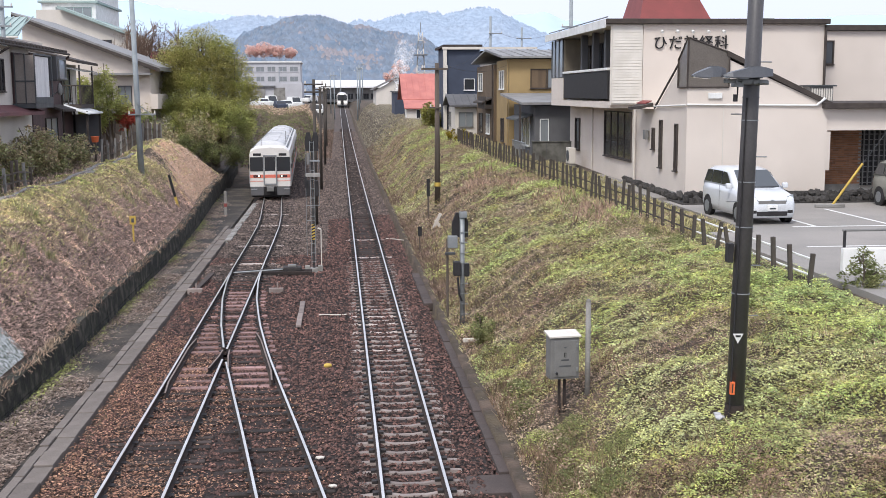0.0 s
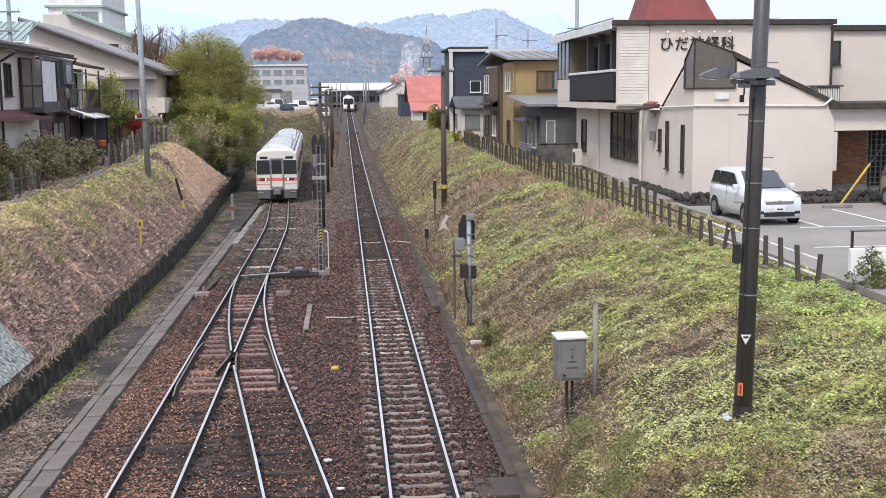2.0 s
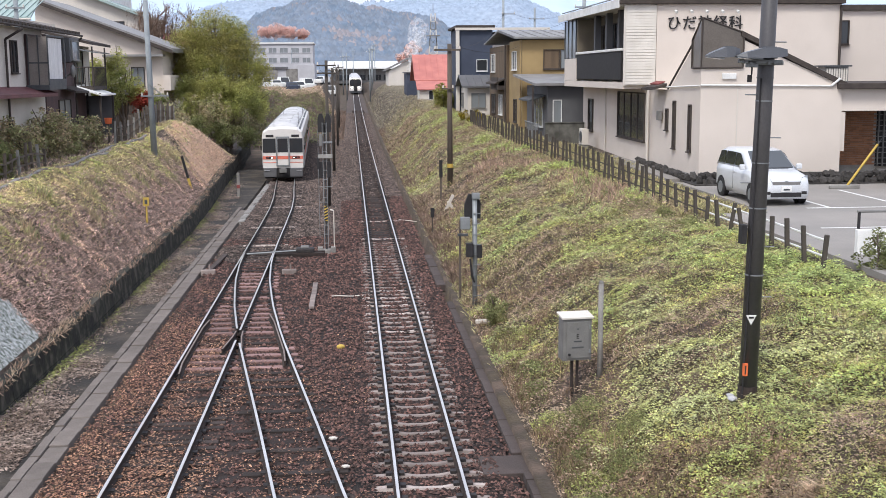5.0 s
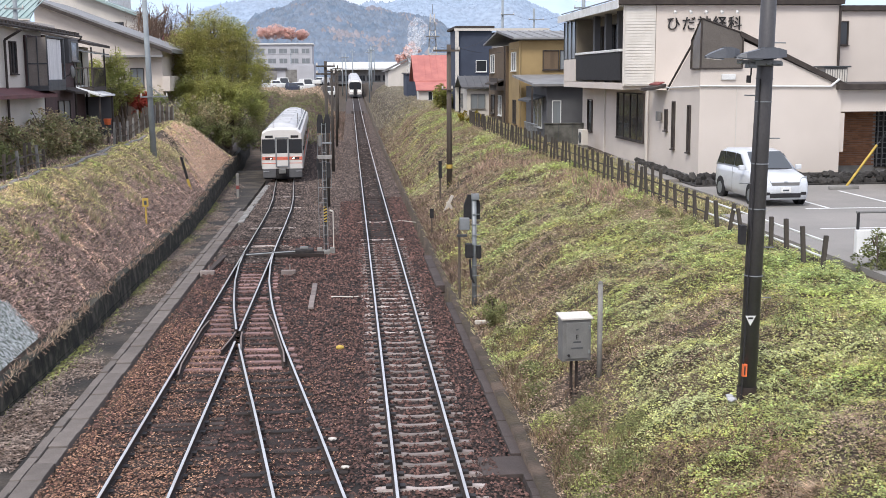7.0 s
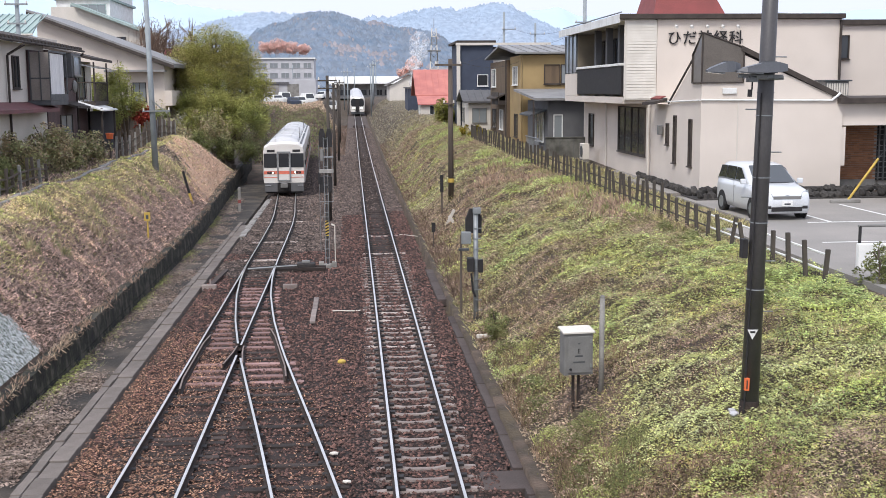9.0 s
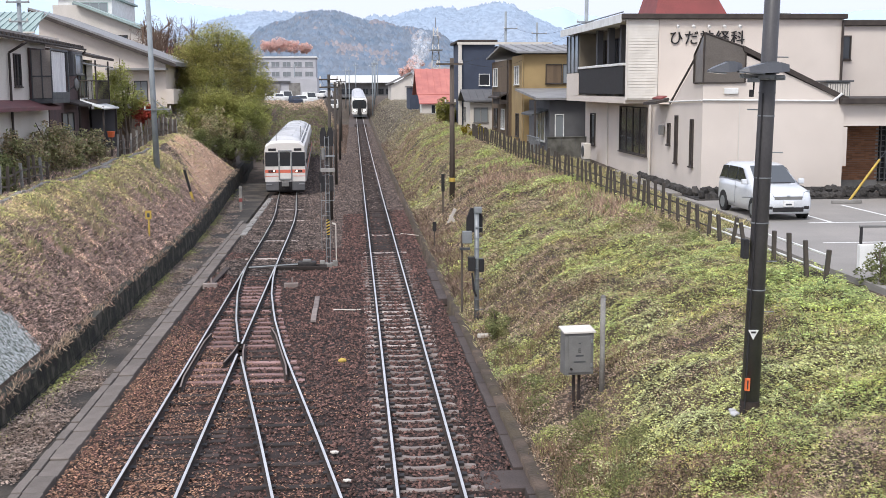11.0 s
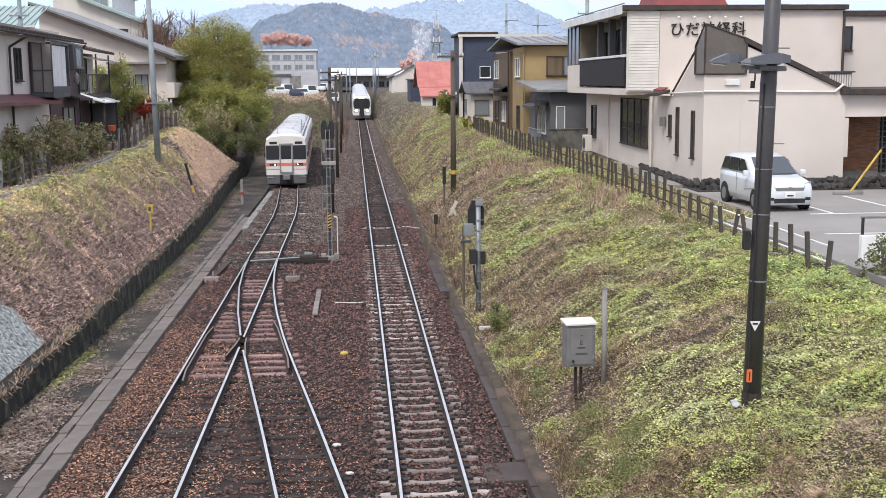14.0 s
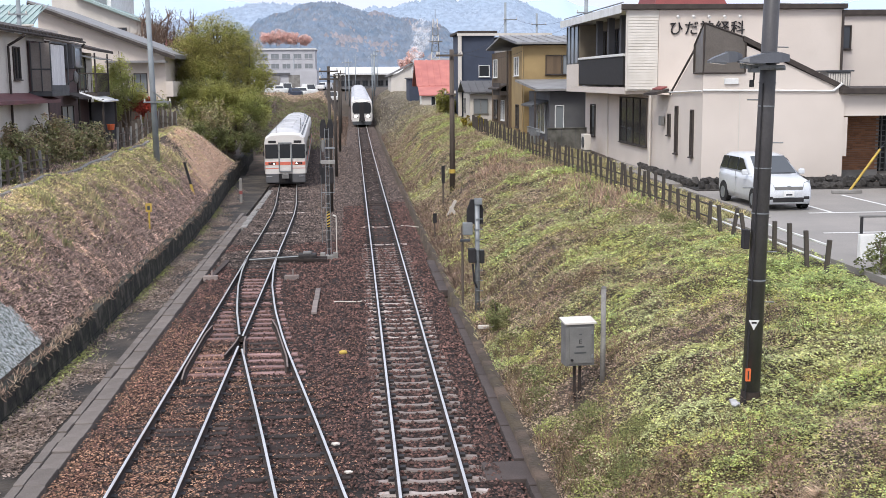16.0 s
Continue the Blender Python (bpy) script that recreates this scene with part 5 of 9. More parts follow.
# ---- far buildings ----
def far_buildings():
    t = tagged(new("school_building"), "long pale four-storey school block", "building")
    wall_box(t, -24, -9.0, 285, 300, 4, 14.4, FARWALL)
    for r in range(3):
        for c in range(5):
            window(t, (-22.6 + c * 2.75, 285, 7.4 + r * 2.4), R, FRONT, 2.0, 1.25, material=PALEPANE, bars=1, frame_mat=FARWALL, label="")
    part("roof", Kit().box(-24.3, -8.7, 284.6, 300.3, 14.42, 14.75), WHITE, t, "pale roof edge")
    t = tagged(new("gymnasium"), "grey ribbed hall with pale shutters", "building")
    wall_box(t, -19.5, -6.6, 215, 230, 4, 8.9, FARWALL)
    wall_box(t, -9.6, -6.5, 213.5, 214.95, 4, 8.7, FARWALL, "pale end wall")
    part("shutter", Kit().box(-17.6, -13.4, 214.8, 214.98, 4.6, 7.9), CONCRETE, t, "pale grey shutter")
    part("shutter", Kit().box(-11.8, -9.7, 214.8, 214.98, 4.6, 7.9), CONCRETE, t, "pale grey shutter")
    part("parapet", Kit().box(-19.8, -11.5, 214.6, 214.99, 7.95, 8.3), GREYWALL, t)
    t = tagged(new("station_building"), "long low building with a white roof", "building")
    # front wall is grey to paint in its shade below the roof
    wall_box(t, -5.0, 17.0, 330, 345, 4.3, 8.6, ROOFGREY, "front wall with its shade put into the grey")
    part("roof", Kit().slab([(-6.5, 327, 8.4), (18.5, 327, 8.4), (18.5, 346, 10.4), (-6.5, 346, 10.4)], (0, 0, 0.4)), WHITE, t, "long white roof")
    for i in range(9):
        window(t, (-3.8 + i * 2.25, 330, 5.2), R, FRONT, 1.6, 1.6, frame_mat=GREY, bars=1)
    rnd = random.Random(4)
    for i, (x, y, w, h, d) in enumerate(((-42, 260, 12, 4.5, 9), (24, 240, 9, 5.5, 8), (34, 180, 10, 6, 9), (22, 300, 14, 6, 10), (40, 280, 12, 7, 9), (-60, 320, 18, 7, 12), (19, 150, 8, 5.5, 8), (26, 120, 9, 6, 9), (-36, 180, 12, 7, 10))):
        b = tagged(new("house"), ("pale house with a grey roof", "cream house with a dark roof", "white house with a red roof")[i % 3], "house")
        wall_box(b, x, x + w, y, y + d, 3.6, 4.6 + h, (CREAMSHADE, CREAM, WHITE)[i % 3])
        gable_roof(b, x, x + w, y, y + d, 4.62 + h, 1.8, (ROOFGREY, GREYWALL, DARKRED)[i % 3], "x", 0.5)
        for c in range(int(w // 3)):
            window(b, (x + 0.8 + c * 3, y, 4.0 + h * 0.55), R, FRONT, 1.5, 1.2, material=PALEPANE, frame_mat=GREY)


far_buildings()


# ---- hills ----
def ridge(name, y, points, depth, material, label, seed, jag):
    """A wooded ridge: crest heights at places along x, falling towards the plain."""
    xs = np.unique(np.r_[np.linspace(points[0][0], points[-1][0], 70), np.linspace(-0.45 * y, 0.45 * y, 200)])
    zc = np.interp(xs, [p[0] for p in points], [p[1] for p in points])
    v, f = [], []
    rows = 26
    for j in range(rows):
        u = j / (rows - 1)
        for x, z in zip(xs, zc):
            n = noise.noise(Vector((x * 0.012 * jag + seed, u * 5, seed))) + 0.5 * noise.noise(Vector((x * 0.05 * jag, u * 14, seed + 3)))
            n += 0.35 * noise.noise(Vector((x * 0.16 * jag, u * 40, seed + 7)))
            rough = 0.06 * z * n * (0.35 + u * (1 - u) * 2.4) + (0.03 * z * noise.noise(Vector((x * 0.12 * jag, 1, seed))) + 0.02 * z * noise.noise(Vector((x * 0.4 * jag, 1, seed))) if j == rows - 1 else 0)
            v.append((x, y - depth * (1 - u), 3.0 + (z - 3) * u ** 0.8 + rough))
    w = len(xs)
    for j in range(rows - 1):
        for i in range(w - 1):
            f.append((j * w + i, j * w + i + 1, (j + 1) * w + i + 1, (j + 1) * w + i))
    ob = soup(name, v, f, material, label, "hill", "structure")
    for p in ob.data.polygons:
        p.use_smooth = True
    return np.array(v).reshape(rows, w, 3)


def hill_woods(grid, n, size, material, label, seed, autumn):
    """Pointed conifers and rounder broadleaf trees standing all over a ridge; autumn picks the patches of turned leaves."""
    rng = np.random.default_rng(seed)
    rows, w, _ = grid.shape
    j = rows - 1 - (rng.uniform(0, 1, n) ** 1.5 * (rows - 1)).astype(int)
    x = rng.uniform(-0.42, 0.42, n) * grid[-1, 0, 1]
    i = np.clip(np.searchsorted(grid[0, :, 0], x), 1, w - 1)
    f = ((x - grid[0, i - 1, 0]) / np.maximum(grid[0, i, 0] - grid[0, i - 1, 0], 1e-6))[:, None]
    P = grid[j, i - 1] * (1 - f) + grid[j, i] * f
    P[:, 1] += rng.uniform(-3, 3, n)
    turned = (vnoise(P[:, 0], P[:, 2] * 1.5, 34, seed) + 0.5 * vnoise(P[:, 0], P[:, 2] * 2, 13, seed + 1) + rng.normal(0, 0.25, n)) > 0.62
    keep = turned == autumn
    P, n = P[keep], int(keep.sum())
    h = size * rng.uniform(0.6, 1.35, n)
    r = h * (rng.uniform(0.9, 1.3, n) if autumn else rng.uniform(0.7, 1.2, n))
    a = rng.uniform(0, 2 * np.pi, n)[:, None] + np.arange(5) * 2 * np.pi / 5
    ring = P[:, None] + np.stack([np.cos(a) * r[:, None], np.sin(a) * r[:, None], np.repeat((-0.95 * h)[:, None], 5, 1)], -1)
    top = P.copy()
    top[:, 2] += 0.45 * h
    V = np.concatenate([ring, top[:, None]], 1).reshape(-1, 3)
    tri = np.array([(k, (k + 1) % 5, 5) for k in range(5)])
    F = (np.arange(n)[:, None, None] * 6 + tri).reshape(-1, 3)
    ob = soup("far_woods", V, F, material, label, "woods")
    for p in ob.data.polygons:
        p.use_smooth = True


# the ridges and their trees carry blue haze in the material colours
near_hill = ridge("backdrop", 1400, [(-900, 30), (-300, 36), (-160, 44), (-122, 66), (-113, 77), (-106, 79), (-93, 84), (-72, 89), (-61, 96), (-35, 100), (-15, 99), (-4, 95), (7, 90), (18, 86), (34, 86), (59, 80), (82, 78), (98, 75), (112, 70), (128, 57), (145, 44), (240, 32), (420, 26), (900, 20)], 230, HILL, "wooded hills with blue haze in their colour", 1.0, 1.0)
mid_hill = ridge("backdrop", 2600, [(-1800, 115), (-700, 125), (-400, 138), (-309, 157), (-280, 167), (-255, 171), (-221, 177), (-196, 180), (-100, 175), (26, 162), (51, 172), (77, 167), (111, 175), (196, 189), (253, 184), (330, 199), (360, 196), (380, 184), (411, 168), (445, 156), (476, 140), (498, 124), (700, 112), (1800, 140)], 420, FARHILL, "wooded ridge in haze-tinted colours", 5.0, 0.6)
ridge("backdrop", 4200, [(-3000, 360), (-1100, 350), (-724, 338), (-577, 312), (-410, 290), (-200, 260), (300, 250), (560, 270), (682, 292), (766, 303), (855, 272), (1200, 260), (3000, 330)], 700, FAINTHILL, "far mountains paled by painted haze", 9.0, 0.35)
hill_woods(near_hill, 15000, 6.0, HILL, "hillside conifers with haze in their colour", 3, False)
hill_woods(near_hill, 15000, 6.0, RUSTHILL, "turned broadleaf trees on the hillside, colour greyed for haze", 3, True)
hill_woods(mid_hill, 9000, 8.0, FARHILL, "far ridge conifers in haze-tinted colour", 6, False)


# ---- yard of the clinic ----
def yard_things():
    pk = tagged(new("pavement"), "worn grey asphalt car park with white lines", "car park", "", "structure")
    part("asphalt", Kit().box(10.9, 45, 21.0, 32.5, GZ - 0.4, GZ), ASPHALT, pk)
    part("asphalt", Kit().box(12.35, 45, 32.502, 42.3, GZ - 0.4, GZ), ASPHALT, pk)
    for x in (14.6, 17.1, 19.6):
        part("line", Kit().box(x, x + 0.12, 33.5, 38.5, GZ, GZ + 0.004), WHITE, pk, "white parking line")
    part("line", Kit().box(13.9, 24, 33.4, 33.52, GZ, GZ + 0.004), WHITE, pk, "white parking line")
    part("line", Kit().box(12.5, 24, 29.0, 29.1, GZ, GZ + 0.004), WHITE, pk, "white parking line")
    for x in (14.9, 17.0):
        part("wheel_stop", Kit().box(x, x + 1.1, 38.9, 39.05, GZ, GZ + 0.12, 0.03), CONCRETE, pk)
    # rubble edging
    rw = tagged(new("stone_edging"), "dark rubble stone edging below the clinic wall", "stone edging", "", "structure")
    rnd = random.Random(2)
    part("bed", Kit().box(12.6, 24.0, 40.6, 42.44, GZ, GZ + 0.06, 0.02), LAVA, rw, "dark soil bed")
    for i in range(126):
        x = 12.75 + (i % 42) * 0.25 + rnd.uniform(-0.05, 0.05)
        k = Kit()
        k.ball((0, 0, 0), 0.18, 1, (1.2, 0.85, 0.85))
        for v in k.bm.verts:
            v.co *= rnd.uniform(0.8, 1.15)
        ob = part("stone", k, LAVA, rw)
        ob.matrix_basis = pose(12.75 + (i - 42) * 0.012 if 42 <= i < 84 else x, 41.9 + (i - 42) * 0.23 if 42 <= i < 84 else (40.75 if i < 42 else 41.1) + rnd.uniform(-0.08, 0.08), GZ + (0.12 if i < 84 else 0.3) + rnd.uniform(-0.05, 0.08), rnd.uniform(0, 90), rnd.uniform(0, 90), 0)
    # guy-wire guard
    g = thing("guy_guard", (18.05, 40, GZ), "yellow plastic guard on a slanting guy wire", "guy wire guard")
    part("sleeve", Kit().rod((0, 0, -0.1), (1.15, 0, 1.5), 0.045), YELLOW, g)
    part("wire", Kit().rod((1.15, 0, 1.5), (4.5, 0, 6.0), 0.012, seg=6), DARKGREY, g)
    w = thing("low_wall", (11.45, 24.6, float(land(11.45, 24.6))), "low white rendered wall with a pipe rail", "wall")
    part("panel", Kit().box(0, 6, 0, 0.15, -0.3, 0.72, 0.02), WHITE, w)
    part("rail", Kit().rod((0.1, 0.3, 1.1), (6, 0.3, 1.1), 0.03), GREY, w)
    for x in (0.15, 2.5):
        part("post", Kit().rod((x, 0.3, -0.1), (x, 0.3, 1.1), 0.035), BLACK, w)
    part("apron", Kit().box(12.25, 13.25, 43.0, 64.0, GZ - 0.3, GZ + 0.06), ASPHALT, pk, "pale concrete apron along the clinic wall")
    # outdoor units
    a = thing("air_conditioner", (12.55, 60.4, float(land(12.55, 60.4)) + 0.1), "white outdoor air-conditioner unit", "air conditioner")
    part("case", Kit().box(-0.2, 0.15, -0.45, 0.45, 0.1, 0.95, 0.03), CREAMSHADE, a)
    part("grille", Kit().rod((-0.24, -0.1, 0.52), (-0.2, -0.1, 0.52), 0.3, seg=20), DARKGREY, a)
    part("foot", Kit().box(-0.2, 0.15, -0.4, -0.3, -0.15, 0.1), CONCRETE, a)
    part("foot", Kit().box(-0.2, 0.15, 0.3, 0.4, -0.15, 0.1), CONCRETE, a)
    a = thing("roof_unit", (18.9, 44.2, 6.33), "slatted grey roof unit on the canopy", "air conditioner")
    part("case", Kit().box(0, 0.95, 0, 0.8, 0.02, 0.62, 0.02), GREY, a)
    for i in range(9):
        part("slat", Kit().box(0.04 + i * 0.1, 0.1 + i * 0.1, -0.03, -0.002, 0.06, 0.55), CREAMSHADE, a)
    part("top", Kit().box(-0.1, 1.05, -0.1, 0.9, 0.62, 0.68), DARKGREY, a)
    # raised lettering with small lamps
    for i, ch in enumerate("ひだ神経科"):
        x = 14.02 + i * 0.70
        cu = bpy.data.curves.new("letter", "FONT")
        cu.body, cu.size, cu.extrude = ch, 0.66, 0.03
        cu.materials.append(BLACK)
        ob = new("letter", cu)
        ob.matrix_basis = pose(x, 49.95, 8.70, 90, 0, 0)
        tagged(ob, "raised black letter on the cream wall", "letter", "lettering on the clinic")
        lamp = thing("sign_lamp", (x + 0.33, 49.98, 9.38), "small white spotlight above the lettering", "spotlight", "lamps over the lettering")
        part("arm", Kit().rod((0, 0.03, 0), (0, -0.25, 0.06), 0.012, seg=6), WHITE, lamp)
        part("head", Kit().rod((0, -0.2, 0.08), (0.02, -0.34, 0.0), 0.05, 0.07, 8), WHITE, lamp)


yard_things()


def minivan(at, turn, paint, look_):
    t = thing("minivan", at, look_, "car", "cars in the car park", turn)
    # body rings run from nose (y=-2.05) to tail (y=2.05)
    rings = []
    for y, hw, zt in ((-2.05, 0.66, 0.72), (-1.98, 0.76, 0.86), (-1.75, 0.82, 0.95), (-1.3, 0.845, 1.02), (-0.95, 0.848, 1.08), (0.0, 0.848, 1.1), (1.2, 0.845, 1.11), (1.85, 0.82, 1.1), (2.02, 0.76, 1.02), (2.05, 0.70, 0.9)):
        rings.append([(-hw * 0.93, y, 0.22), (-hw, y, 0.42), (-hw, y, zt - 0.22), (-hw * 0.95, y, zt - 0.05), (-hw * 0.8, y, zt), (hw * 0.8, y, zt), (hw * 0.95, y, zt - 0.05), (hw, y, zt - 0.22), (hw, y, 0.42), (hw * 0.93, y, 0.22)])
    body = part("body", Kit().sweep(rings), paint, t, "glossy painted body", True)
    top = []
    for y, hw, zb, zt in ((-1.05, 0.74, 1.02, 1.06), (-0.5, 0.73, 1.05, 1.42), (-0.15, 0.70, 1.06, 1.60), (0.4, 0.69, 1.06, 1.66), (1.4, 0.69, 1.06, 1.65), (1.8, 0.68, 1.06, 1.56), (1.98, 0.70, 1.04, 1.1)):
        top.append([(-hw - 0.07, y, zb), (-hw, y, zt - 0.1), (-hw * 0.86, y, zt), (hw * 0.86, y, zt), (hw, y, zt - 0.1), (hw + 0.07, y, zb)])
    cabin = part("cabin", Kit().sweep(top), paint, t, "rounded roof", True)
    part("windscreen", Kit().slab([(-0.66, -1.0, 1.10), (0.66, -1.0, 1.10), (0.56, -0.24, 1.59), (-0.56, -0.24, 1.59)], (0, -0.03, 0.02)), SCREENGLASS, cabin, "windscreen reflecting sky")
    for s in (-1, 1):
        part("side_window", Kit().slab([(s * 0.795, -0.62, 1.13), (s * 0.795, 0.22, 1.13), (s * 0.725, 0.22, 1.54), (s * 0.73, -0.1, 1.52)], (s * 0.012, 0, 0)), PANE, cabin, "dark side window")
        part("side_window", Kit().slab([(s * 0.79, 0.3, 1.13), (s * 0.79, 1.1, 1.13), (s * 0.72, 1.1, 1.54), (s * 0.725, 0.3, 1.54)], (s * 0.012, 0, 0)), PANE, cabin, "dark side window")
        part("side_window", Kit().slab([(s * 0.785, 1.18, 1.13), (s * 0.785, 1.8, 1.13), (s * 0.72, 1.66, 1.52), (s * 0.72, 1.18, 1.54)], (s * 0.012, 0, 0)), PANE, cabin, "dark side window")
        part("headlight", Kit().slab([(s * 0.44, -2.02, 0.70), (s * 0.74, -1.93, 0.68), (s * 0.79, -1.75, 0.92), (s * 0.52, -1.93, 0.86)], (0, -0.04, 0.02)), PALEPANE, body, "clear headlight")
        part("mirror", Kit().box(s * 0.86, s * 1.04, -0.85, -0.72, 1.05, 1.22, 0.04), paint, body)
        part("fog_lamp", Kit().box(s * 0.5, s * 0.68, -2.06, -2.0, 0.36, 0.46, 0.02), BLACK, body)
        part("door_handle", Kit().box(s * 0.85, s * 0.87, 0.1, 0.28, 0.9, 0.94), paint, body)
        part("door_seam", Kit().box(s * 0.846, s * 0.853, 0.255, 0.265, 0.35, 1.08), DARKGREY, body)
        for y in (-1.32, 1.32):
            wh = part("wheel", Kit().rod((s * 0.66, y, 0.31), (s * 0.865, y, 0.31), 0.31, seg=24), RUBBER, t)
            part("rim", Kit().rod((s * 0.86, y, 0.31), (s * 0.875, y, 0.31), 0.2, seg=16), GALV, wh, "silver wheel cover")
            part("wheel_arch", Kit().rod((s * 0.8, y, 0.33), (s * 0.852, y, 0.33), 0.37, seg=24), BLACK, t)
    part("grille", Kit().box(-0.45, 0.45, -2.06, -2.0, 0.66, 0.76, 0.01), GREY, body, "slim grille")
    part("intake", Kit().box(-0.5, 0.5, -2.07, -2.0, 0.28, 0.42, 0.02), BLACK, body, "dark lower intake")
    part("number_plate", Kit().box(-0.17, 0.17, -2.09, -2.06, 0.45, 0.62, 0.005), WHITE, body, "white plate")
    part("plate_bar", Kit().box(-0.1, 0.1, -2.095, -2.09, 0.49, 0.54), DARKGREY, body)
    part("badge", Kit().box(-0.05, 0.05, -2.07, -2.05, 0.74, 0.79), GALV, body)
    part("wiper", Kit().box(-0.5, 0.5, -1.05, -1.02, 1.1, 1.12), BLACK, cabin)
    return t


minivan((13.4, 36.1, GZ), 2.0, CARPAINT, "parked silver-white compact minivan on the car park")
minivan((20.5, 38.2, GZ), 1.0, OLIVEPAINT, "parked olive-grey minivan by the clinic entrance")


# ---- fences ----
def concrete_fence():
    t = tagged(new("fence"), "row of weathered concrete posts with pipe rails", "fence")
    rnd = random.Random(8)
    ys = list(np.r_[np.arange(23.4, 36, 1.0), np.arange(36.2, 82, 0.82)])
    pts = []
    for y in ys:
        x = float(crest_x(y)) + 0.35
        z = float(land(x, y))
        h = (0.84 if y < 36 else 1.12) + rnd.uniform(-0.07, 0.07)
        lean = rnd.uniform(-4, 4) * (2.2 if 28 < y < 33 else 1)
        ob = part("post", Kit().box(-0.048, 0.048, -0.048, 0.048, -0.3, h, 0.015), DARKPOST, t)
        ob.matrix_basis = pose(x, y, z, lean * 0.5, lean, rnd.uniform(-8, 8))
        pts.append((x, y, z, h))
    for (x, y, z, h), (x2, y2, z2, h2) in zip(pts, pts[1:]):
        for k in (0.66, 0.30):
            part("rail", Kit().rod((x + 0.08, y, z + k), (x2 + 0.08, y2, z2 + k), 0.026, seg=6), WHITE if y < 31 else DARKPOST, t, "thin pipe rail")
    return t


concrete_fence()


def picket_fence(x0, y0, x1, y1, n, h, label):
    t = tagged(new("fence"), label, "fence")
    rnd = random.Random(n)
    pr = []
    for i in range(n):
        u = i / (n - 1)
        x, y = x0 + (x1 - x0) * u, y0 + (y1 - y0) * u
        z = float(land(x, y))
        ob = part("picket", Kit().box(-0.05, 0.05, -0.04, 0.04, -0.2, h * rnd.uniform(0.85, 1.12), 0.01), WOODPOLE if i % 3 else CONCRETE, t)
        ob.matrix_basis = pose(x, y, z, rnd.uniform(-5, 5), rnd.uniform(-3, 3), 0)
        pr.append((x, y, z))
    for k in (0.3, 0.62):
        part("rail", Kit().sweep([[(x - 0.02, y, z + k * h), (x + 0.02, y, z + k * h), (x + 0.02, y, z + k * h + 0.06), (x - 0.02, y, z + k * h + 0.06)] for x, y, z in pr]), WOODPOLE, t)


picket_fence(-11.6, 57, -11.3, 74, 34, 1.25, "grey weathered picket fence beside sheds")
picket_fence(-11.6, 33, -11.6, 44, 14, 1.0, "grey post and rail garden fence")
ed = tagged(new("kerb"), "weathered timber and concrete edging on the bank", "edging", "", "structure")
for i in range(20):
    y = 30 + i * 1.6
    a = float(land(-11.0, y))
    ob = part("edging_board", Kit().box(-0.08, 0.08, 0, 1.5, -0.2, 0.14, 0.02), CONCRETE, ed)
    ob.matrix_basis = pose(-11.0 + 0.05 * math.sin(i * 2.1), y, a, math.degrees(math.atan2(float(land(-11, y + 1.5)) - a, 1.5)), 0, 2 * math.sin(i))


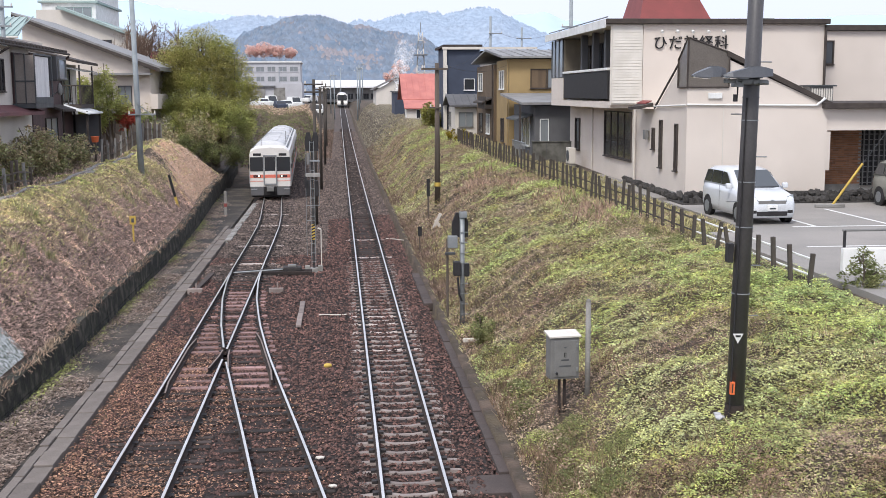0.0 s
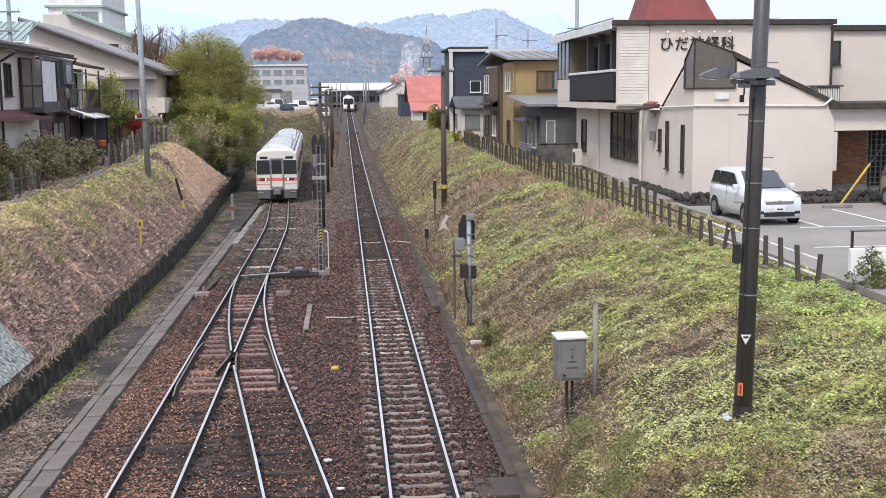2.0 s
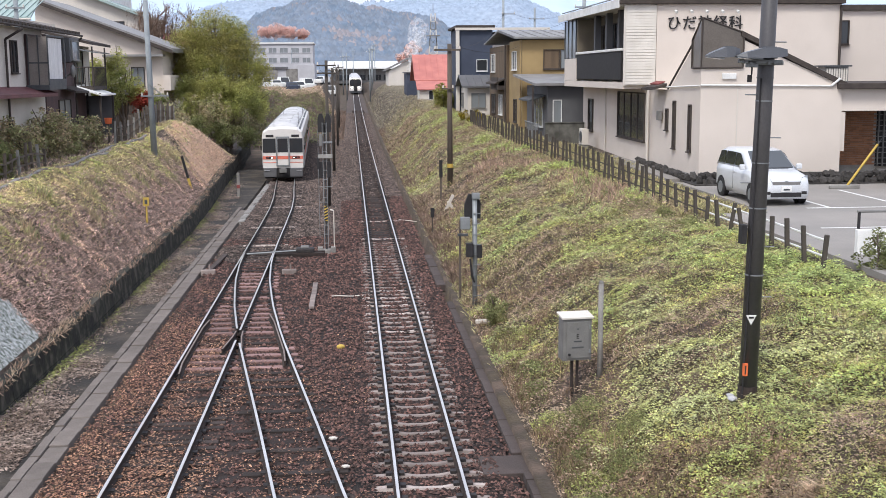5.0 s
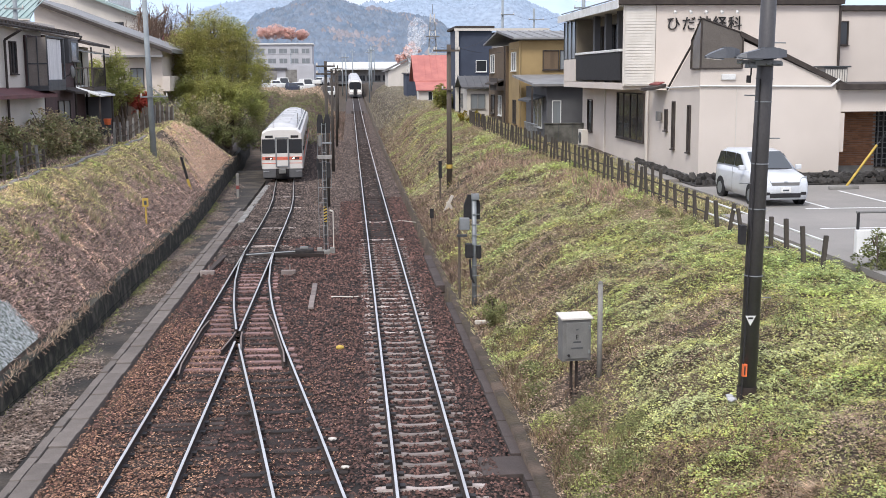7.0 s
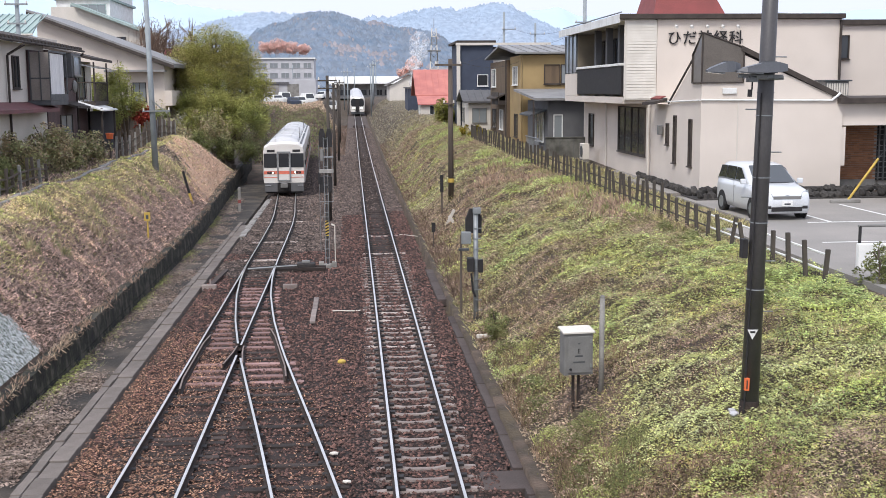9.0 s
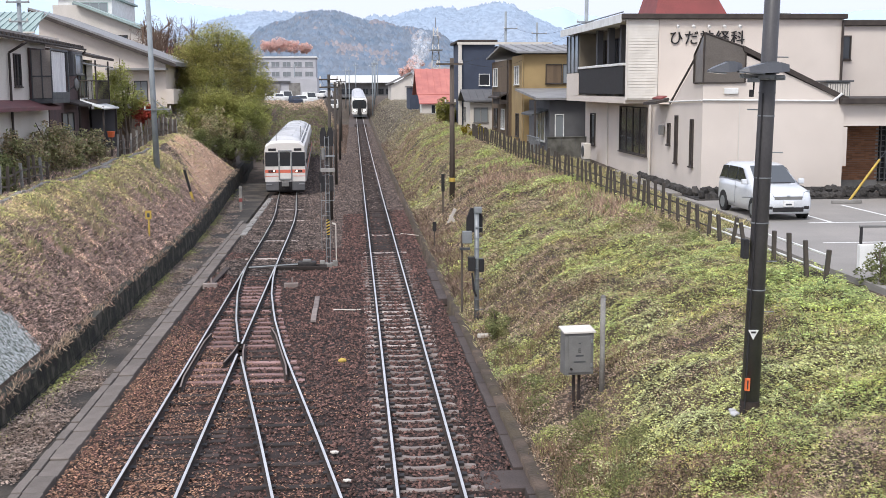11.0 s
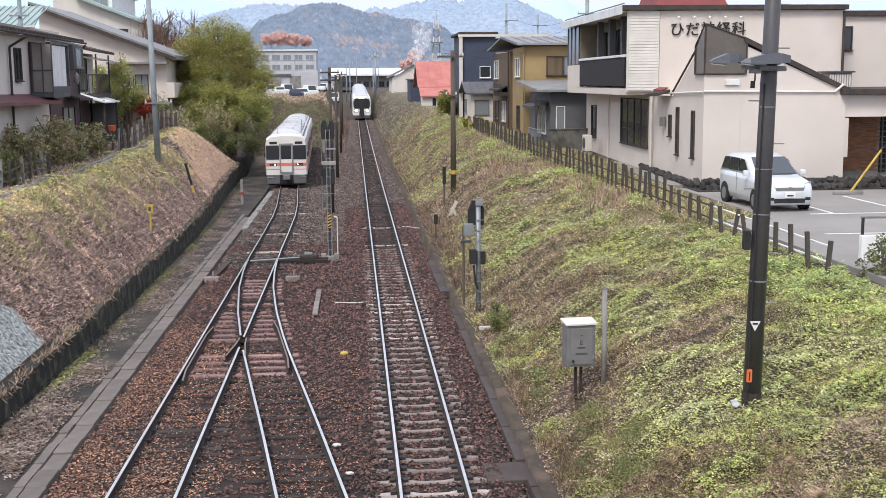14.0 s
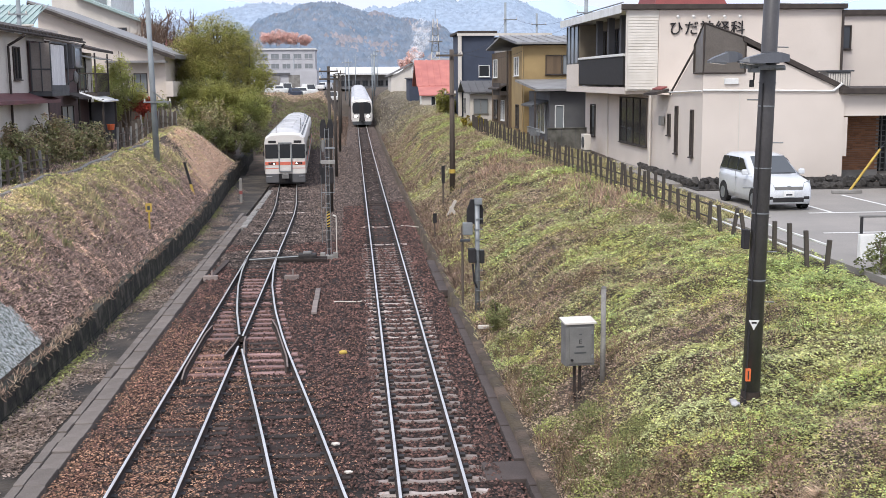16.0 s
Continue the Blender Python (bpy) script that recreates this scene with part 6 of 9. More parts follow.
# ---- poles ----
def big_pole():
    x, y = 6.22, 17.0
    z = float(land(x, y))
    t = thing("utility_pole", (x, y, z), "tall dark steel utility pole with two lamps", "utility pole")
    t.matrix_basis = pose(x, y, z, 0, 1.2, 0)
    H = 10.0
    pole = part("pole", Kit().rod((0, 0, -0.4), (0, 0, H), 0.146, 0.102, 28), POLE, t, "tapered dark brown pole", True)
    for h in (1.95, 3.0, 3.7, 4.65, 5.2, 5.0):
        r = 0.146 - 0.0044 * h
        part("band", Kit().rod((0, 0, h), (0, 0, h + 0.018), r + 0.007, seg=24), GALV if h != 5.0 else POLE, pole, "thin steel strap")
    for h, s in ((1.6, 1), (2.4, 1), (3.4, -1), (4.1, 1), (4.75, -1), (5.55, 1), (6.2, 1)):
        part("step_bolt", Kit().rod((0, 0, h), (s * 0.3, 0, h), 0.01, seg=6), GALV, pole)
    pl = part("warning_sign", Kit().slab([(-0.145, -0.145, 1.34), (0.025, -0.149, 1.34), (-0.06, -0.149, 1.18)], (0, -0.004, 0)), WHITE, pole, "white downward triangle")
    part("mark", Kit().box(-0.10, -0.02, -0.157, -0.152, 1.285, 1.315), BLACK, pl)
    tag = part("tag", Kit().box(-0.14, -0.07, -0.162, -0.1, 0.36, 0.56, 0.004), ORANGE, pole, "orange tag")
    part("mark", Kit().box(-0.12, -0.10, -0.166, -0.162, 0.39, 0.53), TRIM, tag)
    part("terminal_box", Kit().box(-0.26, -0.17, -0.08, 0.08, 2.45, 2.75, 0.01), BLACK, pole, "small black box")
    part("foot_collar", Kit().rod((0, 0, -0.3), (0, 0, 0.17), 0.156, 0.152, 24), RAILSIDE, pole, "rust-stained foot")
    # lamp heads on a short bracket
    br = part("bracket", Kit().box(-0.5, 0.18, -0.22, -0.15, 5.22, 5.28, 0.01).box(-0.36, -0.2, -0.22, -0.1, 5.16, 5.26, 0.01).box(-0.2, 0.2, -0.2, 0.2, 5.2, 5.26, 0.01), GALV, pole, "galvanised lamp bracket")
    for cx, cz, w, y0 in ((-0.98, 5.33, 0.5, -0.12), (-0.58, 5.33, 0.76, -0.30)):
        def slice_(u, half, lo, hi):
            return [(cx + w * u, y0 - half, cz + lo), (cx + w * u, y0 + half, cz + lo), (cx + w * u, y0 + half * 0.75, cz + hi), (cx + w * u, y0 - half * 0.75, cz + hi)]
        hd = part("lamp_head", Kit().sweep([slice_(0.0, 0.05, -0.012, 0.0), slice_(0.18, 0.13, -0.03, 0.05), slice_(0.55, 0.15, -0.03, 0.125), slice_(0.82, 0.15, -0.02, 0.13), slice_(1.0, 0.10, 0.0, 0.10)]), LAMPGREY, br, "grey wedge-shaped street lamp head")
        part("lens", Kit().slab([(cx + w * 0.02, y0 - 0.06, cz - 0.014), (cx + w * 0.5, y0 - 0.12, cz - 0.034), (cx + w * 0.5, y0 + 0.12, cz - 0.034), (cx + w * 0.02, y0 + 0.06, cz - 0.014)], (0, 0, -0.02)), PALEPANE, hd, "pale glass lens")
        part("hatch", Kit().box(cx + w * 0.56, cx + w * 0.78, y0 - 0.09, y0 + 0.09, cz + 0.122, cz + 0.14, 0.005), DARKGREY, hd, "dark hatch")
    for x in (-0.42, -0.32, -0.22, -0.05, 0.05):
        part("bolt", Kit().rod((x, -0.24, 5.23), (x, -0.2, 5.23), 0.02, seg=8), GALV, br)
    part("sensor", Kit().rod((-0.28, -0.18, 5.2), (-0.28, -0.18, 5.05), 0.012, seg=6).rod((-0.31, -0.18, 5.05), (-0.31, -0.18, 4.94), 0.035, seg=10), BLACK, br, "small hanging sensor")
    part("clamp", Kit().rod((0, 0, 5.3), (0, 0, 5.42), 0.165, seg=20), DARKGREY, pole)
    part("cable", Kit().rod((-0.13, -0.13, 0.0), (-0.1, -0.1, 5.0), 0.012, seg=6), BLACK, pole)
    return t


big_pole()


def plain_pole(x, y, top, r, material, label, arms=(), lean=0.0, z=None, bands=()):
    z = float(land(x, y)) if z is None else z
    t = thing("utility_pole", (x, y, z), label, "utility pole")
    t.matrix_basis = pose(x, y, z, 0, lean, 0)
    p = part("pole", Kit().rod((0, 0, -0.4), (0, 0, top - z), r, r * 0.72, 14), material, t, "", True)
    for h, a, b, th in arms:
        c = part("crossarm", Kit().box(a, b, -r - 0.08, -r, h - z, h - z + th), GALV if material is BLUEPOLE else material, t)
        for q in (a + 0.06, b - 0.06):
            part("insulator", Kit().rod((q, -r - 0.04, h - z + th), (q, -r - 0.04, h - z + th + 0.14), 0.045, 0.03, 8), CREAMSHADE, c)
    for h0, m in bands:
        part("band", Kit().rod((0, 0, h0), (0, 0, h0 + 0.2), r + 0.008, seg=14), m, p)
    return t


pl = plain_pole(-9.75, 57.2, 11.6, 0.155, BLUEPOLE, "pale grey concrete utility pole on the bank", [(5.75, -0.45, 0.9, 0.07)], -0.9)
part("brace", Kit().rod((0.75, -0.2, 5.75 - 2.9), (0.0, -0.2, 6.4 - 2.9), 0.025, seg=6), GALV, pl)
plain_pole(4.98, 57.0, 8.25, 0.15, WOODPOLE, "weathered wooden pole on the cutting slope", [(7.9, -0.8, 0.55, 0.1), (6.0, -0.4, 0.2, 0.08)], 0.0, None, [(0.9, YELLOW)])
plain_pole(-1.22, 60.0, 7.5, 0.11, DARKPOST, "dark wooden telegraph pole beside the track", [(7.2, -0.5, 0.5, 0.08), (6.8, -0.5, 0.5, 0.08)], z=-0.17)
plain_pole(-1.25, 82.0, 7.25, 0.11, DARKPOST, "dark wooden telegraph pole beside the track", [(7.0, -0.5, 0.5, 0.08)], z=-0.17)
plain_pole(-1.25, 108.0, 7.4, 0.11, DARKPOST, "dark wooden telegraph pole beside the track", [(7.1, -0.6, 0.6, 0.08)], z=-0.17)
plain_pole(-1.4, 140.0, 8.0, 0.11, DARKPOST, "dark wooden telegraph pole beside the track", [(7.6, -0.6, 0.6, 0.08)], z=-0.1)
plain_pole(-17.5, 62.5, 13.5, 0.14, BLUEPOLE, "pale concrete pole with insulators behind the house", [(10.3, -0.5, 0.5, 0.09), (11.3, -0.6, 0.6, 0.09)], z=3.0)
plain_pole(15.9, 118, 14.6, 0.16, BLUEPOLE, "grey utility pole behind houses", [(12.8, -0.2, 1.2, 0.1), (11.0, -0.7, 0.3, 0.1)], z=3.4)
plain_pole(19.5, 120, 13.6, 0.14, BLUEPOLE, "grey utility pole behind houses", [(12.4, -0.6, 1.0, 0.08)], z=3.4)
plain_pole(16.2, 78.5, 13.9, 0.17, BLUEPOLE, "grey utility pole with transformers behind the clinic", [(11.2, -0.7, 0.7, 0.1), (10.7, -0.8, 0.8, 0.1)], z=3.1)
for x, y, top in ((3.6, 205, 11.5), (4.4, 230, 12.5), (-0.6, 225, 11), (5.2, 260, 13), (-1.5, 260, 11.5), (6.6, 300, 15), (1.0, 320, 14.0), (-12.0, 240, 12)):
    plain_pole(x, y, top, 0.13, BLUEPOLE, "thin grey pole near the far station", [(top - 0.8, -0.6, 0.6, 0.1)])


def wire(points, r=0.008, label="thin black overhead wire between poles"):
    cu = bpy.data.curves.new("overhead_wire", "CURVE")
    cu.dimensions, cu.bevel_depth, cu.bevel_resolution = "3D", r, 1
    sp = cu.splines.new("POLY")
    pts = []
    for a, b in zip(points, points[1:]):
        sag = 0.018 * (Vector(b) - Vector(a)).length
        for i in range(9):
            u = i / 8
            p = Vector(a).lerp(Vector(b), u)
            p.z -= sag * 4 * u * (1 - u)
            pts.append(p)
    sp.points.add(len(pts) - 1)
    for s, p in zip(sp.points, pts):
        s.co = (*p, 1)
    cu.materials.append(BLACK)
    tagged(new("overhead_wire", cu), label, "wire")


for dx in (-0.45, 0.45):
    wire([(-1.22 + dx, 59.86, 7.42), (-1.25 + dx, 81.86, 7.2), (-1.25 + dx, 107.86, 7.35), (-1.4 + dx, 139.86, 7.85)])
wire([(5.4, 56.8, 8.1), (11.35, 76.0, 8.6)])
wire([(4.6, 56.8, 8.1), (16.0, 117.9, 12.9)])
wire([(16.2, 78.4, 11.3), (16.9, 117.9, 12.9)])
wire([(16.2, 78.4, 10.9), (15.7, 117.9, 11.1)])


# ---- signals and lineside gear ----
def signal_mast():
    t = thing("signal_mast", (-1.03, 44.3, -0.17), "lattice signal mast with two dark signal heads", "railway signal")
    h = 5.1
    for s in (-1, 1):
        part("stile", Kit().box(s * 0.13 - 0.02, s * 0.13 + 0.02, -0.03, 0.03, 0.1, h), GALV, t)
    for i in range(14):
        z = 0.35 + i * 0.36
        part("rung", Kit().box(-0.13, 0.13, -0.02, 0.02, z, z + 0.03), GALV, t)
    for s in (-1, 1):
        part("base_block", Kit().box(s * 0.42 - 0.16, s * 0.42 + 0.16, -0.14, 0.14, 0.0, 0.22, 0.02), CONCRETE, t, "pale concrete block")
    part("base_block", Kit().box(-0.25, 0.25, -0.25, 0.25, -0.1, 0.12, 0.02), CONCRETE, t)
    part("pole", Kit().rod((0, 0.1, 0), (0, 0.1, h), 0.055, seg=12), DARKGREY, t)
    part("platform", Kit().box(-0.42, 0.5, -0.12, 0.12, 3.72, 3.86, 0.01), CONCRETE, t, "pale cross beam")
    part("platform", Kit().box(-0.3, 0.5, -0.08, 0.08, 4.3, 4.36, 0.01), GALV, t)
    for cx, cz in ((-0.22, 4.72), (0.24, 4.72)):
        hd = part("signal_head", Kit().sweep([[(cx - 0.2, y, cz), (cx + 0.2, y, cz), (cx + 0.2, y, cz + 0.5), (cx + 0.1, y, cz + 0.72), (cx - 0.1, y, cz + 0.72), (cx - 0.2, y, cz + 0.5)] for y in (-0.02, 0.16)]), BLACK, t, "black signal backboard")
        part("hood", Kit().rod((cx, 0.16, cz + 0.35), (cx, 0.42, cz + 0.35), 0.1, seg=12), BLACK, hd)
    for cx, cz, w in ((-0.28, 2.95, 0.2), (0.26, 2.95, 0.2)):
        part("signal_head", Kit().box(cx - w / 2 - 0.03, cx + w / 2 + 0.03, -0.05, 0.2, cz, cz + 0.62, 0.02), BLACK, t, "black lower signal case")
    part("relay_case", Kit().box(-0.5, -0.35, -0.1, 0.1, 3.3, 3.75, 0.01), BLACK, t)
    part("relay_case", Kit().box(-0.34, -0.16, -0.12, 0.05, 4.2, 4.65, 0.01), GREY, t)
    part("cage", Kit().rod((-0.42, -0.05, 0.6), (-0.42, -0.05, 4.8), 0.018, seg=6).rod((0.44, -0.05, 2.6), (0.44, -0.05, 4.8), 0.018, seg=6).rod((-0.42, -0.05, 2.0), (0.1, -0.05, 2.0), 0.015, seg=6).rod((-0.42, -0.05, 2.6), (0.44, -0.05, 2.6), 0.015, seg=6), GALV, t)
    sb = part("striped_board", Kit().box(-0.11, 0.11, -0.05, -0.035, 1.25, 1.85), YELLOW, t, "yellow and black striped board")
    for i in range(5):
        part("stripe", Kit().slab([(-0.11, -0.055, 1.26 + i * 0.12), (0.11, -0.055, 1.32 + i * 0.12), (0.11, -0.055, 1.38 + i * 0.12), (-0.11, -0.055, 1.32 + i * 0.12)], (0, 0.004, 0)), BLACK, sb)
    part("conduit", Kit().rod((0.5, 0, 0.0), (0.5, 0, 1.65), 0.035, seg=8).rod((0.5, 0, 1.65), (0.28, 0, 1.7), 0.035, seg=8), CREAMSHADE, t, "pale conduit")
    t.scale = (0.6, 1, 1)


signal_mast()


def bank_signal():
    x, y = 3.52, 32.2
    z = float(land(x, y))
    t = thing("signal_post", (x, y, z), "grey lineside signal post with dark head seen from behind", "railway signal")
    part("pole", Kit().rod((0, 0, -0.3), (0, 0, 3.3), 0.075, 0.07, 14), GALV, t, "", True)
    for i in range(9):
        part("rung", Kit().box(-0.06, 0.16, -0.1, -0.07, 0.3 + i * 0.3, 0.32 + i * 0.3), GALV, t)
    hd = part("signal_head", Kit().sweep([[(-0.28, y_, 2.55), (0.18, y_, 2.55), (0.18, y_, 3.0), (0.08, y_, 3.25), (-0.16, y_, 3.25), (-0.28, y_, 2.95)] for y_ in (0.08, 0.26)]), BLACK, t, "black signal backboard")
    part("bracket", Kit().box(-0.08, 0.14, -0.1, 0.1, 3.12, 3.3, 0.02), GALV, hd)
    part("case", Kit().box(-0.42, -0.14, -0.1, 0.12, 2.25, 2.6, 0.02), GALV, t, "pale equipment case")
    part("case", Kit().box(-0.26, -0.06, -0.18, 0.1, 1.45, 1.85, 0.02), BLACK, t, "black equipment case")
    part("case", Kit().box(0.06, 0.2, -0.14, 0.1, 1.42, 1.8, 0.02), BLACK, t, "black equipment case")
    part("case", Kit().box(-0.5, -0.2, -0.05, 0.05, 2.05, 2.12, 0.01), DARKGREY, t)
    part("cable_loop", Kit().rod((-0.1, -0.1, 0.9), (-0.14, -0.1, 1.4), 0.03, seg=6).rod((-0.1, -0.1, 0.9), (-0.02, -0.1, 0.7), 0.03, seg=6), BLACK, t)
    part("side_post", Kit().rod((-0.42, 0.1, 0.2), (-0.42, 0.1, 2.5), 0.035, seg=8), WOODPOLE, t, "thin brown post")


bank_signal()


def relay_box():
    x, y = 4.3, 21.3
    z = float(land(x, y))
    t = thing("relay_cabinet", (x, y, z), "grey metal relay cabinet on legs with a lettered door", "relay cabinet", "", 6)
    b0, b1 = 1.22 - z, 2.05 - z
    body = part("body", Kit().box(-0.29, 0.29, -0.14, 0.18, b0, b1, 0.012), GREY, t, "grey painted case")
    part("lid", Kit().slab([(-0.32, -0.18, b1), (0.32, -0.18, b1), (0.32, 0.22, b1 + 0.05), (-0.32, 0.22, b1 + 0.05)], (0, 0, 0.03)), CREAMSHADE, body, "pale sloping lid")
    door = part("door", Kit().box(-0.22, 0.24, -0.165, -0.141, b0 + 0.05, b1 - 0.06, 0.008), GREY, body, "grey door")
    part("handle", Kit().rod((-0.17, -0.2, b0 + 0.13), (-0.17, -0.16, b0 + 0.13), 0.025, seg=10), BLACK, door)
    for z0 in (b0 + 0.15, b1 - 0.2):
        part("hinge", Kit().box(0.225, 0.255, -0.185, -0.14, z0, z0 + 0.07), GALV, door)
    cu = bpy.data.curves.new("letter", "FONT")
    cu.body, cu.size, cu.extrude, cu.align_x = "E", 0.13, 0.002, "CENTER"
    cu.materials.append(BLACK)
    ob = new("letter", cu)
    ob.parent = door
    ob.matrix_basis = pose(0.0, -0.168, b0 + 0.44, 90, 0, 0)
    for w, h, zz in ((0.05, 0.022, 0.62), (0.16, 0.03, 0.37), (0.24, 0.03, 0.25)):
        part("text_bar", Kit().box(-w / 2, w / 2, -0.169, -0.166, b0 + zz, b0 + zz + h), DARKGREY, door)
    for s in (-0.08, 0.03):
        part("leg", Kit().box(s, s + 0.045, 0.0, 0.05, -0.3, b0), RAILSIDE, t, "rusty leg")
    p = thing("marker_post", (4.8, 21.3, float(land(4.8, 21.3))), "grey weathered concrete post on the slope", "post")
    zz = p.location.z
    part("shaft", Kit().rod((0, 0, -0.2), (0, 0, 2.72 - zz), 0.055, 0.05, 12), CONCRETE, p, "", True)
    part("cap", Kit().ball((0, 0, 2.72 - zz), 0.052, 2), CONCRETE, p)


relay_box()


def lineside():
    t = thing("point_machine", (-2.0, 43.6, -0.17), "greasy grey point machine with rods on a long timber", "point machine")
    part("timber", Kit().box(-1.0, 0.9, -0.28, -0.05, 0.0, 0.14, 0.02), TIMBER, t)
    part("timber", Kit().box(-1.0, 0.9, 0.12, 0.34, 0.0, 0.14, 0.02), TIMBER, t)
    part("case", Kit().box(-0.2, 0.5, -0.2, 0.3, 0.12, 0.3, 0.05), RAILDARK, t, "greasy dark machine case")
    part("cover", Kit().box(-0.02, 0.3, -0.12, 0.2, 0.28, 0.38, 0.04), GREY, t, "grey machine cover")
    part("rod", Kit().rod((-2.1, 0.0, 0.1), (-0.2, 0.0, 0.2), 0.03, seg=8), GALV, t)
    part("rod", Kit().rod((-2.1, 0.2, 0.1), (-0.2, 0.2, 0.2), 0.025, seg=8), BLACK, t)
    for x, y, w, d, h in ((-2.26, 39.6, 0.5, 0.22, 0.05), (-5.12, 39.9, 0.5, 0.22, 0.04)):
        b = thing("concrete_block", (x, y, -0.17), "small pale concrete block in the ballast", "concrete block")
        part("block", Kit().box(-w / 2, w / 2, -d / 2, d / 2, -0.05, h + 0.1, 0.02), SLEEPER, b)
        part("stub", Kit().rod((0.05, 0, h + 0.1), (0.05, 0.0, h + 0.3), 0.03, seg=8), SLEEPER, b)
    b = thing("plank", (-1.27, 33.3, -0.15), "pale weathered plank lying along the ballast", "plank")
    part("board", Kit().box(-0.08, 0.08, 0, 1.9, 0.0, 0.08, 0.015), SLEEPER, b)
    part("board", Kit().box(-0.07, 0.09, 1.93, 4.0, -0.01, 0.07, 0.015), SLEEPER, b)
    b = thing("plank", (-5.1, 40.1, -0.13), "brown weathered plank lying beside the trough", "plank", "", -3.0)
    part("board", Kit().box(-0.09, 0.09, 0, 3.6, 0.0, 0.07, 0.015), LID, b)
    b = thing("marker_block", (-0.36, 28.3, -0.16), "small yellow painted marker stone", "marker")
    part("stone", Kit().ball((0, 0, 0.04), 0.11, 2, (1, 0.8, 0.6)), YELLOW, b)
    for x, y, w in ((-0.45, 20.9, 0.10), (-0.2, 19.3, 0.09)):
        b = thing("paper_scrap", (x, y, -0.13), "pale flat stone lying in ballast", "stone")
        part("stone", Kit().ball((0, 0, 0.02), w, 1, (1, 0.7, 0.35)), CREAMSHADE, b)
    y = 44.6
    z = float(land(-8.0, y))
    b = thing("marker_post", (-8.0, y, z), "yellow lineside marker with a small plate", "marker post")
    part("shaft", Kit().box(-0.03, 0.03, -0.03, 0.03, -0.2, 0.95), YELLOW, b)
    pt = part("plate", Kit().box(-0.12, 0.12, -0.06, -0.03, 0.68, 1.02, 0.01), YELLOW, b)
    part("mark", Kit().box(-0.05, 0.05, -0.065, -0.06, 0.76, 0.92), DARKGREY, pt)
    z = float(land(-8.2, 58))
    b = thing("marker_post", (-8.15, 58, z), "leaning black and yellow marker post", "marker post")
    b.matrix_basis = pose(-8.15, 58, z, 0, -14, 0)
    part("shaft", Kit().box(-0.06, 0.06, -0.05, 0.05, 0.45, 1.6, 0.01), BLACK, b)
    part("foot", Kit().box(-0.06, 0.06, -0.05, 0.05, -0.2, 0.448), YELLOW, b)
    z = float(land(4.7, 55))
    b = thing("marker_post", (4.35, 55, z), "black and yellow marker post on the slope", "marker post")
    part("shaft", Kit().box(-0.08, 0.08, -0.05, 0.05, 0.9, 1.75, 0.01), BLACK, b)
    part("foot", Kit().box(-0.04, 0.04, -0.04, 0.04, -0.2, 0.9), WOODPOLE, b)
    z = float(land(3.5, 46))
    b = thing("marker_post", (3.35, 47, z), "small dark sign on a thin post", "marker post")
    part("shaft", Kit().rod((0, 0, -0.2), (0, 0, 1.1), 0.025, seg=8), WOODPOLE, b)
    part("plate", Kit().box(-0.08, 0.08, -0.05, -0.02, 0.75, 1.15), BLACK, b)
    b = thing("marker_post", (-6.55, 66, -0.3), "white and red banded lineside post", "marker post")
    part("shaft", Kit().box(-0.08, 0.08, -0.08, 0.08, -0.1, 1.5, 0.02), CONCRETE, b)
    part("band", Kit().box(-0.09, 0.09, -0.09, 0.09, 0.6, 0.8), DARKRED, b)
    # pale debris by the wooden pole
    for i, (x, y, h, a) in enumerate(((4.35, 52, 0.9, 25), (4.6, 51.2, 0.5, -35), (4.2, 50.5, 0.35, 60))):
        b = thing("concrete_slab", (x, y, float(land(x, y))), "broken pale concrete slab on the slope", "slab")
        ob = part("slab", Kit().box(-0.07, 0.07, -0.05, 0.05, -0.15, h * 0.85, 0.02), CREAMSHADE if i < 2 else BLACK, b)
        b.matrix_basis = pose(x, y, float(land(x, y)), 10, a, 0)
    b = thing("pipe", (3.35, 29.6, float(land(3.5, 29.6)) + 0.05), "pale concrete kerb stick lying in weeds", "pipe")
    part("stick", Kit().box(-0.1, 0.75, -0.06, 0.06, 0.0, 0.1, 0.02), CREAMSHADE, b)


lineside()


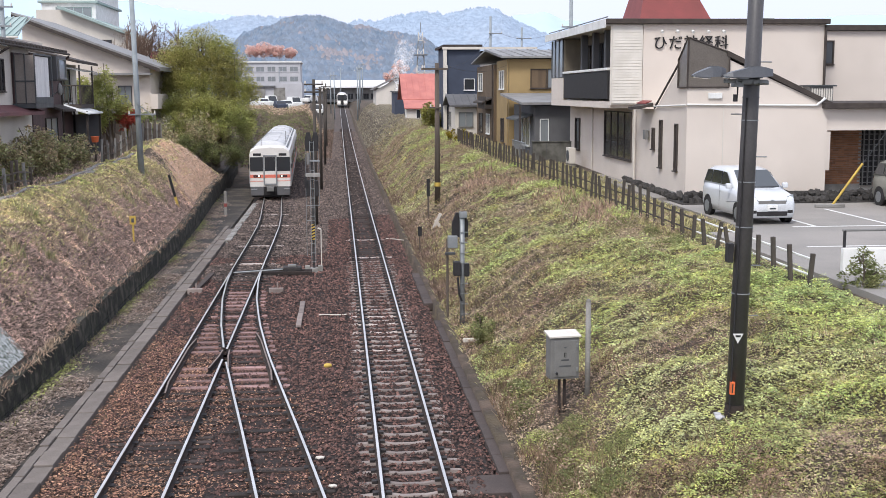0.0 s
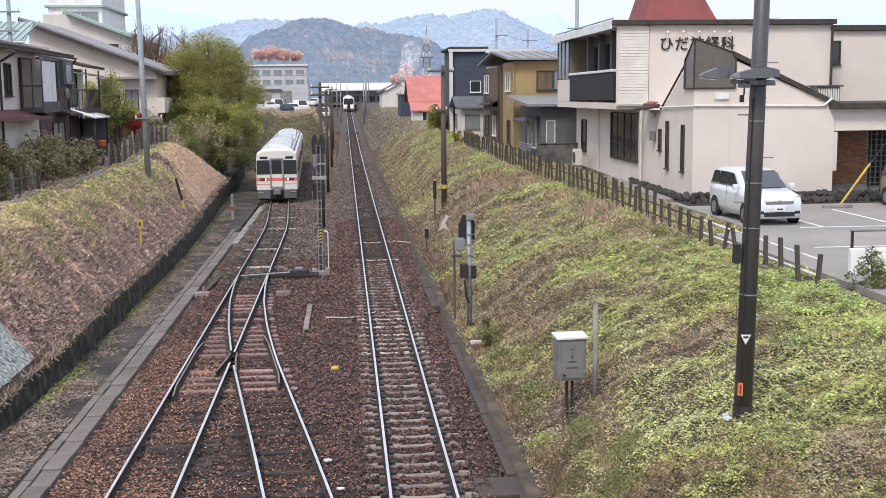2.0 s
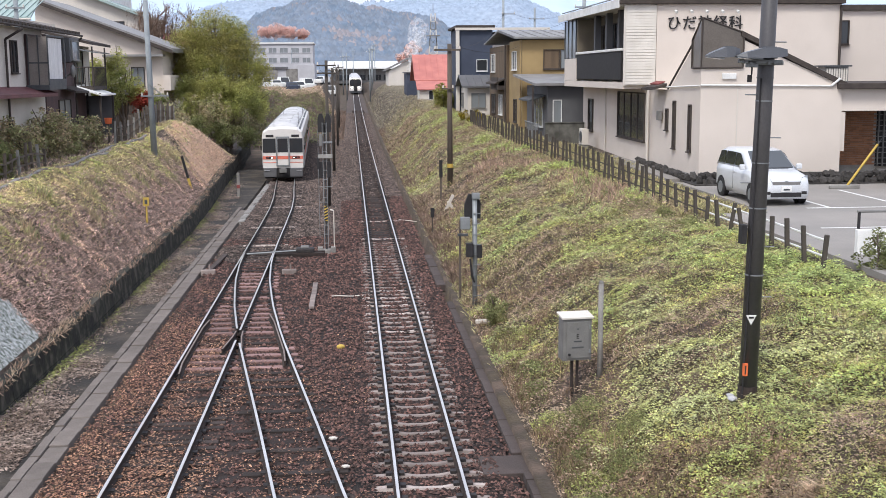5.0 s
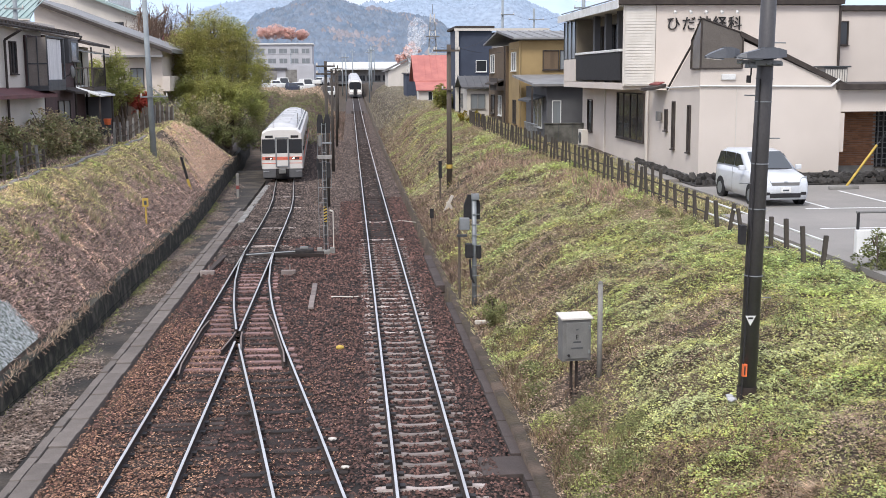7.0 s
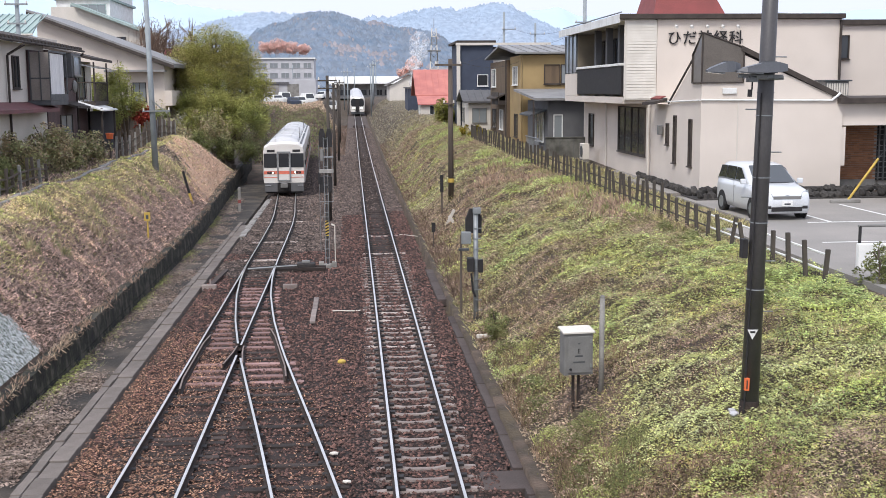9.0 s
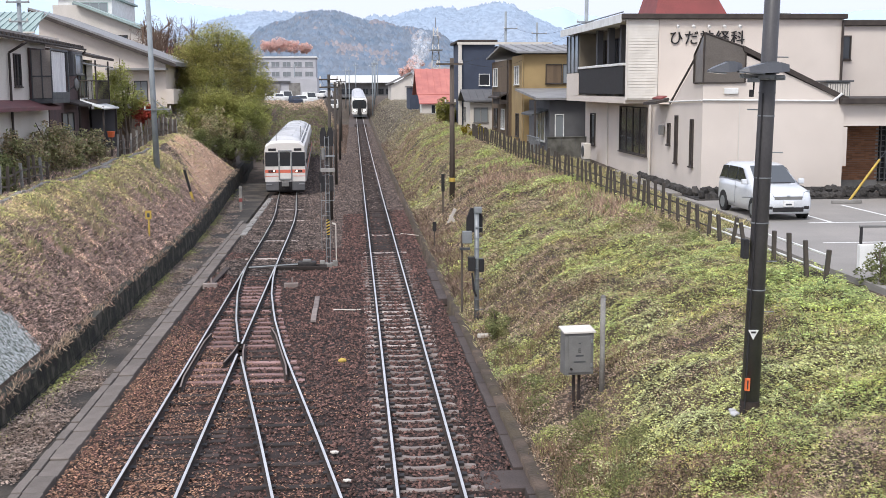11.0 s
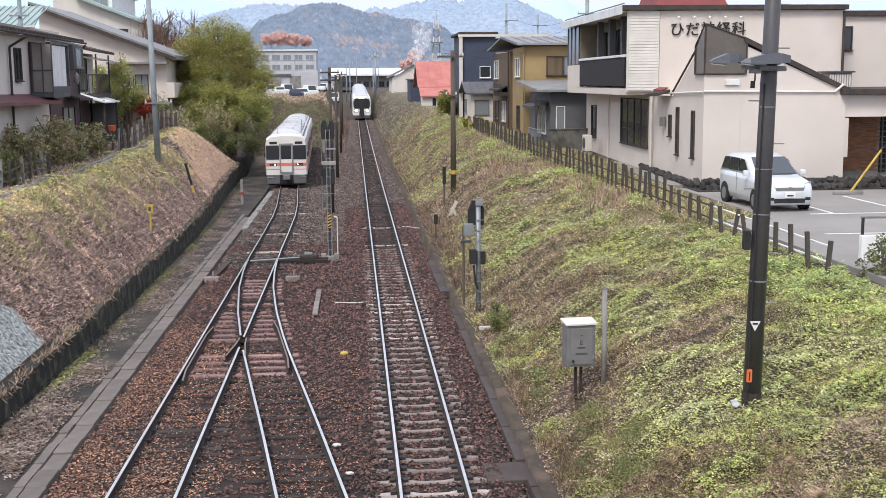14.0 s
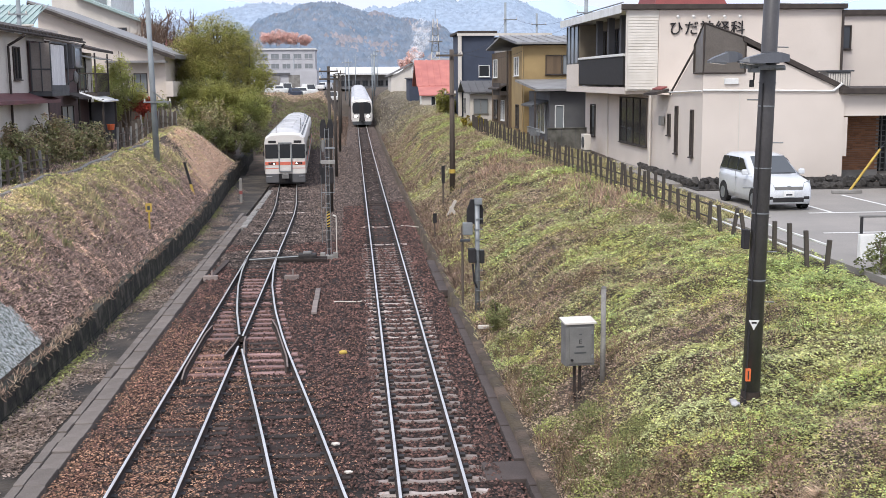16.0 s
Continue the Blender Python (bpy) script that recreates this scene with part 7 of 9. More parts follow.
def far_cars():
    rnd = random.Random(5)
    for i, (x, y) in enumerate(((-13.4, 188), (-11.9, 186), (-10.7, 187), (-9.4, 185), (-8.2, 186), (-7.0, 188), (-5.2, 215), (-3.5, 216))):
        z = float(land(x, y))
        t = thing("parked_car", (x, y, z), ("white parked van", "white parked hatchback", "dark blue parked car")[(0, 1, 0, 2, 1, 0, 1, 0)[i]] + " above the bank", "car", "cars above the bank", rnd.uniform(-25, 25))
        h = (1.9, 1.5, 1.9, 1.5, 1.6, 1.9, 1.5, 1.9)[i]
        m = NAVY if i == 3 else WHITE
        b = part("body", Kit().box(-0.85, 0.85, -2, 2, 0.3, 1.0, 0.12), m, t)
        part("cabin", Kit().sweep([[(-0.8, -1.2, 0.98), (0.8, -1.2, 0.98), (0.8, 1.9, 0.98), (-0.8, 1.9, 0.98)], [(-0.68, -0.6, h), (0.68, -0.6, h), (0.68, 1.7, h), (-0.68, 1.7, h)]]), m, b)
        part("windscreen", Kit().slab([(-0.7, -1.14, 1.05), (0.7, -1.14, 1.05), (0.6, -0.68, h - 0.1), (-0.6, -0.68, h - 0.1)], (0, -0.03, 0.01)), PANE, b)
        for s in (-1, 1):
            for yy in (-1.3, 1.3):
                part("wheel", Kit().rod((s * 0.65, yy, 0.3), (s * 0.86, yy, 0.3), 0.3, seg=12), RUBBER, t)


far_cars()


def lattice_tower():
    t = thing("lattice_tower", (15.0, 205, 4.5), "slender red and white lattice tower", "tower")
    n = 9
    for i in range(n):
        a, b = 1.0 - i * 0.07, 1.0 - (i + 1) * 0.07
        z0, z1 = i * 1.45, (i + 1) * 1.45
        k = Kit()
        for sx, sy in ((-1, -1), (1, -1), (1, 1), (-1, 1)):
            k.rod((sx * a, sy * a, z0), (sx * b, sy * b, z1), 0.06, seg=5)
        for (sx, sy), (tx, ty) in (((-1, -1), (1, -1)), ((1, -1), (1, 1)), ((1, 1), (-1, 1)), ((-1, 1), (-1, -1))):
            k.rod((sx * a, sy * a, z0), (tx * b, ty * b, z1), 0.035, seg=5)
            k.rod((sx * a, sy * a, z0), (tx * a, ty * a, z0), 0.035, seg=5)
        part("section", k, GREY if i % 2 else CREAMSHADE, t)
    part("platform", Kit().box(-1.2, 1.2, -1.2, 1.2, 9.0, 9.15), GREY, t)
    part("aerial", Kit().rod((0, 0, 13.0), (0, 0, 14.8), 0.06, seg=6), GREY, t)


lattice_tower()


# ---- trees and shrubs ----
def leaf_cloud(rng, lobes, n, size, flat=0.7, puff=0.30, per=60):
    """Leaf quads in the outer shells of clumps that fill each lobe (centre, radii)."""
    P = []
    w = np.array([r[0] * r[2] for _, r in lobes])
    for (c, r), m in zip(lobes, (n * w / w.sum()).astype(int)):
        clumps = max(10, m // per)
        d = rng.normal(size=(clumps, 3))
        d /= np.linalg.norm(d, axis=1)[:, None]
        cc = np.array(c) + d * np.array(r) * rng.uniform(0.35, 1.05, (clumps, 1))
        idx = rng.integers(0, clumps, m)
        e = rng.normal(size=(m, 3))
        e /= np.linalg.norm(e, axis=1)[:, None]
        P.append(cc[idx] + e * (np.mean(r) * puff) * rng.uniform(0.3, 1.0, (m, 1)) ** 0.5)
    P = np.concatenate(P)
    return leaf_quads(rng, P, size, flat)


def leaf_quads(rng, P, size, flat=0.7, slim=0.55):
    m = len(P)
    nrm = rng.normal(size=(m, 3))
    nrm[:, 2] = np.abs(nrm[:, 2]) + flat
    nrm /= np.linalg.norm(nrm, axis=1)[:, None]
    a = np.cross(nrm, rng.normal(size=(m, 3)))
    a /= np.linalg.norm(a, axis=1)[:, None]
    b = np.cross(nrm, a)
    s = size * rng.uniform(0.6, 1.4, (m, 1))
    V = np.stack([P - a * s, P - b * s * slim + nrm * s * 0.15, P + a * s, P + b * s * slim + nrm * s * 0.15], 1).reshape(-1, 3)
    F = np.arange(4 * m).reshape(-1, 4)
    return V, F


def tree(name, x, y, lobes, n, size, material, label, category="tree", trunk=0.22, seed=1, z=None, limbs=True, puff=0.30, per=60):
    rng = np.random.default_rng(seed)
    z = float(land(x, y)) if z is None else z
    t = thing(name, (x, y, z), label, category)
    V, F = leaf_cloud(rng, [((c[0] - x, c[1] - y, c[2] - z), r) for c, r in lobes], n, size, 0.7, puff, per)
    soup("crown", V, F, material, "", "", "", t)
    if limbs:
        k = Kit()
        for i, (c, r) in enumerate(lobes):
            b = Vector((0.15 * i, 0.1 * i, -0.3))
            mid = Vector(((c[0] - x) * 0.45, (c[1] - y) * 0.45, (c[2] - z) * 0.45))
            tip = Vector((c[0] - x, c[1] - y, c[2] - z + r[2] * 0.5))
            k.rod(b, mid, trunk, trunk * 0.7, 9)
            k.rod(mid, tip, trunk * 0.7, trunk * 0.15, 8)
            for j in range(5):
                d = Vector(rng.normal(size=3)) * 0.32
                k.rod(mid.lerp(tip, 0.2 + 0.15 * j), tip + Vector((d.x * r[0], d.y * r[1], d.z * r[2])), trunk * 0.25, 0.02, 5)
        part("trunk", k, BARK, t)
    return t


def bare_tree(x, y, h, seed, label, z=None, mat_=None, spread=0.5):
    rnd = random.Random(seed)
    z = float(land(x, y)) if z is None else z
    t = thing("tree", (x, y, z), label, "tree")
    k, tw = Kit(), Kit()

    def grow(p, d, length, r, depth):
        q = p + d * length
        (k if depth > 1 else tw).rod(p, q, r, r * 0.6, 5 if depth < 3 else 8)
        if depth == 0:
            return
        for _ in range(4 if depth > 1 else 5):
            nd = (d + Vector((rnd.uniform(-1, 1), rnd.uniform(-1, 1), rnd.uniform(-0.2, 0.8))) * spread).normalized()
            grow(p.lerp(q, rnd.uniform(0.5, 1.0)), nd, length * rnd.uniform(0.55, 0.8), r * 0.55, depth - 1)

    grow(Vector((0, 0, -0.2)), Vector((0, 0, 1)), h * 0.36, 0.22, 4)
    part("trunk", k, mat_ or BARK, t)
    part("twigs", tw, mat_ or TWIG, t, "fine bare twigs")


def greenery():
    big = tree("tree", -10.2, 90, [((-10.4, 90, 10.0), (2.2, 2.2, 1.75)), ((-12.4, 90.5, 9.1), (1.6, 2.0, 1.8)), ((-8.6, 89.6, 9.2), (1.55, 2.0, 1.8)), ((-12.8, 90.5, 7.2), (1.4, 1.8, 1.6)), ((-7.6, 89.4, 7.0), (1.5, 2.0, 2.0)), ((-10.2, 89, 7.4), (2.5, 2.0, 1.8))], 66000, 0.06, TREELEAF, "broad domed olive-green tree beside the cutting", seed=3, puff=0.24, per=42)
    rnd = random.Random(19)
    k = Kit()
    for i in range(60):
        a, u = rnd.uniform(0, 2 * math.pi), rnd.uniform(0.15, 0.98)
        tip = Vector((3.6 * u * math.cos(a), 2.6 * u * math.sin(a), 7.3 * math.sqrt(1 - (0.62 * u) ** 2) + rnd.uniform(-1.4, 0.2)))
        foot = Vector((tip.x * 0.25, tip.y * 0.25, 2.6 + rnd.uniform(-0.5, 0.8)))
        mid = foot.lerp(tip, 0.55) + Vector((tip.x * 0.14, tip.y * 0.14, 0))
        k.rod(foot, mid, 0.07, 0.045, 5)
        k.rod(mid, tip, 0.045, 0.012, 5)
    part("branch_fan", k, BARK, big, "fan of thin upright branches")
    tree("shrub", -10.2, 87, [((-12.5, 87.5, 5.8), (1.2, 1.5, 1.1)), ((-10.3, 86.8, 5.7), (1.6, 1.7, 1.3)), ((-8.2, 87.2, 5.2), (1.5, 1.8, 1.3)), ((-11.8, 86.2, 4.3), (1.3, 1.4, 1.0)), ((-6.95, 88.6, 4.4), (0.8, 1.5, 1.2)), ((-9.4, 86.4, 4.2), (1.4, 1.4, 1.0))], 34000, 0.062, LOWLEAF, "bright green thicket at the foot of the tree", "shrub", 0.09, 33, puff=0.26, per=45)
    tree("shrub", -10.8, 85, [((-12.2, 81, 3.6), (1.4, 1.5, 1.2)), ((-10.4, 85, 4.0), (1.7, 1.5, 1.4)), ((-8.6, 88, 3.0), (1.4, 1.5, 1.3)), ((-7.4, 91, 2.6), (0.9, 2, 1.2)), ((-14, 82, 4.2), (1.6, 1.6, 1.5))], 16000, 0.07, SHRUB, "brown tangled thicket below the tree", "shrub", 0.08, 5)
    tree("tree", -15.6, 73, [((-15.5, 73, 6.4), (0.9, 1.0, 1.5)), ((-15.9, 73.5, 5.0), (1.1, 1.2, 1.4)), ((-14.4, 74.5, 5.3), (1.0, 1.0, 1.2)), ((-13.6, 76, 4.7), (0.9, 1.0, 1.0))], 20000, 0.085, LOWLEAF, "slender grey-green garden tree", seed=7, trunk=0.09)
    tree("tree", -12.9, 66.5, [((-13.2, 66.5, 7.2), (0.75, 0.8, 1.15)), ((-12.5, 66.6, 6.2), (0.75, 0.8, 0.9)), ((-13.5, 66.4, 5.6), (0.7, 0.8, 0.9))], 9000, 0.05, LOWLEAF, "pale green garden tree between the houses", seed=51, trunk=0.07)
    tree("tree", -12.0, 66.8, [((-12.0, 66.8, 5.3), (0.65, 0.6, 0.75))], 4500, 0.045, REDLEAF, "small red maple before the fence", seed=52, trunk=0.04)
    tree("shrub", -13.0, 77, [((-13.0, 77, 4.4), (1.2, 1.2, 1.3))], 2200, 0.11, DARKLEAF, "dark green garden shrub", "shrub", 0.05, 18)
    tree("shrub", -12.7, 46, [((-12.9, 45, 4.2), (0.9, 1.3, 0.9)), ((-12.6, 48, 4.3), (0.9, 1.4, 1.1))], 6500, 0.07, SHRUB, "brownish garden shrubs along the bank", "shrub", 0.04, 9)
    tree("shrub", -12.3, 52, [((-12.4, 51, 4.2), (0.8, 1.2, 0.9)), ((-12.2, 54, 4.0), (0.8, 1.4, 0.8))], 5500, 0.07, SHRUB, "rusty brown hedge before the house", "shrub", 0.04, 10)
    tree("shrub", -12.2, 40.5, [((-12.4, 40, 3.9), (0.8, 1.6, 0.7))], 4500, 0.065, DARKLEAF, "low dark shrub by the garden fence", "shrub", 0.04, 11)
    tree("tree", -16.0, 103, [((-17.8, 103, 11.2), (1.4, 1.8, 1.9)), ((-15.6, 104, 11.0), (1.4, 1.8, 1.9)), ((-13.9, 105, 9.8), (1.4, 1.8, 1.8))], 7000, 0.055, TWIGGY, "russet half-bare autumn trees behind the houses", seed=31, trunk=0.14, z=4.0)
    bare_tree(-16.5, 104, 11.0, 3, "bare grey autumn tree behind the houses", 4.0)
    bare_tree(-14.0, 108, 10.0, 4, "bare reddish autumn tree behind the houses", 4.0)
    tree("shrub", -9.4, 84.6, [((-11.0, 83.6, 3.0), (1.2, 1.0, 0.8)), ((-9.3, 84.6, 2.6), (1.2, 1.0, 0.9)), ((-7.9, 86.6, 2.3), (0.9, 1.2, 1.1))], 11000, 0.055, DARKLEAF, "dark green tangle at the end of the bank", "shrub", 0.05, 43)
    bare_tree(-18.5, 100, 10.5, 6, "bare grey autumn tree behind the houses", 4.0)
    tree("tree", 12.4, 215, [((11.0, 215, 10.4), (2.2, 2, 2.4)), ((13.4, 216, 8.8), (1.9, 2, 1.9))], 2500, 0.26, RUSTLEAF, "rust-coloured autumn tree far off", seed=12)
    tree("tree", -25.0, 420, [((-30.5, 420, 22.0), (3.0, 3, 2.2)), ((-26.0, 420, 22.8), (3.0, 3, 2.5)), ((-21.5, 420, 22.2), (3.0, 3, 2.3)), ((-17.0, 420, 21.6), (2.4, 3, 2.0))], 14000, 0.24, RUSTLEAF, "rust-coloured trees beyond the school", seed=13, z=4.6, trunk=0.04)
    tree("shrub", 8.6, 104, [((8.4, 104, 4.6), (1.1, 1.1, 1.2)), ((8.8, 105, 4.0), (1.0, 1.0, 1.0))], 2600, 0.11, TREELEAF, "round green shrub on the bank top", "shrub", 0.06, 14)
    tree("shrub", 9.0, 84, [((8.9, 84, 3.6), (0.8, 0.8, 0.5))], 900, 0.09, leafy("yellow_shrub", [(0.35, 0.27, 0.03), (0.28, 0.22, 0.03), (0.2, 0.2, 0.04)], 1.0), "yellow flowering shrub by the fence", "shrub", 0.04, 15)
    tree("shrub", 11.15, 23.0, [((11.2, 23.0, 2.85), (0.4, 0.5, 0.5))], 2200, 0.035, DARKLEAF, "dark clipped shrub at the wall end", "shrub", 0.03, 16)
    tree("shrub", 3.7, 29.6, [((3.75, 29.4, 0.45), (0.4, 0.6, 0.4))], 1500, 0.035, DARKLEAF, "dark green bush at the slope foot", "shrub", 0.02, 17)


greenery()


# ---- slopes: weeds, grass and straw ----
def blades(rng, x, y, h, w, lean):
    n = len(x)
    z = land(x, y)
    a = rng.uniform(0, 2 * np.pi, n)
    d = rng.uniform(0, 2 * np.pi, n)
    tip = np.stack([x + np.cos(d) * lean * h, y + np.sin(d) * lean * h, z + h], 1)
    o = np.stack([np.cos(a) * w, np.sin(a) * w, np.zeros(n)], 1)
    b = np.stack([x, y, z - 0.02], 1)
    mid = (b * 0.45 + tip * 0.55)
    mid[:, 2] += h * 0.12
    V = np.stack([b - o, b + o, mid + o * 0.8, tip, mid - o * 0.8], 1).reshape(-1, 3)
    i = np.arange(n)[:, None] * 5
    F = np.concatenate([i + np.array([0, 1, 2, 4]), ], 1)
    T = i + np.array([4, 2, 3])
    return V, F.tolist() + T.tolist()


def along(rng, n, y0, y1):
    """Distances thinned with 1/y, so that near ground is densest."""
    return y0 * (y1 / y0) ** rng.uniform(0, 1, n)


def patches(x, y, k, s):
    return np.sin(x * k + s) * np.sin(y * k * 0.8 + 2 * s) + 0.6 * np.sin(2.3 * k * x - 1.7 * k * y + s)


def weed_mix(x, y):
    """Which growth rules where: from brown stalks through yellow-green to bright leaves."""
    return vnoise(x, y, 2.4, 11) * 0.85 + vnoise(x, y, 0.8, 12) * 0.5 - 0.75 * np.clip((18.0 - y) / 3, 0, 1) * np.clip((6.0 - x) / 1.2, 0, 1) - 0.4 * np.clip((27 - y) / 6, 0, 1) * np.clip((5.0 - x) / 0.8, 0, 1) + np.clip((x - 5.5) * 0.09, -0.25, 0.25) - np.clip((y - 30) / 90, 0, 0.12) - 0.08


def right_bank():
    rng = np.random.default_rng(21)
    n = 100000
    y = along(rng, n, 11.5, 125)
    u = rng.uniform(-0.02, 1.12, n)
    x = 3.3 + u * (crest_x(y) - 3.1)
    g = np.sqrt(y / 22)
    k = vnoise(x, y, 0.5, 14)
    h = rng.uniform(0.025, 0.085, n) * (1.1 + 0.8 * k) * np.minimum(g, 1.35)
    w = rng.uniform(0.007, 0.015, n) * g
    lean = rng.uniform(0.6, 3.0, n)
    thin = (rng.uniform(0, 1, n) < 0.8 * np.clip((34 - y) / 8, 0, 1))
    thin |= (x < 4.7) & (y < 27) & (rng.uniform(0, 1, n) < 0.85)
    x, y, h, w, lean = x[~thin], y[~thin], h[~thin], w[~thin], lean[~thin]
    n = len(x)
    far = (y + 9 * vnoise(x, y, 3.0, 61) > 50) & (rng.uniform(0, 1, n) < 0.3)
    for name, k, material, label in (("bank_grass", ~far, GRASS_R, "mixed green, yellow and brown weeds on the cutting slope"), ("withered_grass", far, BROWNWEED, "withered brown grass further along the slope")):
        V, F = blades(rng, x[k], y[k], h[k], w[k], lean[k])
        soup(name, V, F, material, label, "grass")
    # leafy weeds heaped in low mounds
    n = 400000
    y = along(rng, n, 11.5, 110)
    u = rng.uniform(0.0, 1.12, n)
    x = 3.22 + u * (crest_x(y) - 3.1)
    q = weed_mix(x, y) + rng.normal(0, 0.22, n)
    mound = np.clip(vnoise(x, y, 0.55, 15) + 0.45 * vnoise(x, y, 0.2, 16), 0, 1.2)
    cool = (np.hypot((x - 5.9) / 1.5, (y - 20.0) / 4.0) + 0.45 * vnoise(x, y, 0.9, 23) + rng.normal(0, 0.12, n) < 0.85) | (vnoise(x, y, 2.0, 24) + rng.normal(0, 0.15, n) > 0.62)
    for name, mask, material, size, label in (("leafy_weeds", (q > -0.05) & (q < 0.42) & ~cool, WEED, 0.025, "low yellow-green leafy weeds on the slope"), ("bright_weeds", (q >= 0.42) & ~cool, BRIGHT, 0.029, "bright green broad-leaved weeds in patches"), ("cool_weeds", (q > -0.2) & cool, COOLWEED, 0.027, "blue-green weeds in a patch round the pole"), ("brown_weeds", (q <= -0.05) & ~(cool & (q > -0.2)) & (rng.uniform(0, 1, n) < 0.62), BROWNWEED, 0.025, "withered brown weeds in patches")):
        xx, yy, mm = x[mask], y[mask], mound[mask]
        P = np.stack([xx, yy, land(xx, yy) + 0.01 + rng.uniform(0.3, 1.0, len(xx)) * (0.03 + 0.36 * mm)], 1)
        V, F = leaf_quads(rng, P, size, 2.4)
        C = np.repeat(P, 4, axis=0)
        V = C + (V - C) * np.repeat(np.sqrt(yy / 20), 4)[:, None]
        soup(name, V, F, material, label, "weeds")
    # fine undergrowth that closes the gaps on the near slope
    n = 84000
    y = along(rng, n, 11.5, 36)
    x = 3.4 + rng.uniform(0, 1.05, n) * (crest_x(y) - 3.3)
    k = weed_mix(x, y) + rng.normal(0, 0.3, n) > -0.8
    x, y = x[k], y[k]
    V, F = leaf_quads(rng, np.stack([x, y, land(x, y) + 0.01 + rng.uniform(0, 0.06, len(x))], 1), 0.026, 2.0, 0.4)
    soup("undergrowth", V, F, UNDER, "dull green undergrowth between the weeds", "weeds")
    # bleached straw lying at the near foot and in streaks
    n = 60000
    y = along(rng, n, 11.5, 70)
    x = 3.4 + rng.uniform(0, 1, n) * (crest_x(y) - 3.4)
    q = vnoise(x, y, 1.3, 17) + 0.5 * vnoise(x, y, 0.5, 18) + rng.normal(0, 0.25, n)
    keep = (q > 0.78) | ((np.hypot(x - 5.6, (y - 13.3) * 1.6) < 0.5 + 0.3 * vnoise(x, y, 0.5, 19)))
    x, y = x[keep], y[keep]
    V, F = blades(rng, x, y, rng.uniform(0.03, 0.14, len(x)), np.full(len(x), 0.006), rng.uniform(1.5, 5.0, len(x)))
    soup("dry_straw", V, F, STRAW, "bleached dry straw lying on the slope", "straw")
    # heap of bleached straw on the near shoulder
    n = 1700
    a, r = rng.uniform(0, 2 * np.pi, n), np.sqrt(rng.uniform(0, 1, n))
    x, y = 5.55 + 0.6 * r * np.cos(a) + 0.1 * np.sin(7 * r), 13.3 + 0.3 * r * np.sin(a) + 0.1 * r * np.cos(a)
    V, F = blades(rng, x, y, rng.uniform(0.02, 0.06, n), np.full(n, 0.005), rng.uniform(2.0, 6.0, n))
    V[:, 2] += np.repeat(0.08 * (1 - r ** 2), 5)
    soup("straw_heap", V, F, STRAW, "heap of bleached straw on the slope", "straw")
    # brown stalky weeds near the foot of the slope and in scattered stands
    n = 26000
    y = along(rng, n, 11.5, 60)
    x = np.where(rng.uniform(0, 1, n) < 0.55, 3.25 + np.abs(rng.normal(0, 0.6, n)), rng.uniform(3.4, 9, n))
    k = (vnoise(x, y, 0.8, 20) + rng.normal(0, 0.2, n) > np.where(x < 4.6, -0.1, 0.38)) & (x < crest_x(y))
    x, y = x[k], y[k]
    V, F = blades(rng, x, y, rng.uniform(0.1, 0.36, len(x)), np.full(len(x), 0.006), rng.uniform(0.1, 0.9, len(x)))
    soup("stalky_weeds", V, F, DARKRUSSET, "brown and dark green stalky weeds along the slope foot", "weeds")
    # leafy plants in tall heaps along the near foot of the slope
    for name, material, label, spots in (("foot_weeds", MOSS, "tall yellow-green leafy weeds at the slope foot", ((3.75, 15.2), (4.3, 14.2), (3.7, 17.0), (4.0, 18.6), (3.7, 25.2), (4.1, 26.8), (4.8, 13.6), (3.65, 20.4))), ("dark_weeds", DARKLEAF, "dark green weeds in the shade of the slope foot", ((3.6, 16.1), (3.7, 18.0), (3.6, 14.4), (4.0, 15.4), (4.2, 17.2), (3.9, 19.4), (3.62, 22.5), (3.8, 24.0), (4.6, 18.2), (3.7, 27.8), (4.2, 20.2), (8.6, 22.9), (9.2, 24.6), (9.2, 36.5), (9.4, 33.4), (9.0, 39.6), (9.5, 31.0), (9.1, 43.5))), ("russet_weeds", DARKRUSSET, "russet withered weeds in low heaps", ((4.7, 15.0), (4.2, 16.2), (5.4, 13.6), (5.0, 14.6), (4.3, 23.5), (4.6, 27.0), (5.2, 25.2), (6.0, 28.5), (5.4, 22.6), (6.9, 13.2), (4.4, 13.4), (4.1, 14.8), (5.2, 15.6), (4.7, 16.4), (5.7, 14.3), (5.9, 15.2)))):
        P = []
        for cx, cy in spots:
            m = 1500 if material is DARKLEAF else 1000
            d = rng.normal(size=(m, 3)) * np.array([0.22, 0.42, 0.0])
            xx, yy = np.maximum(cx + d[:, 0], 3.38), cy + d[:, 1]
            P.append(np.stack([xx, yy, land(xx, yy) + rng.uniform(0.0, 1.0, m) * 0.34 * np.exp(-((d[:, 0] / 0.3) ** 2 + (d[:, 1] / 0.55) ** 2))], 1))
        V, F = leaf_quads(rng, np.concatenate(P), 0.024, 1.0)
        soup(name, V, F, material, label, "weeds")
    # rusty stands near the fence
    V, F, b = [], [], 0
    for cx, cy in ((8.3, 52), (9.4, 41.5), (6.7, 55), (9.0, 38.5), (7.4, 60), (8.9, 46)):
        m = 260
        x, y = cx + rng.normal(0, 0.5, m), cy + rng.normal(0, 1.1, m)
        v, f = blades(rng, x, y, rng.uniform(0.12, 0.45, m), np.full(m, 0.02), rng.uniform(0.2, 1.0, m))
        V.append(v)
        F += [[i + b for i in q] for q in f]
        b += 5 * m
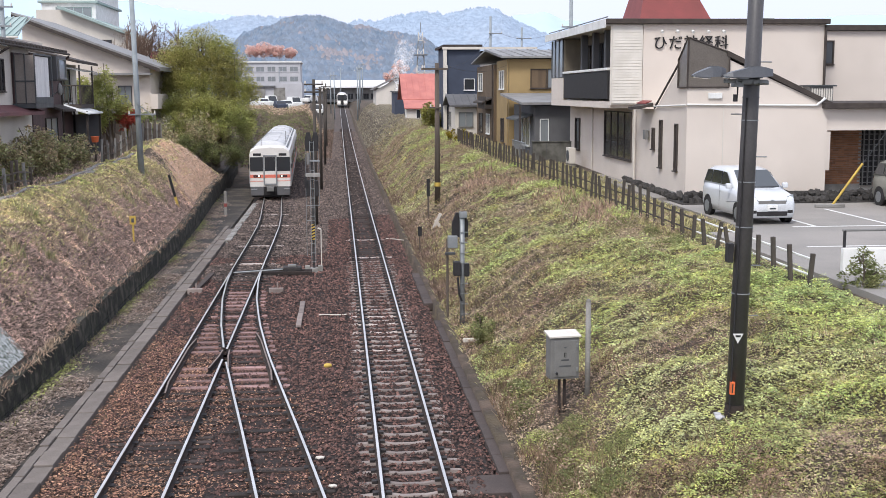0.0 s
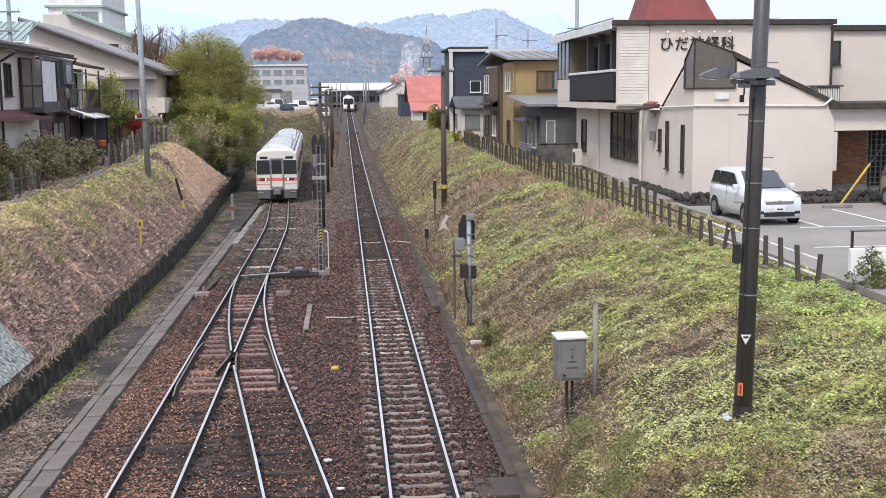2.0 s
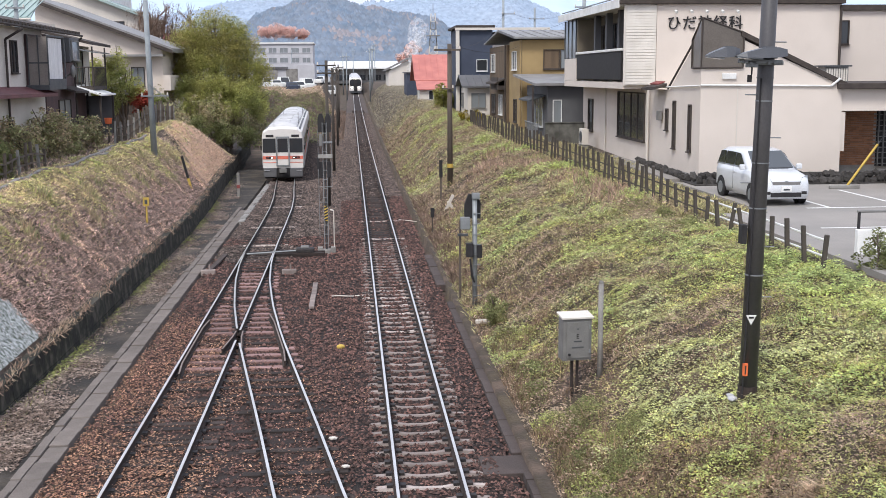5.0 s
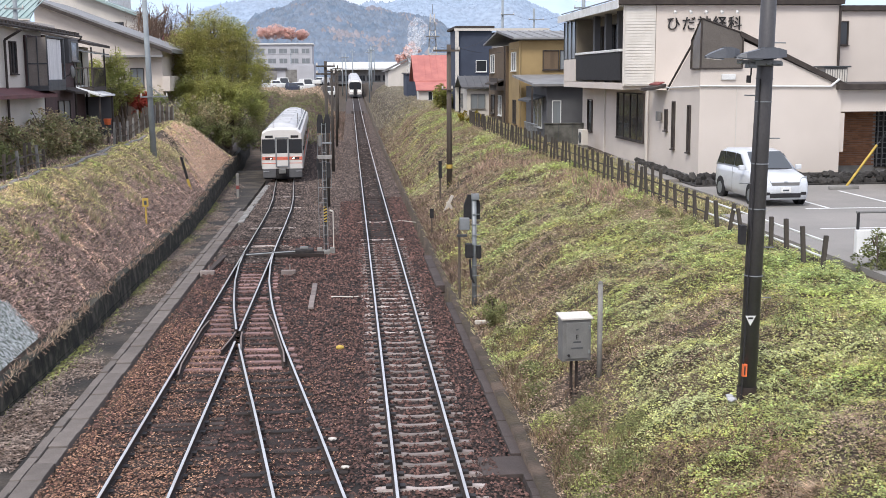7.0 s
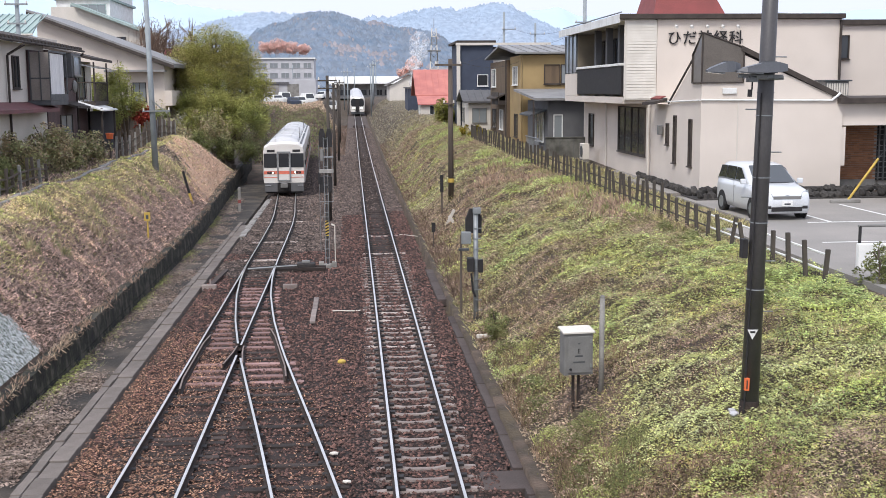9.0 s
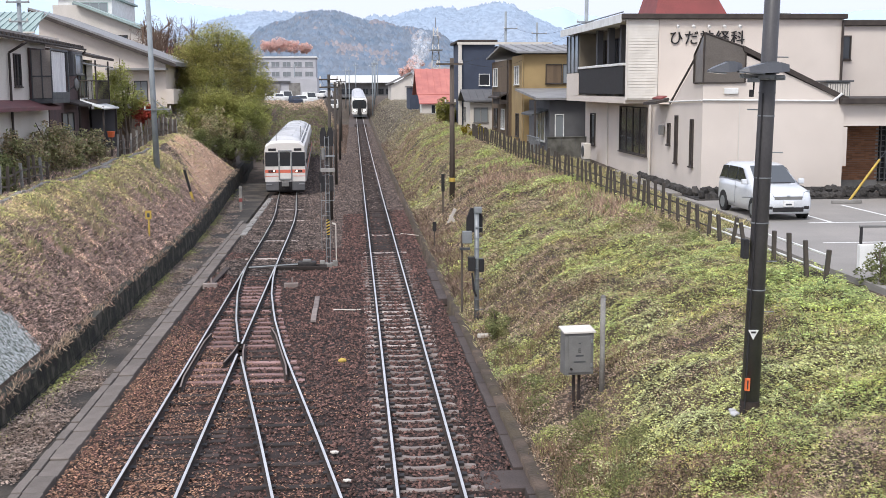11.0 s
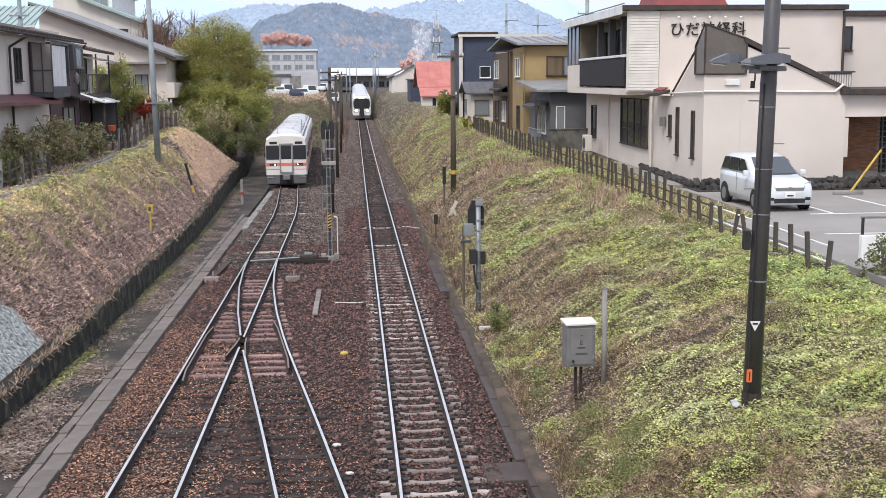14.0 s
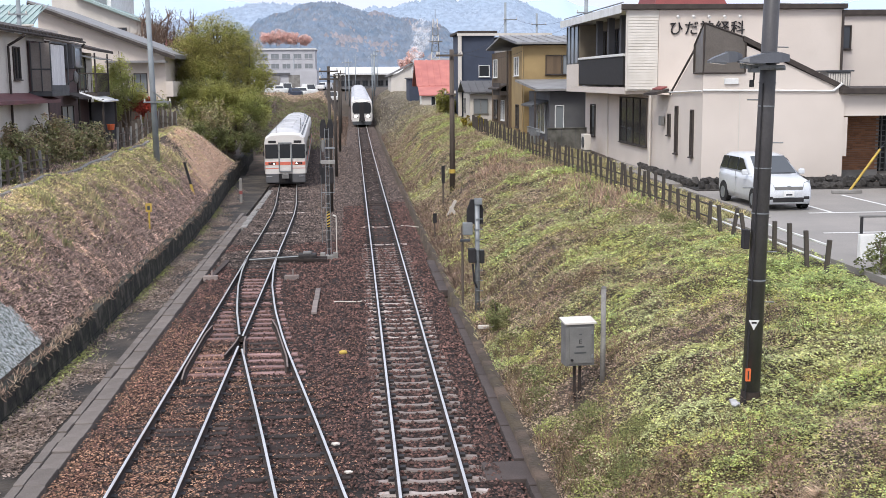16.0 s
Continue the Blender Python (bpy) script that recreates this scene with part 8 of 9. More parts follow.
    soup("rusty_weeds", np.concatenate(V), F, RUSTWEED, "rusty brown weed stands near the fence", "weeds")
    n = 14000
    y = rng.uniform(105, 210, n)
    x = rng.uniform(3.3, 9.5, n)
    V, F = blades(rng, x, y, rng.uniform(0.06, 0.2, n), np.full(n, 0.04), rng.uniform(0.6, 2.4, n))
    soup("far_bank_grass", V, F, FARGRASS, "dry grass on the far cutting slope", "grass")
    # reddish scrub along the far foot of the slope, green clumps on its shoulder
    n = 9000
    y = along(rng, n, 36, 130)
    x = 3.2 + np.abs(rng.normal(0, 0.45, n))
    k = vnoise(x, y, 2.5, 71) + rng.normal(0, 0.3, n) > -0.25
    V, F = blades(rng, x[k], y[k], rng.uniform(0.08, 0.3, k.sum()), np.full(k.sum(), 0.02), rng.uniform(0.3, 1.4, k.sum()))
    soup("reddish_scrub", V, F, TWIGGY, "reddish brown scrub along the slope foot", "weeds")
    n = 26000
    y = along(rng, n, 38, 135)
    x = 3.8 + rng.uniform(0, 1, n) * (crest_x(y) - 3.6)
    k = vnoise(x, y * 0.6, 1.6, 72) + 0.4 * vnoise(x, y, 0.6, 73) + rng.normal(0, 0.15, n) > 0.3
    x, y = x[k], y[k]
    P = np.stack([x, y, land(x, y) + rng.uniform(0.02, 0.16, len(x))], 1)
    V, F = leaf_quads(rng, P, 0.06, 2.0)
    soup("green_clumps", V, F, SHRUB, "low dull green clumps on the slope", "weeds")
    # rough grass behind the fence
    n = 26000
    y = along(rng, n, 32.6, 120)
    x = crest_x(y) + rng.uniform(0.0, 3.4, n)
    k = (x < 12.9) & ((y > 43) | (x < 11) | ((y > 32.8) & (x < 12.3)))
    x, y = x[k], y[k]
    V, F = blades(rng, x, y, rng.uniform(0.05, 0.2, len(x)), np.full(len(x), 0.022), rng.uniform(0.4, 1.8, len(x)))
    soup("verge_grass", V, F, GRASS_R, "rough verge grass behind the fence", "grass")


right_bank()


def left_bank():
    rng = np.random.default_rng(22)
    n = 96000
    y = along(rng, n, 17, 82)
    u = rng.uniform(0.0, 1.15, n)
    x = wall_x(y) - 0.3 - u * (10.9 + wall_x(y))
    keep = ~((y < 27.4) & (x > -10.3) & (rng.uniform(0, 1, n) < 0.93))
    keep &= ~((y > 63) & (y < 80) & (x > -10.8) & (rng.uniform(0, 1, n) < 0.9))
    keep &= vnoise(x, y, 1.3, 81) + 0.6 * vnoise(x, y, 0.5, 82) + rng.normal(0, 0.3, n) > -0.75
    x, y = x[keep], y[keep]
    n = len(x)
    g = np.sqrt(y / 24)
    V, F = blades(rng, x, y, rng.uniform(0.02, 0.075, n) * np.minimum(g, 1.3), rng.uniform(0.008, 0.019, n) * g, rng.uniform(1.0, 5.0, n))
    soup("bank_grass", V, F, GRASS_L, "dry brown mown grass on the bank", "grass")
    n = 30000
    y = along(rng, n, 28, 72)
    x = -10.4 + rng.normal(0, 0.9, n)
    keep = patches(x, y, 0.7, 3.3) + rng.normal(0, 0.4, n) > -0.1
    x, y = x[keep], y[keep]
    V, F = blades(rng, x, y, rng.uniform(0.03, 0.11, len(x)), np.full(len(x), 0.016), rng.uniform(0.5, 2.2, len(x)))
    soup("green_grass", V, F, LAWN, "greener grass along the top of the bank", "grass")
    # matted dead growth lying on the bank, dull green along its top
    n = 180000
    y = along(rng, n, 17, 84)
    x = wall_x(y) - 0.25 - rng.uniform(0, 1.15, n) * (10.9 + wall_x(y))
    q = (-8.95 - x) * 0.9 + 0.6 * vnoise(x, y, 1.5, 91) + 0.5 * vnoise(x, y, 0.5, 92) + rng.normal(0, 0.3, n) - np.clip((33 - y) / 6, 0, 1.5)
    keep = ~((y < 27.4) & (x > -10.3)) & ~((y > 63) & (y < 82) & (x > -10.6))
    for name, k, material, label in (("matted_grass", keep & (q < 0.3), GRASS_L, "matted dead grass lying on the bank"), ("crest_grass", keep & (q >= 0.3), LAWN, "dull green grass along the top of the bank")):
        P = np.stack([x[k], y[k], land(x[k], y[k]) + rng.uniform(0.005, 0.06, k.sum()) + 0.1 * np.clip(vnoise(x[k], y[k], 0.4, 93), 0, 1)], 1)
        V, F = leaf_quads(rng, P, 0.034, 1.6, 0.3)
        C = np.repeat(P, 4, axis=0)
        V = C + (V - C) * np.repeat(np.sqrt(y[k] / 22), 4)[:, None]
        soup(name, V, F, material, label, "grass")
    # moss and dead grass hanging over the wall
    n = 5000
    y = along(rng, n, 16, 84)
    x = wall_x(y) - 0.12 + rng.uniform(-0.12, 0.16, n)
    k = vnoise(x, y, 0.6, 51) + rng.normal(0, 0.3, n) > 0.0
    x, y = x[k], y[k]
    n = len(x)
    V, F = blades(rng, x, y, rng.uniform(0.04, 0.14, n), np.full(n, 0.012), rng.uniform(0.4, 1.6, n))
    V = V.reshape(n, 5, 3)
    V[:, :, 2] += (wall_top(y) - 0.005 - V[:, :2, 2].mean(1))[:, None]
    down = rng.uniform(0, 1, n) < 0.5
    V[down, 2:, 2] -= rng.uniform(0.02, 0.16, (down.sum(), 1))
    V[down, 2:, 0] += 0.07
    soup("wall_moss", V.reshape(-1, 3), F, BROWNWEED, "moss and dead grass hanging over the wall", "moss")
    n = 14000
    y = along(rng, n, 30, 78)
    x = rng.uniform(-16, -10.6, n)
    V, F = blades(rng, x, y, rng.uniform(0.05, 0.2, n), np.full(n, 0.02), rng.uniform(0.4, 1.6, n))
    soup("garden_grass", V, F, GRASS_L, "rough garden grass behind the bank edge", "grass")
    # small green tufts
    V, F = [], []
    for i in range(14):
        yy = 33 + i * 2.1
        xx = -9.3 + 0.6 * math.sin(i * 2.4)
        m = 120
        x, y = xx + rng.normal(0, 0.18, m), yy + rng.normal(0, 0.22, m)
        v, f = blades(rng, x, y, rng.uniform(0.12, 0.34, m), np.full(m, 0.016), rng.uniform(0.2, 0.9, m))
        F += [[a + 5 * 120 * i for a in q] for q in f]
        V.append(v)
    soup("grass_tufts", np.concatenate(V), F, SHRUB, "scattered green grass tufts on the bank", "grass")
    # sheet of pale netting over the near slope, bare dirt at the far end
    def sheet(name, x0, x1, y0, y1, lift, material, label, category, cut):
        xs, ys = np.linspace(x0, x1, 40), np.linspace(y0, y1, 60)
        gx, gy = np.meshgrid(xs, ys)
        gx = np.minimum(gx, wall_x(gy) - 0.35)
        gz = land(gx, gy) + lift + 0.01 * np.sin(7 * gx + 3 * gy) * np.sin(5 * gy)
        V = np.stack([gx, gy, gz], -1).reshape(-1, 3).tolist()
        F = [(j * 40 + i, j * 40 + i + 1, (j + 1) * 40 + i + 1, (j + 1) * 40 + i) for j in range(59) for i in range(39) if cut(gx[j, i], gy[j, i])]
        soup(name, V, F, material, label, category, "structure")
    n = 9000
    y, x = rng.uniform(17, 27.0, n), rng.uniform(-11.0, -7.75, n)
    V, F = leaf_quads(rng, np.stack([x, y, land(x, y) + 0.06 + rng.uniform(0, 0.03, n)], 1), 0.04, 2.5, 0.25)
    soup("net_strands", V, F, NETWHITE, "frayed white strands of the netting", "netting")
    sheet("slope_netting", -11, -7.35, 12, 28.5, 0.05, NETTING, "white weathered netting sheet over the slope", "netting", lambda x, y: y < 27.2 + 0.2 * math.sin(3 * x) - 0.25 * (x + 7.6))
    n = 5000
    y, x = rng.uniform(62, 81, n), rng.uniform(-10.4, -8.0, n)
    V, F = blades(rng, x, y, rng.uniform(0.03, 0.08, n), np.full(n, 0.02), rng.uniform(1.5, 5.0, n))
    V[:, 2] += 0.04
    soup("cut_straw", V, F, STRAW, "cut straw lying on the bare earth", "straw")
    sheet("bare_earth", -10.6, -7.6, 61, 82, 0.02, DRYDIRT, "bare orange-brown earth at the end of the bank", "earth", lambda x, y: (x + 10.6) * 0.8 + (y - 61) * 0.30 + 0.5 * math.sin(2 * y + x) > 1.5)


left_bank()


def litter():
    """Dead leaves and weeds in the ditch and by the walls, thin weeds in the far floor."""
    rng = np.random.default_rng(23)
    n = 46000
    y = along(rng, n, 16, 74)
    u = rng.uniform(0, 1.2, n)
    x = wall_x(y) + 0.1 + u
    keep = vnoise(x, y, 1.6, 45) + 0.5 * vnoise(x, y, 0.5, 46) + rng.normal(0, 0.3, n) - 1.0 * (u - 0.5) > -0.22
    x, y = x[keep], y[keep]
    P = np.stack([x, y, -0.19 + rng.uniform(0.0, 0.03, len(x))], 1)
    V, F = leaf_quads(rng, P, 0.035, 3)
    soup("dead_leaves", V, F, LITTER, "pale and brown dead leaves in the ditch", "leaves")
    n = 9000
    y = along(rng, n, 16, 80)
    x = wall_x(y) + 0.1 + np.abs(rng.normal(0, 0.16, n))
    keep = vnoise(x, y, 2.2, 47) + rng.normal(0, 0.2, n) > 0.0
    x, y = x[keep], y[keep]
    V, F = leaf_quads(rng, np.stack([x, y, -0.19 + rng.uniform(0.0, 0.07, len(x))], 1), 0.03, 2)
    soup("moss", V, F, MOSS, "yellow-green moss along the wall foot", "moss")
    n = 42000
    y = along(rng, n, 14, 40)
    x = np.where(rng.uniform(0, 1, n) < 0.75, rng.uniform(-5.35, -2.4, n), rng.uniform(-2.4, 0.4, n))
    keep = (vnoise(x, y, 1.1, 41) + rng.normal(0, 0.4, n) + np.clip((-3.5 - x) * 0.3, -0.5, 0.5) - np.clip((y - 26) / 10, 0, 1.2) > -0.15)
    x, y = x[keep], y[keep]
    V, F = leaf_quads(rng, np.stack([x, y, -0.16 + rng.uniform(0.0, 0.03, len(x))], 1), 0.027, 3)
    soup("fallen_leaves", V, F, FALLEN, "orange-brown fallen leaves on the siding ballast", "leaves")
    n = 5000
    y = along(rng, n, 17, 80)
    x = wall_x(y) + 0.08 + np.abs(rng.normal(0, 0.22, n))
    V, F = blades(rng, x, y, rng.uniform(0.3, 0.55, n), np.full(n, 0.012), rng.uniform(0.2, 1.0, n))
    soup("ditch_weeds", V, F, WEED, "green weeds along the wall foot", "weeds")
    n = 14000
    y = rng.uniform(60, 185, n)
    x = np.where(rng.uniform(0, 1, n) < 0.3, rng.uniform(-2.6, -0.7, n), rng.uniform(-16, -2.5, n))
    keep = (x > -2.6) | (y > 122)
    x, y = x[keep], y[keep]
    V, F = blades(rng, x, y, np.where(x > -2.6, rng.uniform(0.12, 0.3, len(x)), rng.uniform(0.1, 0.32, len(x))), np.full(len(x), 0.035), rng.uniform(0.2, 1.4, len(x)))
    soup("far_weeds", V, F, TWIGGY, "dry weeds between the tracks and on the far bank", "weeds")


litter()


def far_scrub():
    """Dark tangled scrub on the bank beyond the siding, with a dry grass crest."""
    rng = np.random.default_rng(27)
    for name, n, lo, hi, material, label in (("dark_scrub", 20000, -1.0, 0.45, DARKLEAF, "dark green scrub on the far bank"), ("brown_scrub", 9000, -0.3, 1.4, TWIGGY, "withered brown scrub on the far bank")):
        y = rng.uniform(112, 172, n)
        x = rng.uniform(-17, -2.9, n)
        q = vnoise(x, y, 4.0, 28) + 0.4 * vnoise(x, y, 1.5, 29) + rng.normal(0, 0.15, n)
        k = (q > lo) & (q < hi)
        x, y = x[k], y[k]
        heap = np.clip(vnoise(x, y, 1.8, 30) + 0.5, 0, 1.3)
        V, F = leaf_quads(rng, np.stack([x, y, land(x, y) + rng.uniform(0, 1, len(x)) * 0.9 * heap], 1), 0.11, 0.8)
        soup(name, V, F, material, label, "shrubs")
    n = 7000
    y = rng.uniform(168, 184, n)
    x = rng.uniform(-17, -2.5, n)
    V, F = blades(rng, x, y, rng.uniform(0.15, 0.5, n), np.full(n, 0.05), rng.uniform(0.3, 1.6, n))
    soup("crest_straw", V, F, STRAW, "dry straw along the crest of the far bank", "grass")


far_scrub()


def small_finds():
    for a, b, label in (((-0.7, 35.1, -0.13), (0.3, 35.0, -0.12), "pale track cable lying on the ballast"), ((2.2, 53.5, -0.1), (3.7, 52.0, -0.08), "pale track cable lying on the ballast")):
        cu = bpy.data.curves.new("cable", "CURVE")
        cu.dimensions, cu.bevel_depth = "3D", 0.018
        sp = cu.splines.new("POLY")
        sp.points.add(6)
        for i, p in enumerate(sp.points):
            q = Vector(a).lerp(Vector(b), i / 6)
            p.co = (q.x, q.y + 0.05 * math.sin(i * 1.3), q.z, 1)
        cu.materials.append(CREAMSHADE)
        tagged(new("cable", cu), label, "cable")
    for dx, dy, sz in ((-0.24, 0.1, 0.055), (-0.25, -0.05, 0.06)):
        x, y = 6.22 + dx, 17.0 + dy
        k = Kit().ball((0, 0, 0), sz, 2, (1.3, 0.9, 0.7))
        for v in k.bm.verts:
            v.co *= 1 + 0.4 * noise.noise(v.co * 22 + Vector((dy * 30, 0, 0)))
        bag = thing("plastic_bag", (x, y, float(land(x, y)) + 0.08), "crumpled white plastic bag at the pole foot", "bag")
        part("bag", k, FARWALL, bag)
    for i, (x, y) in enumerate(((-10.9, 49.5), (-11.05, 52.3), (-10.8, 50.9))):
        b = thing("plank", (x, y, float(land(x, y)) + 0.04), "pale weathered plank on the bank edge", "plank", "planks on the bank", 4 * i - 4)
        part("board", Kit().box(-0.15, 0.15, -1.2, 1.2, 0.0, 0.05, 0.01), CONCRETE, b)
    x, y = -12.0, 57.6
    b = thing("plastic_tub", (x, y, float(land(x, y)) + 1.0), "orange plastic tub on the picket fence", "tub")
    part("tub", Kit().rod((0, 0, 0), (0, 0, 0.26), 0.15, 0.19, 14), ORANGE, b)
    part("rim", Kit().rod((0, 0, 0.26), (0, 0, 0.29), 0.205, 0.205, 14), ORANGE, b)
    part("bracket", Kit().box(-0.05, 0.05, -0.05, 0.05, -1.2, 0.0), WOODPOLE, b)


small_finds()


# ---- sleepers and ballast, last ----
def sleepers():
    a = Kit()
    a.sweep([[(x, -w - 0.035, -0.14), (x, w + 0.035, -0.14), (x, w, z), (x, -w, z)] for x, w, z in ((-0.97, 0.062, -0.012), (-0.72, 0.062, 0.0), (-0.42, 0.06, 0.0), (-0.2, 0.05, -0.03), (0.2, 0.05, -0.03), (0.42, 0.06, 0.0), (0.72, 0.062, 0.0), (0.97, 0.062, -0.012))])
    first = part("sleeper", a, SLEEPER, track)
    rnd = random.Random(6)
    data = first.data
    pale = first.data.copy()
    pale.materials[0] = PALESLEEPER
    for i in range(290):
        y = 13.0 + i * 0.59
        if y > 47 and data is first.data:
            data = first.data.copy()
            data.materials[0] = TIMBER
        ob = first if i == 0 else new("sleeper", pale if i in (9, 29, 33, 35, 37, 39, 59, 69) else data)
        ob.parent = track
        ob.matrix_basis = pose(MAIN + rnd.uniform(-0.02, 0.02), y, float(rail_z(y)) - 0.147, 0, 0, rnd.uniform(-0.5, 0.5))
    # rail clips on the near sleepers
    V, F = [], []
    box = ((0, 1, 3, 2), (4, 6, 7, 5), (0, 4, 5, 1), (2, 3, 7, 6), (1, 5, 7, 3))
    for i in range(130):
        y = 13.0 + i * 0.59
        for s in (-1, 1):
            for e in (-1, 1):
                cx = MAIN + s * G + e * 0.115
                b = len(V)
                V += [(cx + dx, y + dy, -0.15 + dz) for dx in (-0.05, 0.05) for dy in (-0.065, 0.065) for dz in (0, 0.05)]
                F += [tuple(b + q for q in f) for f in box]
    soup("rail_clip", V, F, RAILDARK, "greasy dark rail clips", "", "stuff", track)
    # chairs under the rails of the siding and the turnout
    V, F = [], []
    for i in range(97):
        y = 13.0 + i * 0.62
        xs = [siding_x(y) - G, siding_x(y) + G] + ([diverge_x(y) - G, diverge_x(y) + G] if y < 44 else [])
        for cx in xs:
            b = len(V)
            V += [(cx + dx, y + dy, -0.153 + dz) for dx in (-0.12, 0.12) for dy in (-0.07, 0.07) for dz in (0, 0.03)]
            F += [tuple(b + q for q in f) for f in box]
    soup("rail_chair", V, F, RAILDARK, "greasy dark rail chairs", "", "stuff", yard)
    # timber sleepers of the siding and long bearers of the turnout
    for i in range(150):
        y = 13.0 + i * 0.62
        if y > 73:
            break
        if y < 44:
            r = diverge_x(y) + 0.85
            x0, x1 = SIDE - (0.62 if 24.5 < y < 41 else 0.85) - 0.16 * rnd.random(), min(r, MAIN - 1.2)
            m = REDTIMBER if 26.5 < y < 40 and rnd.random() < 0.85 else TIMBER
            if y < 24.5 and i % 2:
                x0, x1 = SIDE - 1.05, SIDE + 1.0
            elif y < 24.5:
                x0, x1 = diverge_x(y) - 1.0, min(r, MAIN - 1.15)
        else:
            x0, x1, m = siding_x(y) - 1.05, siding_x(y) + 1.05, TIMBER
            if min(abs(y - q) for q in (46.6, 51.8, 60.1, 66.0)) < 0.31:
                m = PALESLEEPER
        ob = part("sleeper", Kit().box(x0, x1, -0.1, 0.1, -0.15, 0.0, 0.012), m, yard)
        ob.matrix_basis = pose(0, y, -0.152 + rnd.uniform(-0.012, 0.006), 0, 0, 0)
    # the two dark bearers rows interleave in the near part
    for i in range(18):
        y = 13.3 + i * 0.62
        ob = part("sleeper", Kit().box(SIDE - 1.05, SIDE + 1.0, -0.1, 0.1, -0.15, 0.0, 0.012), TIMBER, yard)
        ob.matrix_basis = pose(0, y, -0.158 + rnd.uniform(-0.01, 0.004), 0, 0, 0)


sleepers()


def ballast_stones():
    rng = np.random.default_rng(31)
    n = 118000
    y = 14.5 * (175 / 14.5) ** rng.uniform(0, 1, n)
    x = rng.uniform(-5.3, 2.85, n)
    fy = (y - 13.0 + 0.295) % 0.59 - 0.295
    keep = ~((np.abs(x - MAIN) < 0.92 + 0.1 * np.sin(x * 40 + y * 13)) & (np.abs(fy) < 0.075))
    bearer = (y - 13.0 + 0.31) % 0.62 - 0.31
    keep &= ~((x < np.interp(y, [17.8, 29.3, 44.5, 73], [0.0, -1.7, SIDE + 0.95, SIDE + 0.95])) & (x > SIDE - 0.85) & (np.abs(bearer) < 0.1) & (y < 73) & (rng.uniform(0, 1, n) < 0.85))
    keep &= ~((y > 47) & (np.abs(x - MAIN) < 0.5) & (rng.uniform(0, 1, n) < 0.85))
    keep &= (y < 117) | (x > -0.7)
    x, y = x[keep], y[keep]
    n = len(x)
    s = rng.uniform(0.016, 0.046, n) * np.sqrt(np.clip(y / 22, 0.8, 3.5))
    z = rail_z(y) - 0.215 + rng.uniform(0, 0.02, n) + 0.015 * np.sin(3 * x) * np.sin(2 * y) + 0.045 * np.clip((np.abs(x - MAIN) - 0.72) / 0.15, 0, 1) * (np.abs(x - MAIN) < 1.25)
    inner = (x > SIDE - 1.0) & (x < np.interp(y, [17.8, 29.3, 44.5, 73], [0.0, -1.7, SIDE + 0.95, SIDE + 0.95]))
    z = z - 0.008 * inner
    base = np.array([(1, 0, 0), (-1, 0, 0), (0, 1, 0), (0, -1, 0), (0, 0, 0.8), (0, 0, -0.8)], float)
    V = base[None] * rng.uniform(0.6, 1.3, (n, 6, 1))
    a = rng.uniform(0, 2 * np.pi, n)
    c, d = np.cos(a)[:, None], np.sin(a)[:, None]
    V = np.stack([V[..., 0] * c - V[..., 1] * d, V[..., 0] * d + V[..., 1] * c, V[..., 2]], -1)
    V = V * s[:, None, None] + np.stack([x, y, z + s * 0.65], 1)[:, None]
    tri = np.array([(0, 2, 4), (2, 1, 4), (1, 3, 4), (3, 0, 4)])
    old = (y + 6 * vnoise(x, y, 4.0, 63) > np.where(x < -0.6, 46, 62))
    for name, k, material, label in (("ballast_stones", ~old, STONE, "loose reddish brown ballast stones"), ("old_ballast_stones", old, OLDSTONE, "older grey-brown ballast stones")):
        m = int(k.sum())
        F = (np.arange(m)[:, None, None] * 6 + tri).reshape(-1, 3)
        soup(name, V[k].reshape(-1, 3), F, material, label, "ballast")


ballast_stones()


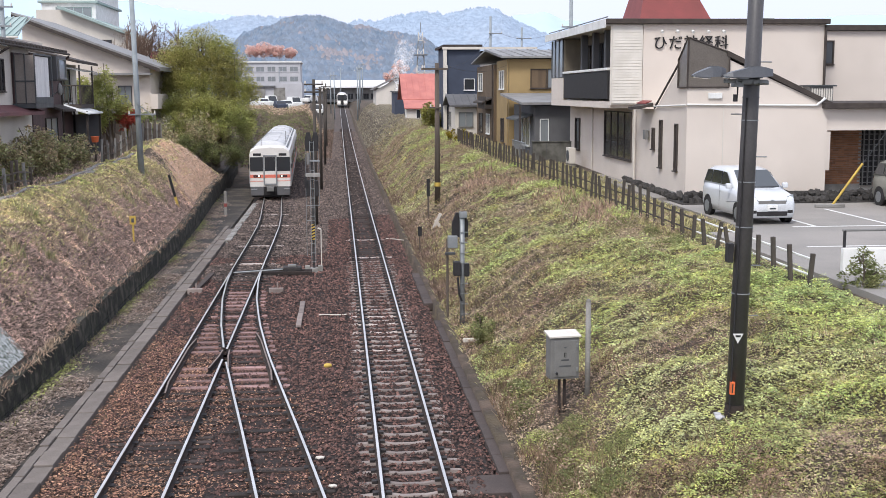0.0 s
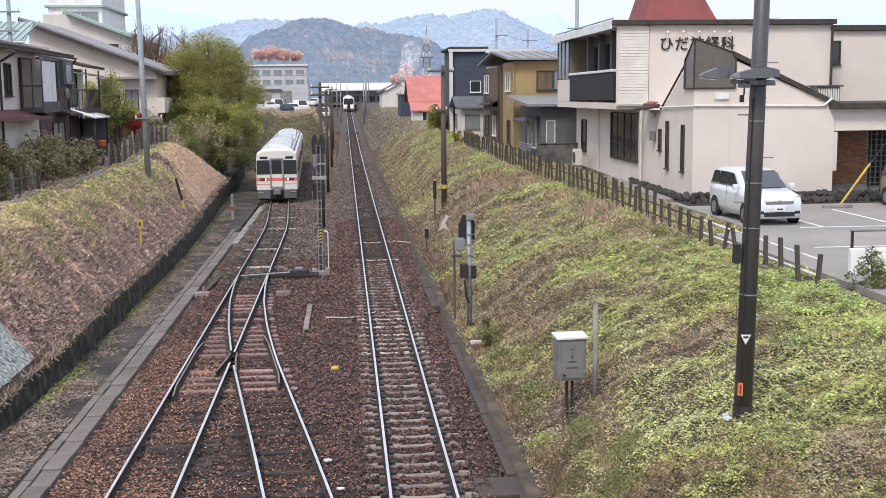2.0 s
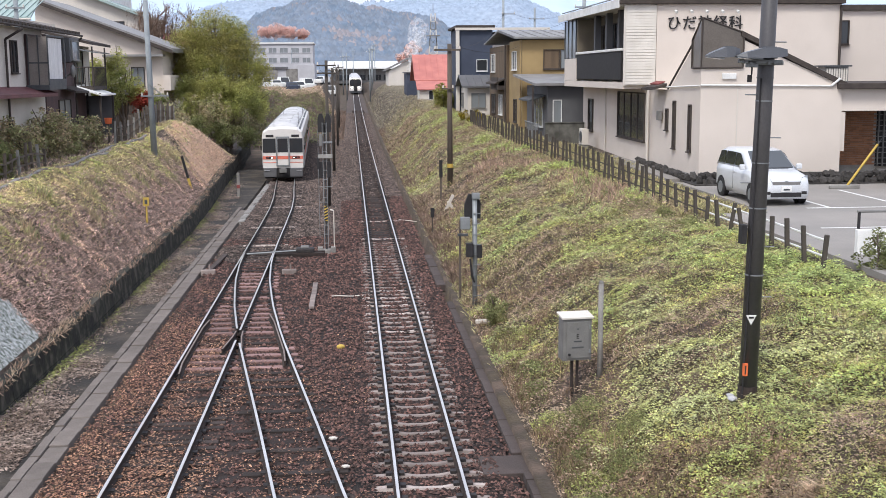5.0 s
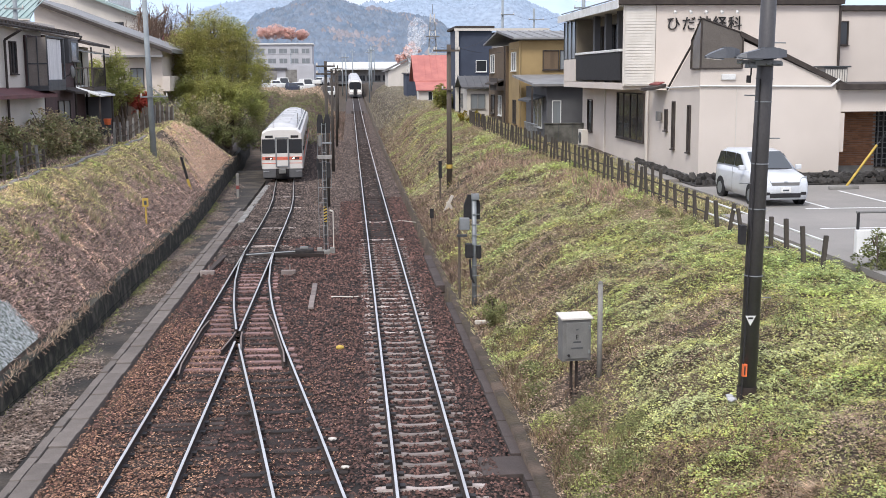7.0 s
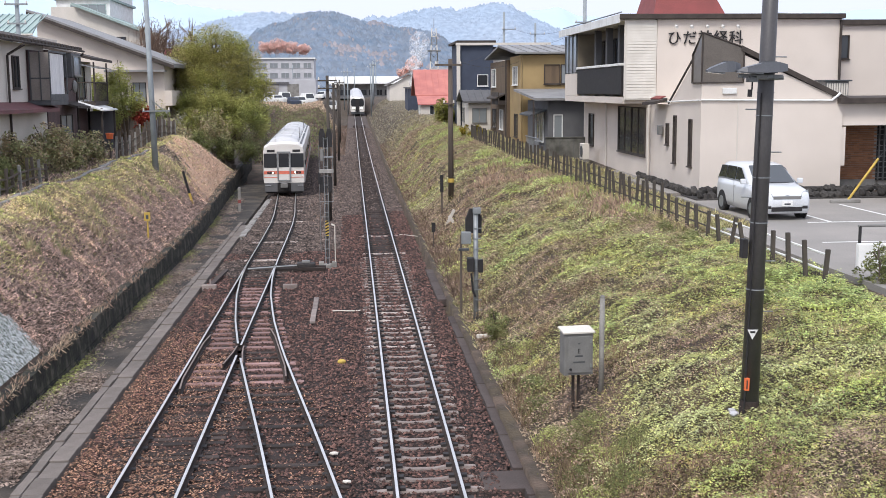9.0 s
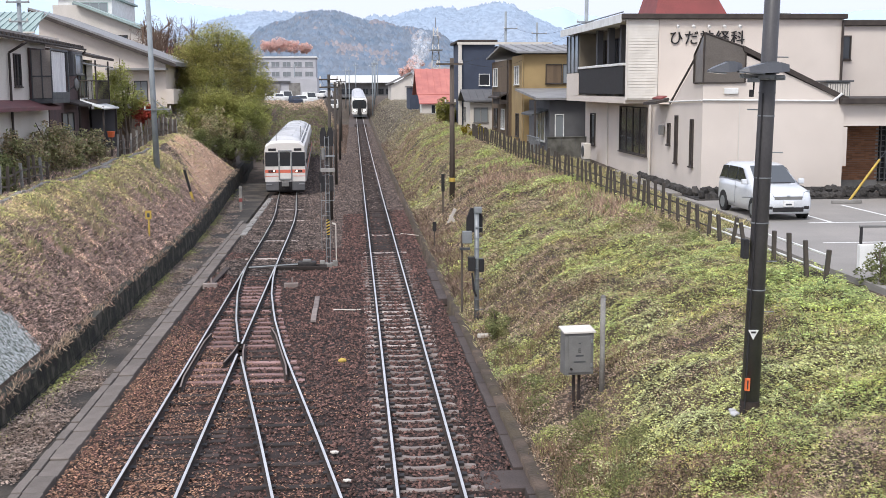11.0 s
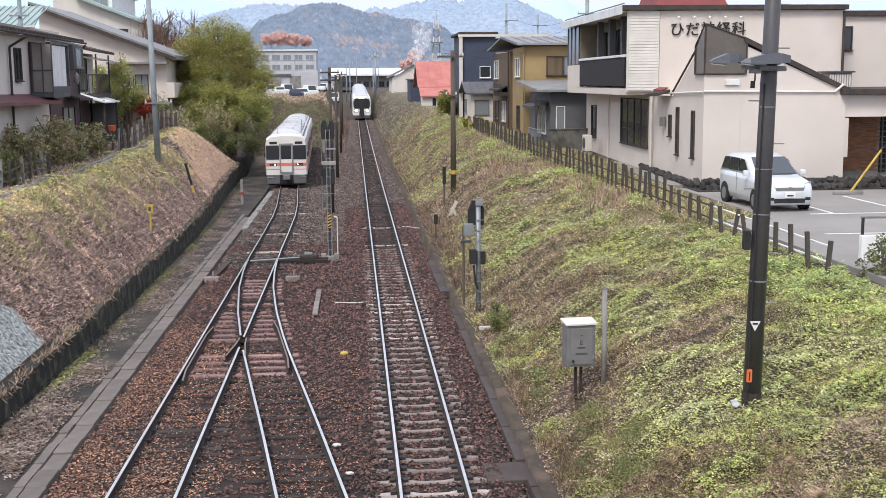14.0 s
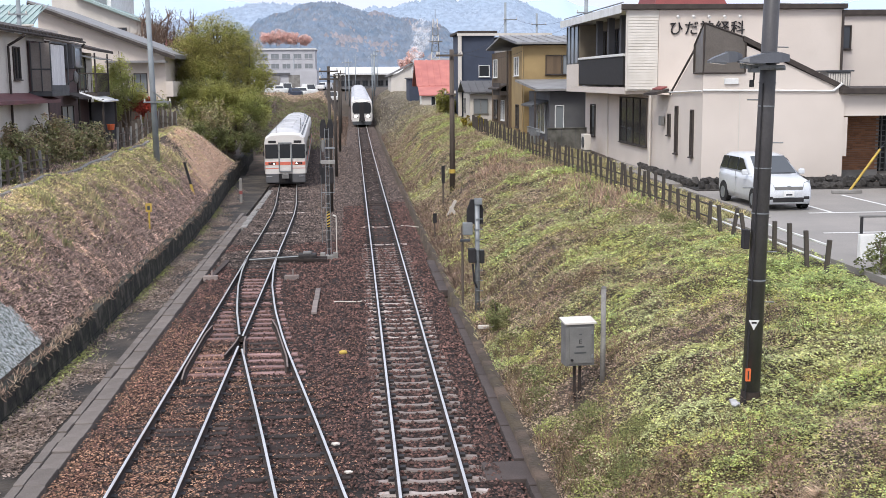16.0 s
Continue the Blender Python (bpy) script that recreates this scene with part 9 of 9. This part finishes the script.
# ---- thin smoke beyond the red roof ----
def smoke_puffs():
    m = bpy.data.materials.new("thin_white_smoke")
    m.use_nodes = True
    n, l = m.node_tree.nodes, m.node_tree.links
    b = n["Principled BSDF"]
    b.inputs["Base Color"].default_value, b.inputs["Roughness"].default_value = (0.85, 0.86, 0.88, 1), 1.0
    b.inputs["Specular IOR Level"].default_value = 0.0
    tc, no, mr = n.new("ShaderNodeTexCoord"), n.new("ShaderNodeTexNoise"), n.new("ShaderNodeMapRange")
    no.inputs["Scale"].default_value, no.inputs["Detail"].default_value = 1.1, 5
    l.new(tc.outputs["Object"], no.inputs[0])
    mr.inputs[1].default_value, mr.inputs[2].default_value, mr.inputs[3].default_value, mr.inputs[4].default_value = 0.40, 0.72, 0.0, 0.42
    l.new(no.outputs[0], mr.inputs[0])
    l.new(mr.outputs[0], b.inputs["Alpha"])
    rnd = random.Random(12)
    made = []
    for i in range(6):
        u = i / 5
        r = 0.7 + 0.8 * u
        at = (9.0 + 0.9 * u + rnd.uniform(-0.5, 0.5), 168 + rnd.uniform(-1, 1), 7.2 + 5.4 * u)
        t = thing("smoke_puff", at, "thin white smoke drifting above roofs", "smoke", "smoke puffs")
        k = Kit().ball((0, 0, 0), r, 3, (1, 1, 1.25))
        for v in k.bm.verts:
            v.co *= 1 + 0.35 * noise.noise(v.co * 1.3 + Vector((i * 3.1, 0, 0)))
        ob = part("puff", k, m, t, "", True)
        ob.visible_shadow = False
        made.append((t, at, i))
    return made


puffs = smoke_puffs()


# ---- movement ----
def motions():
    way = [(0.0, 297), (1.0, 292), (2.0, 285.5), (3.0, 277), (4.0, 267), (5.0, 257), (6.5, 243), (8.0, 230), (9.0, 221.5), (10.0, 213), (11.5, 200), (13.0, 184), (14.0, 173.5), (15.0, 163), (16.0, 152.5)]
    rows = []
    for t, y in way:
        z0, z1 = float(rail_z(y)), float(rail_z(y + 62))
        rows.append((t, pose(MAIN, y, z0 + 0.02, math.degrees(math.atan2(z1 - z0, 62)), 0, 0)))
    walk(express, rows)
    for t, at, i in puffs:
        walk(t, [(s, pose(at[0] + 0.03 * s, at[1], at[2] + 0.07 * s, 0, 0, 2.5 * s + 20 * i % 60)) for s in (0.0, 4.0, 8.0, 12.0, 16.0)])


motions()
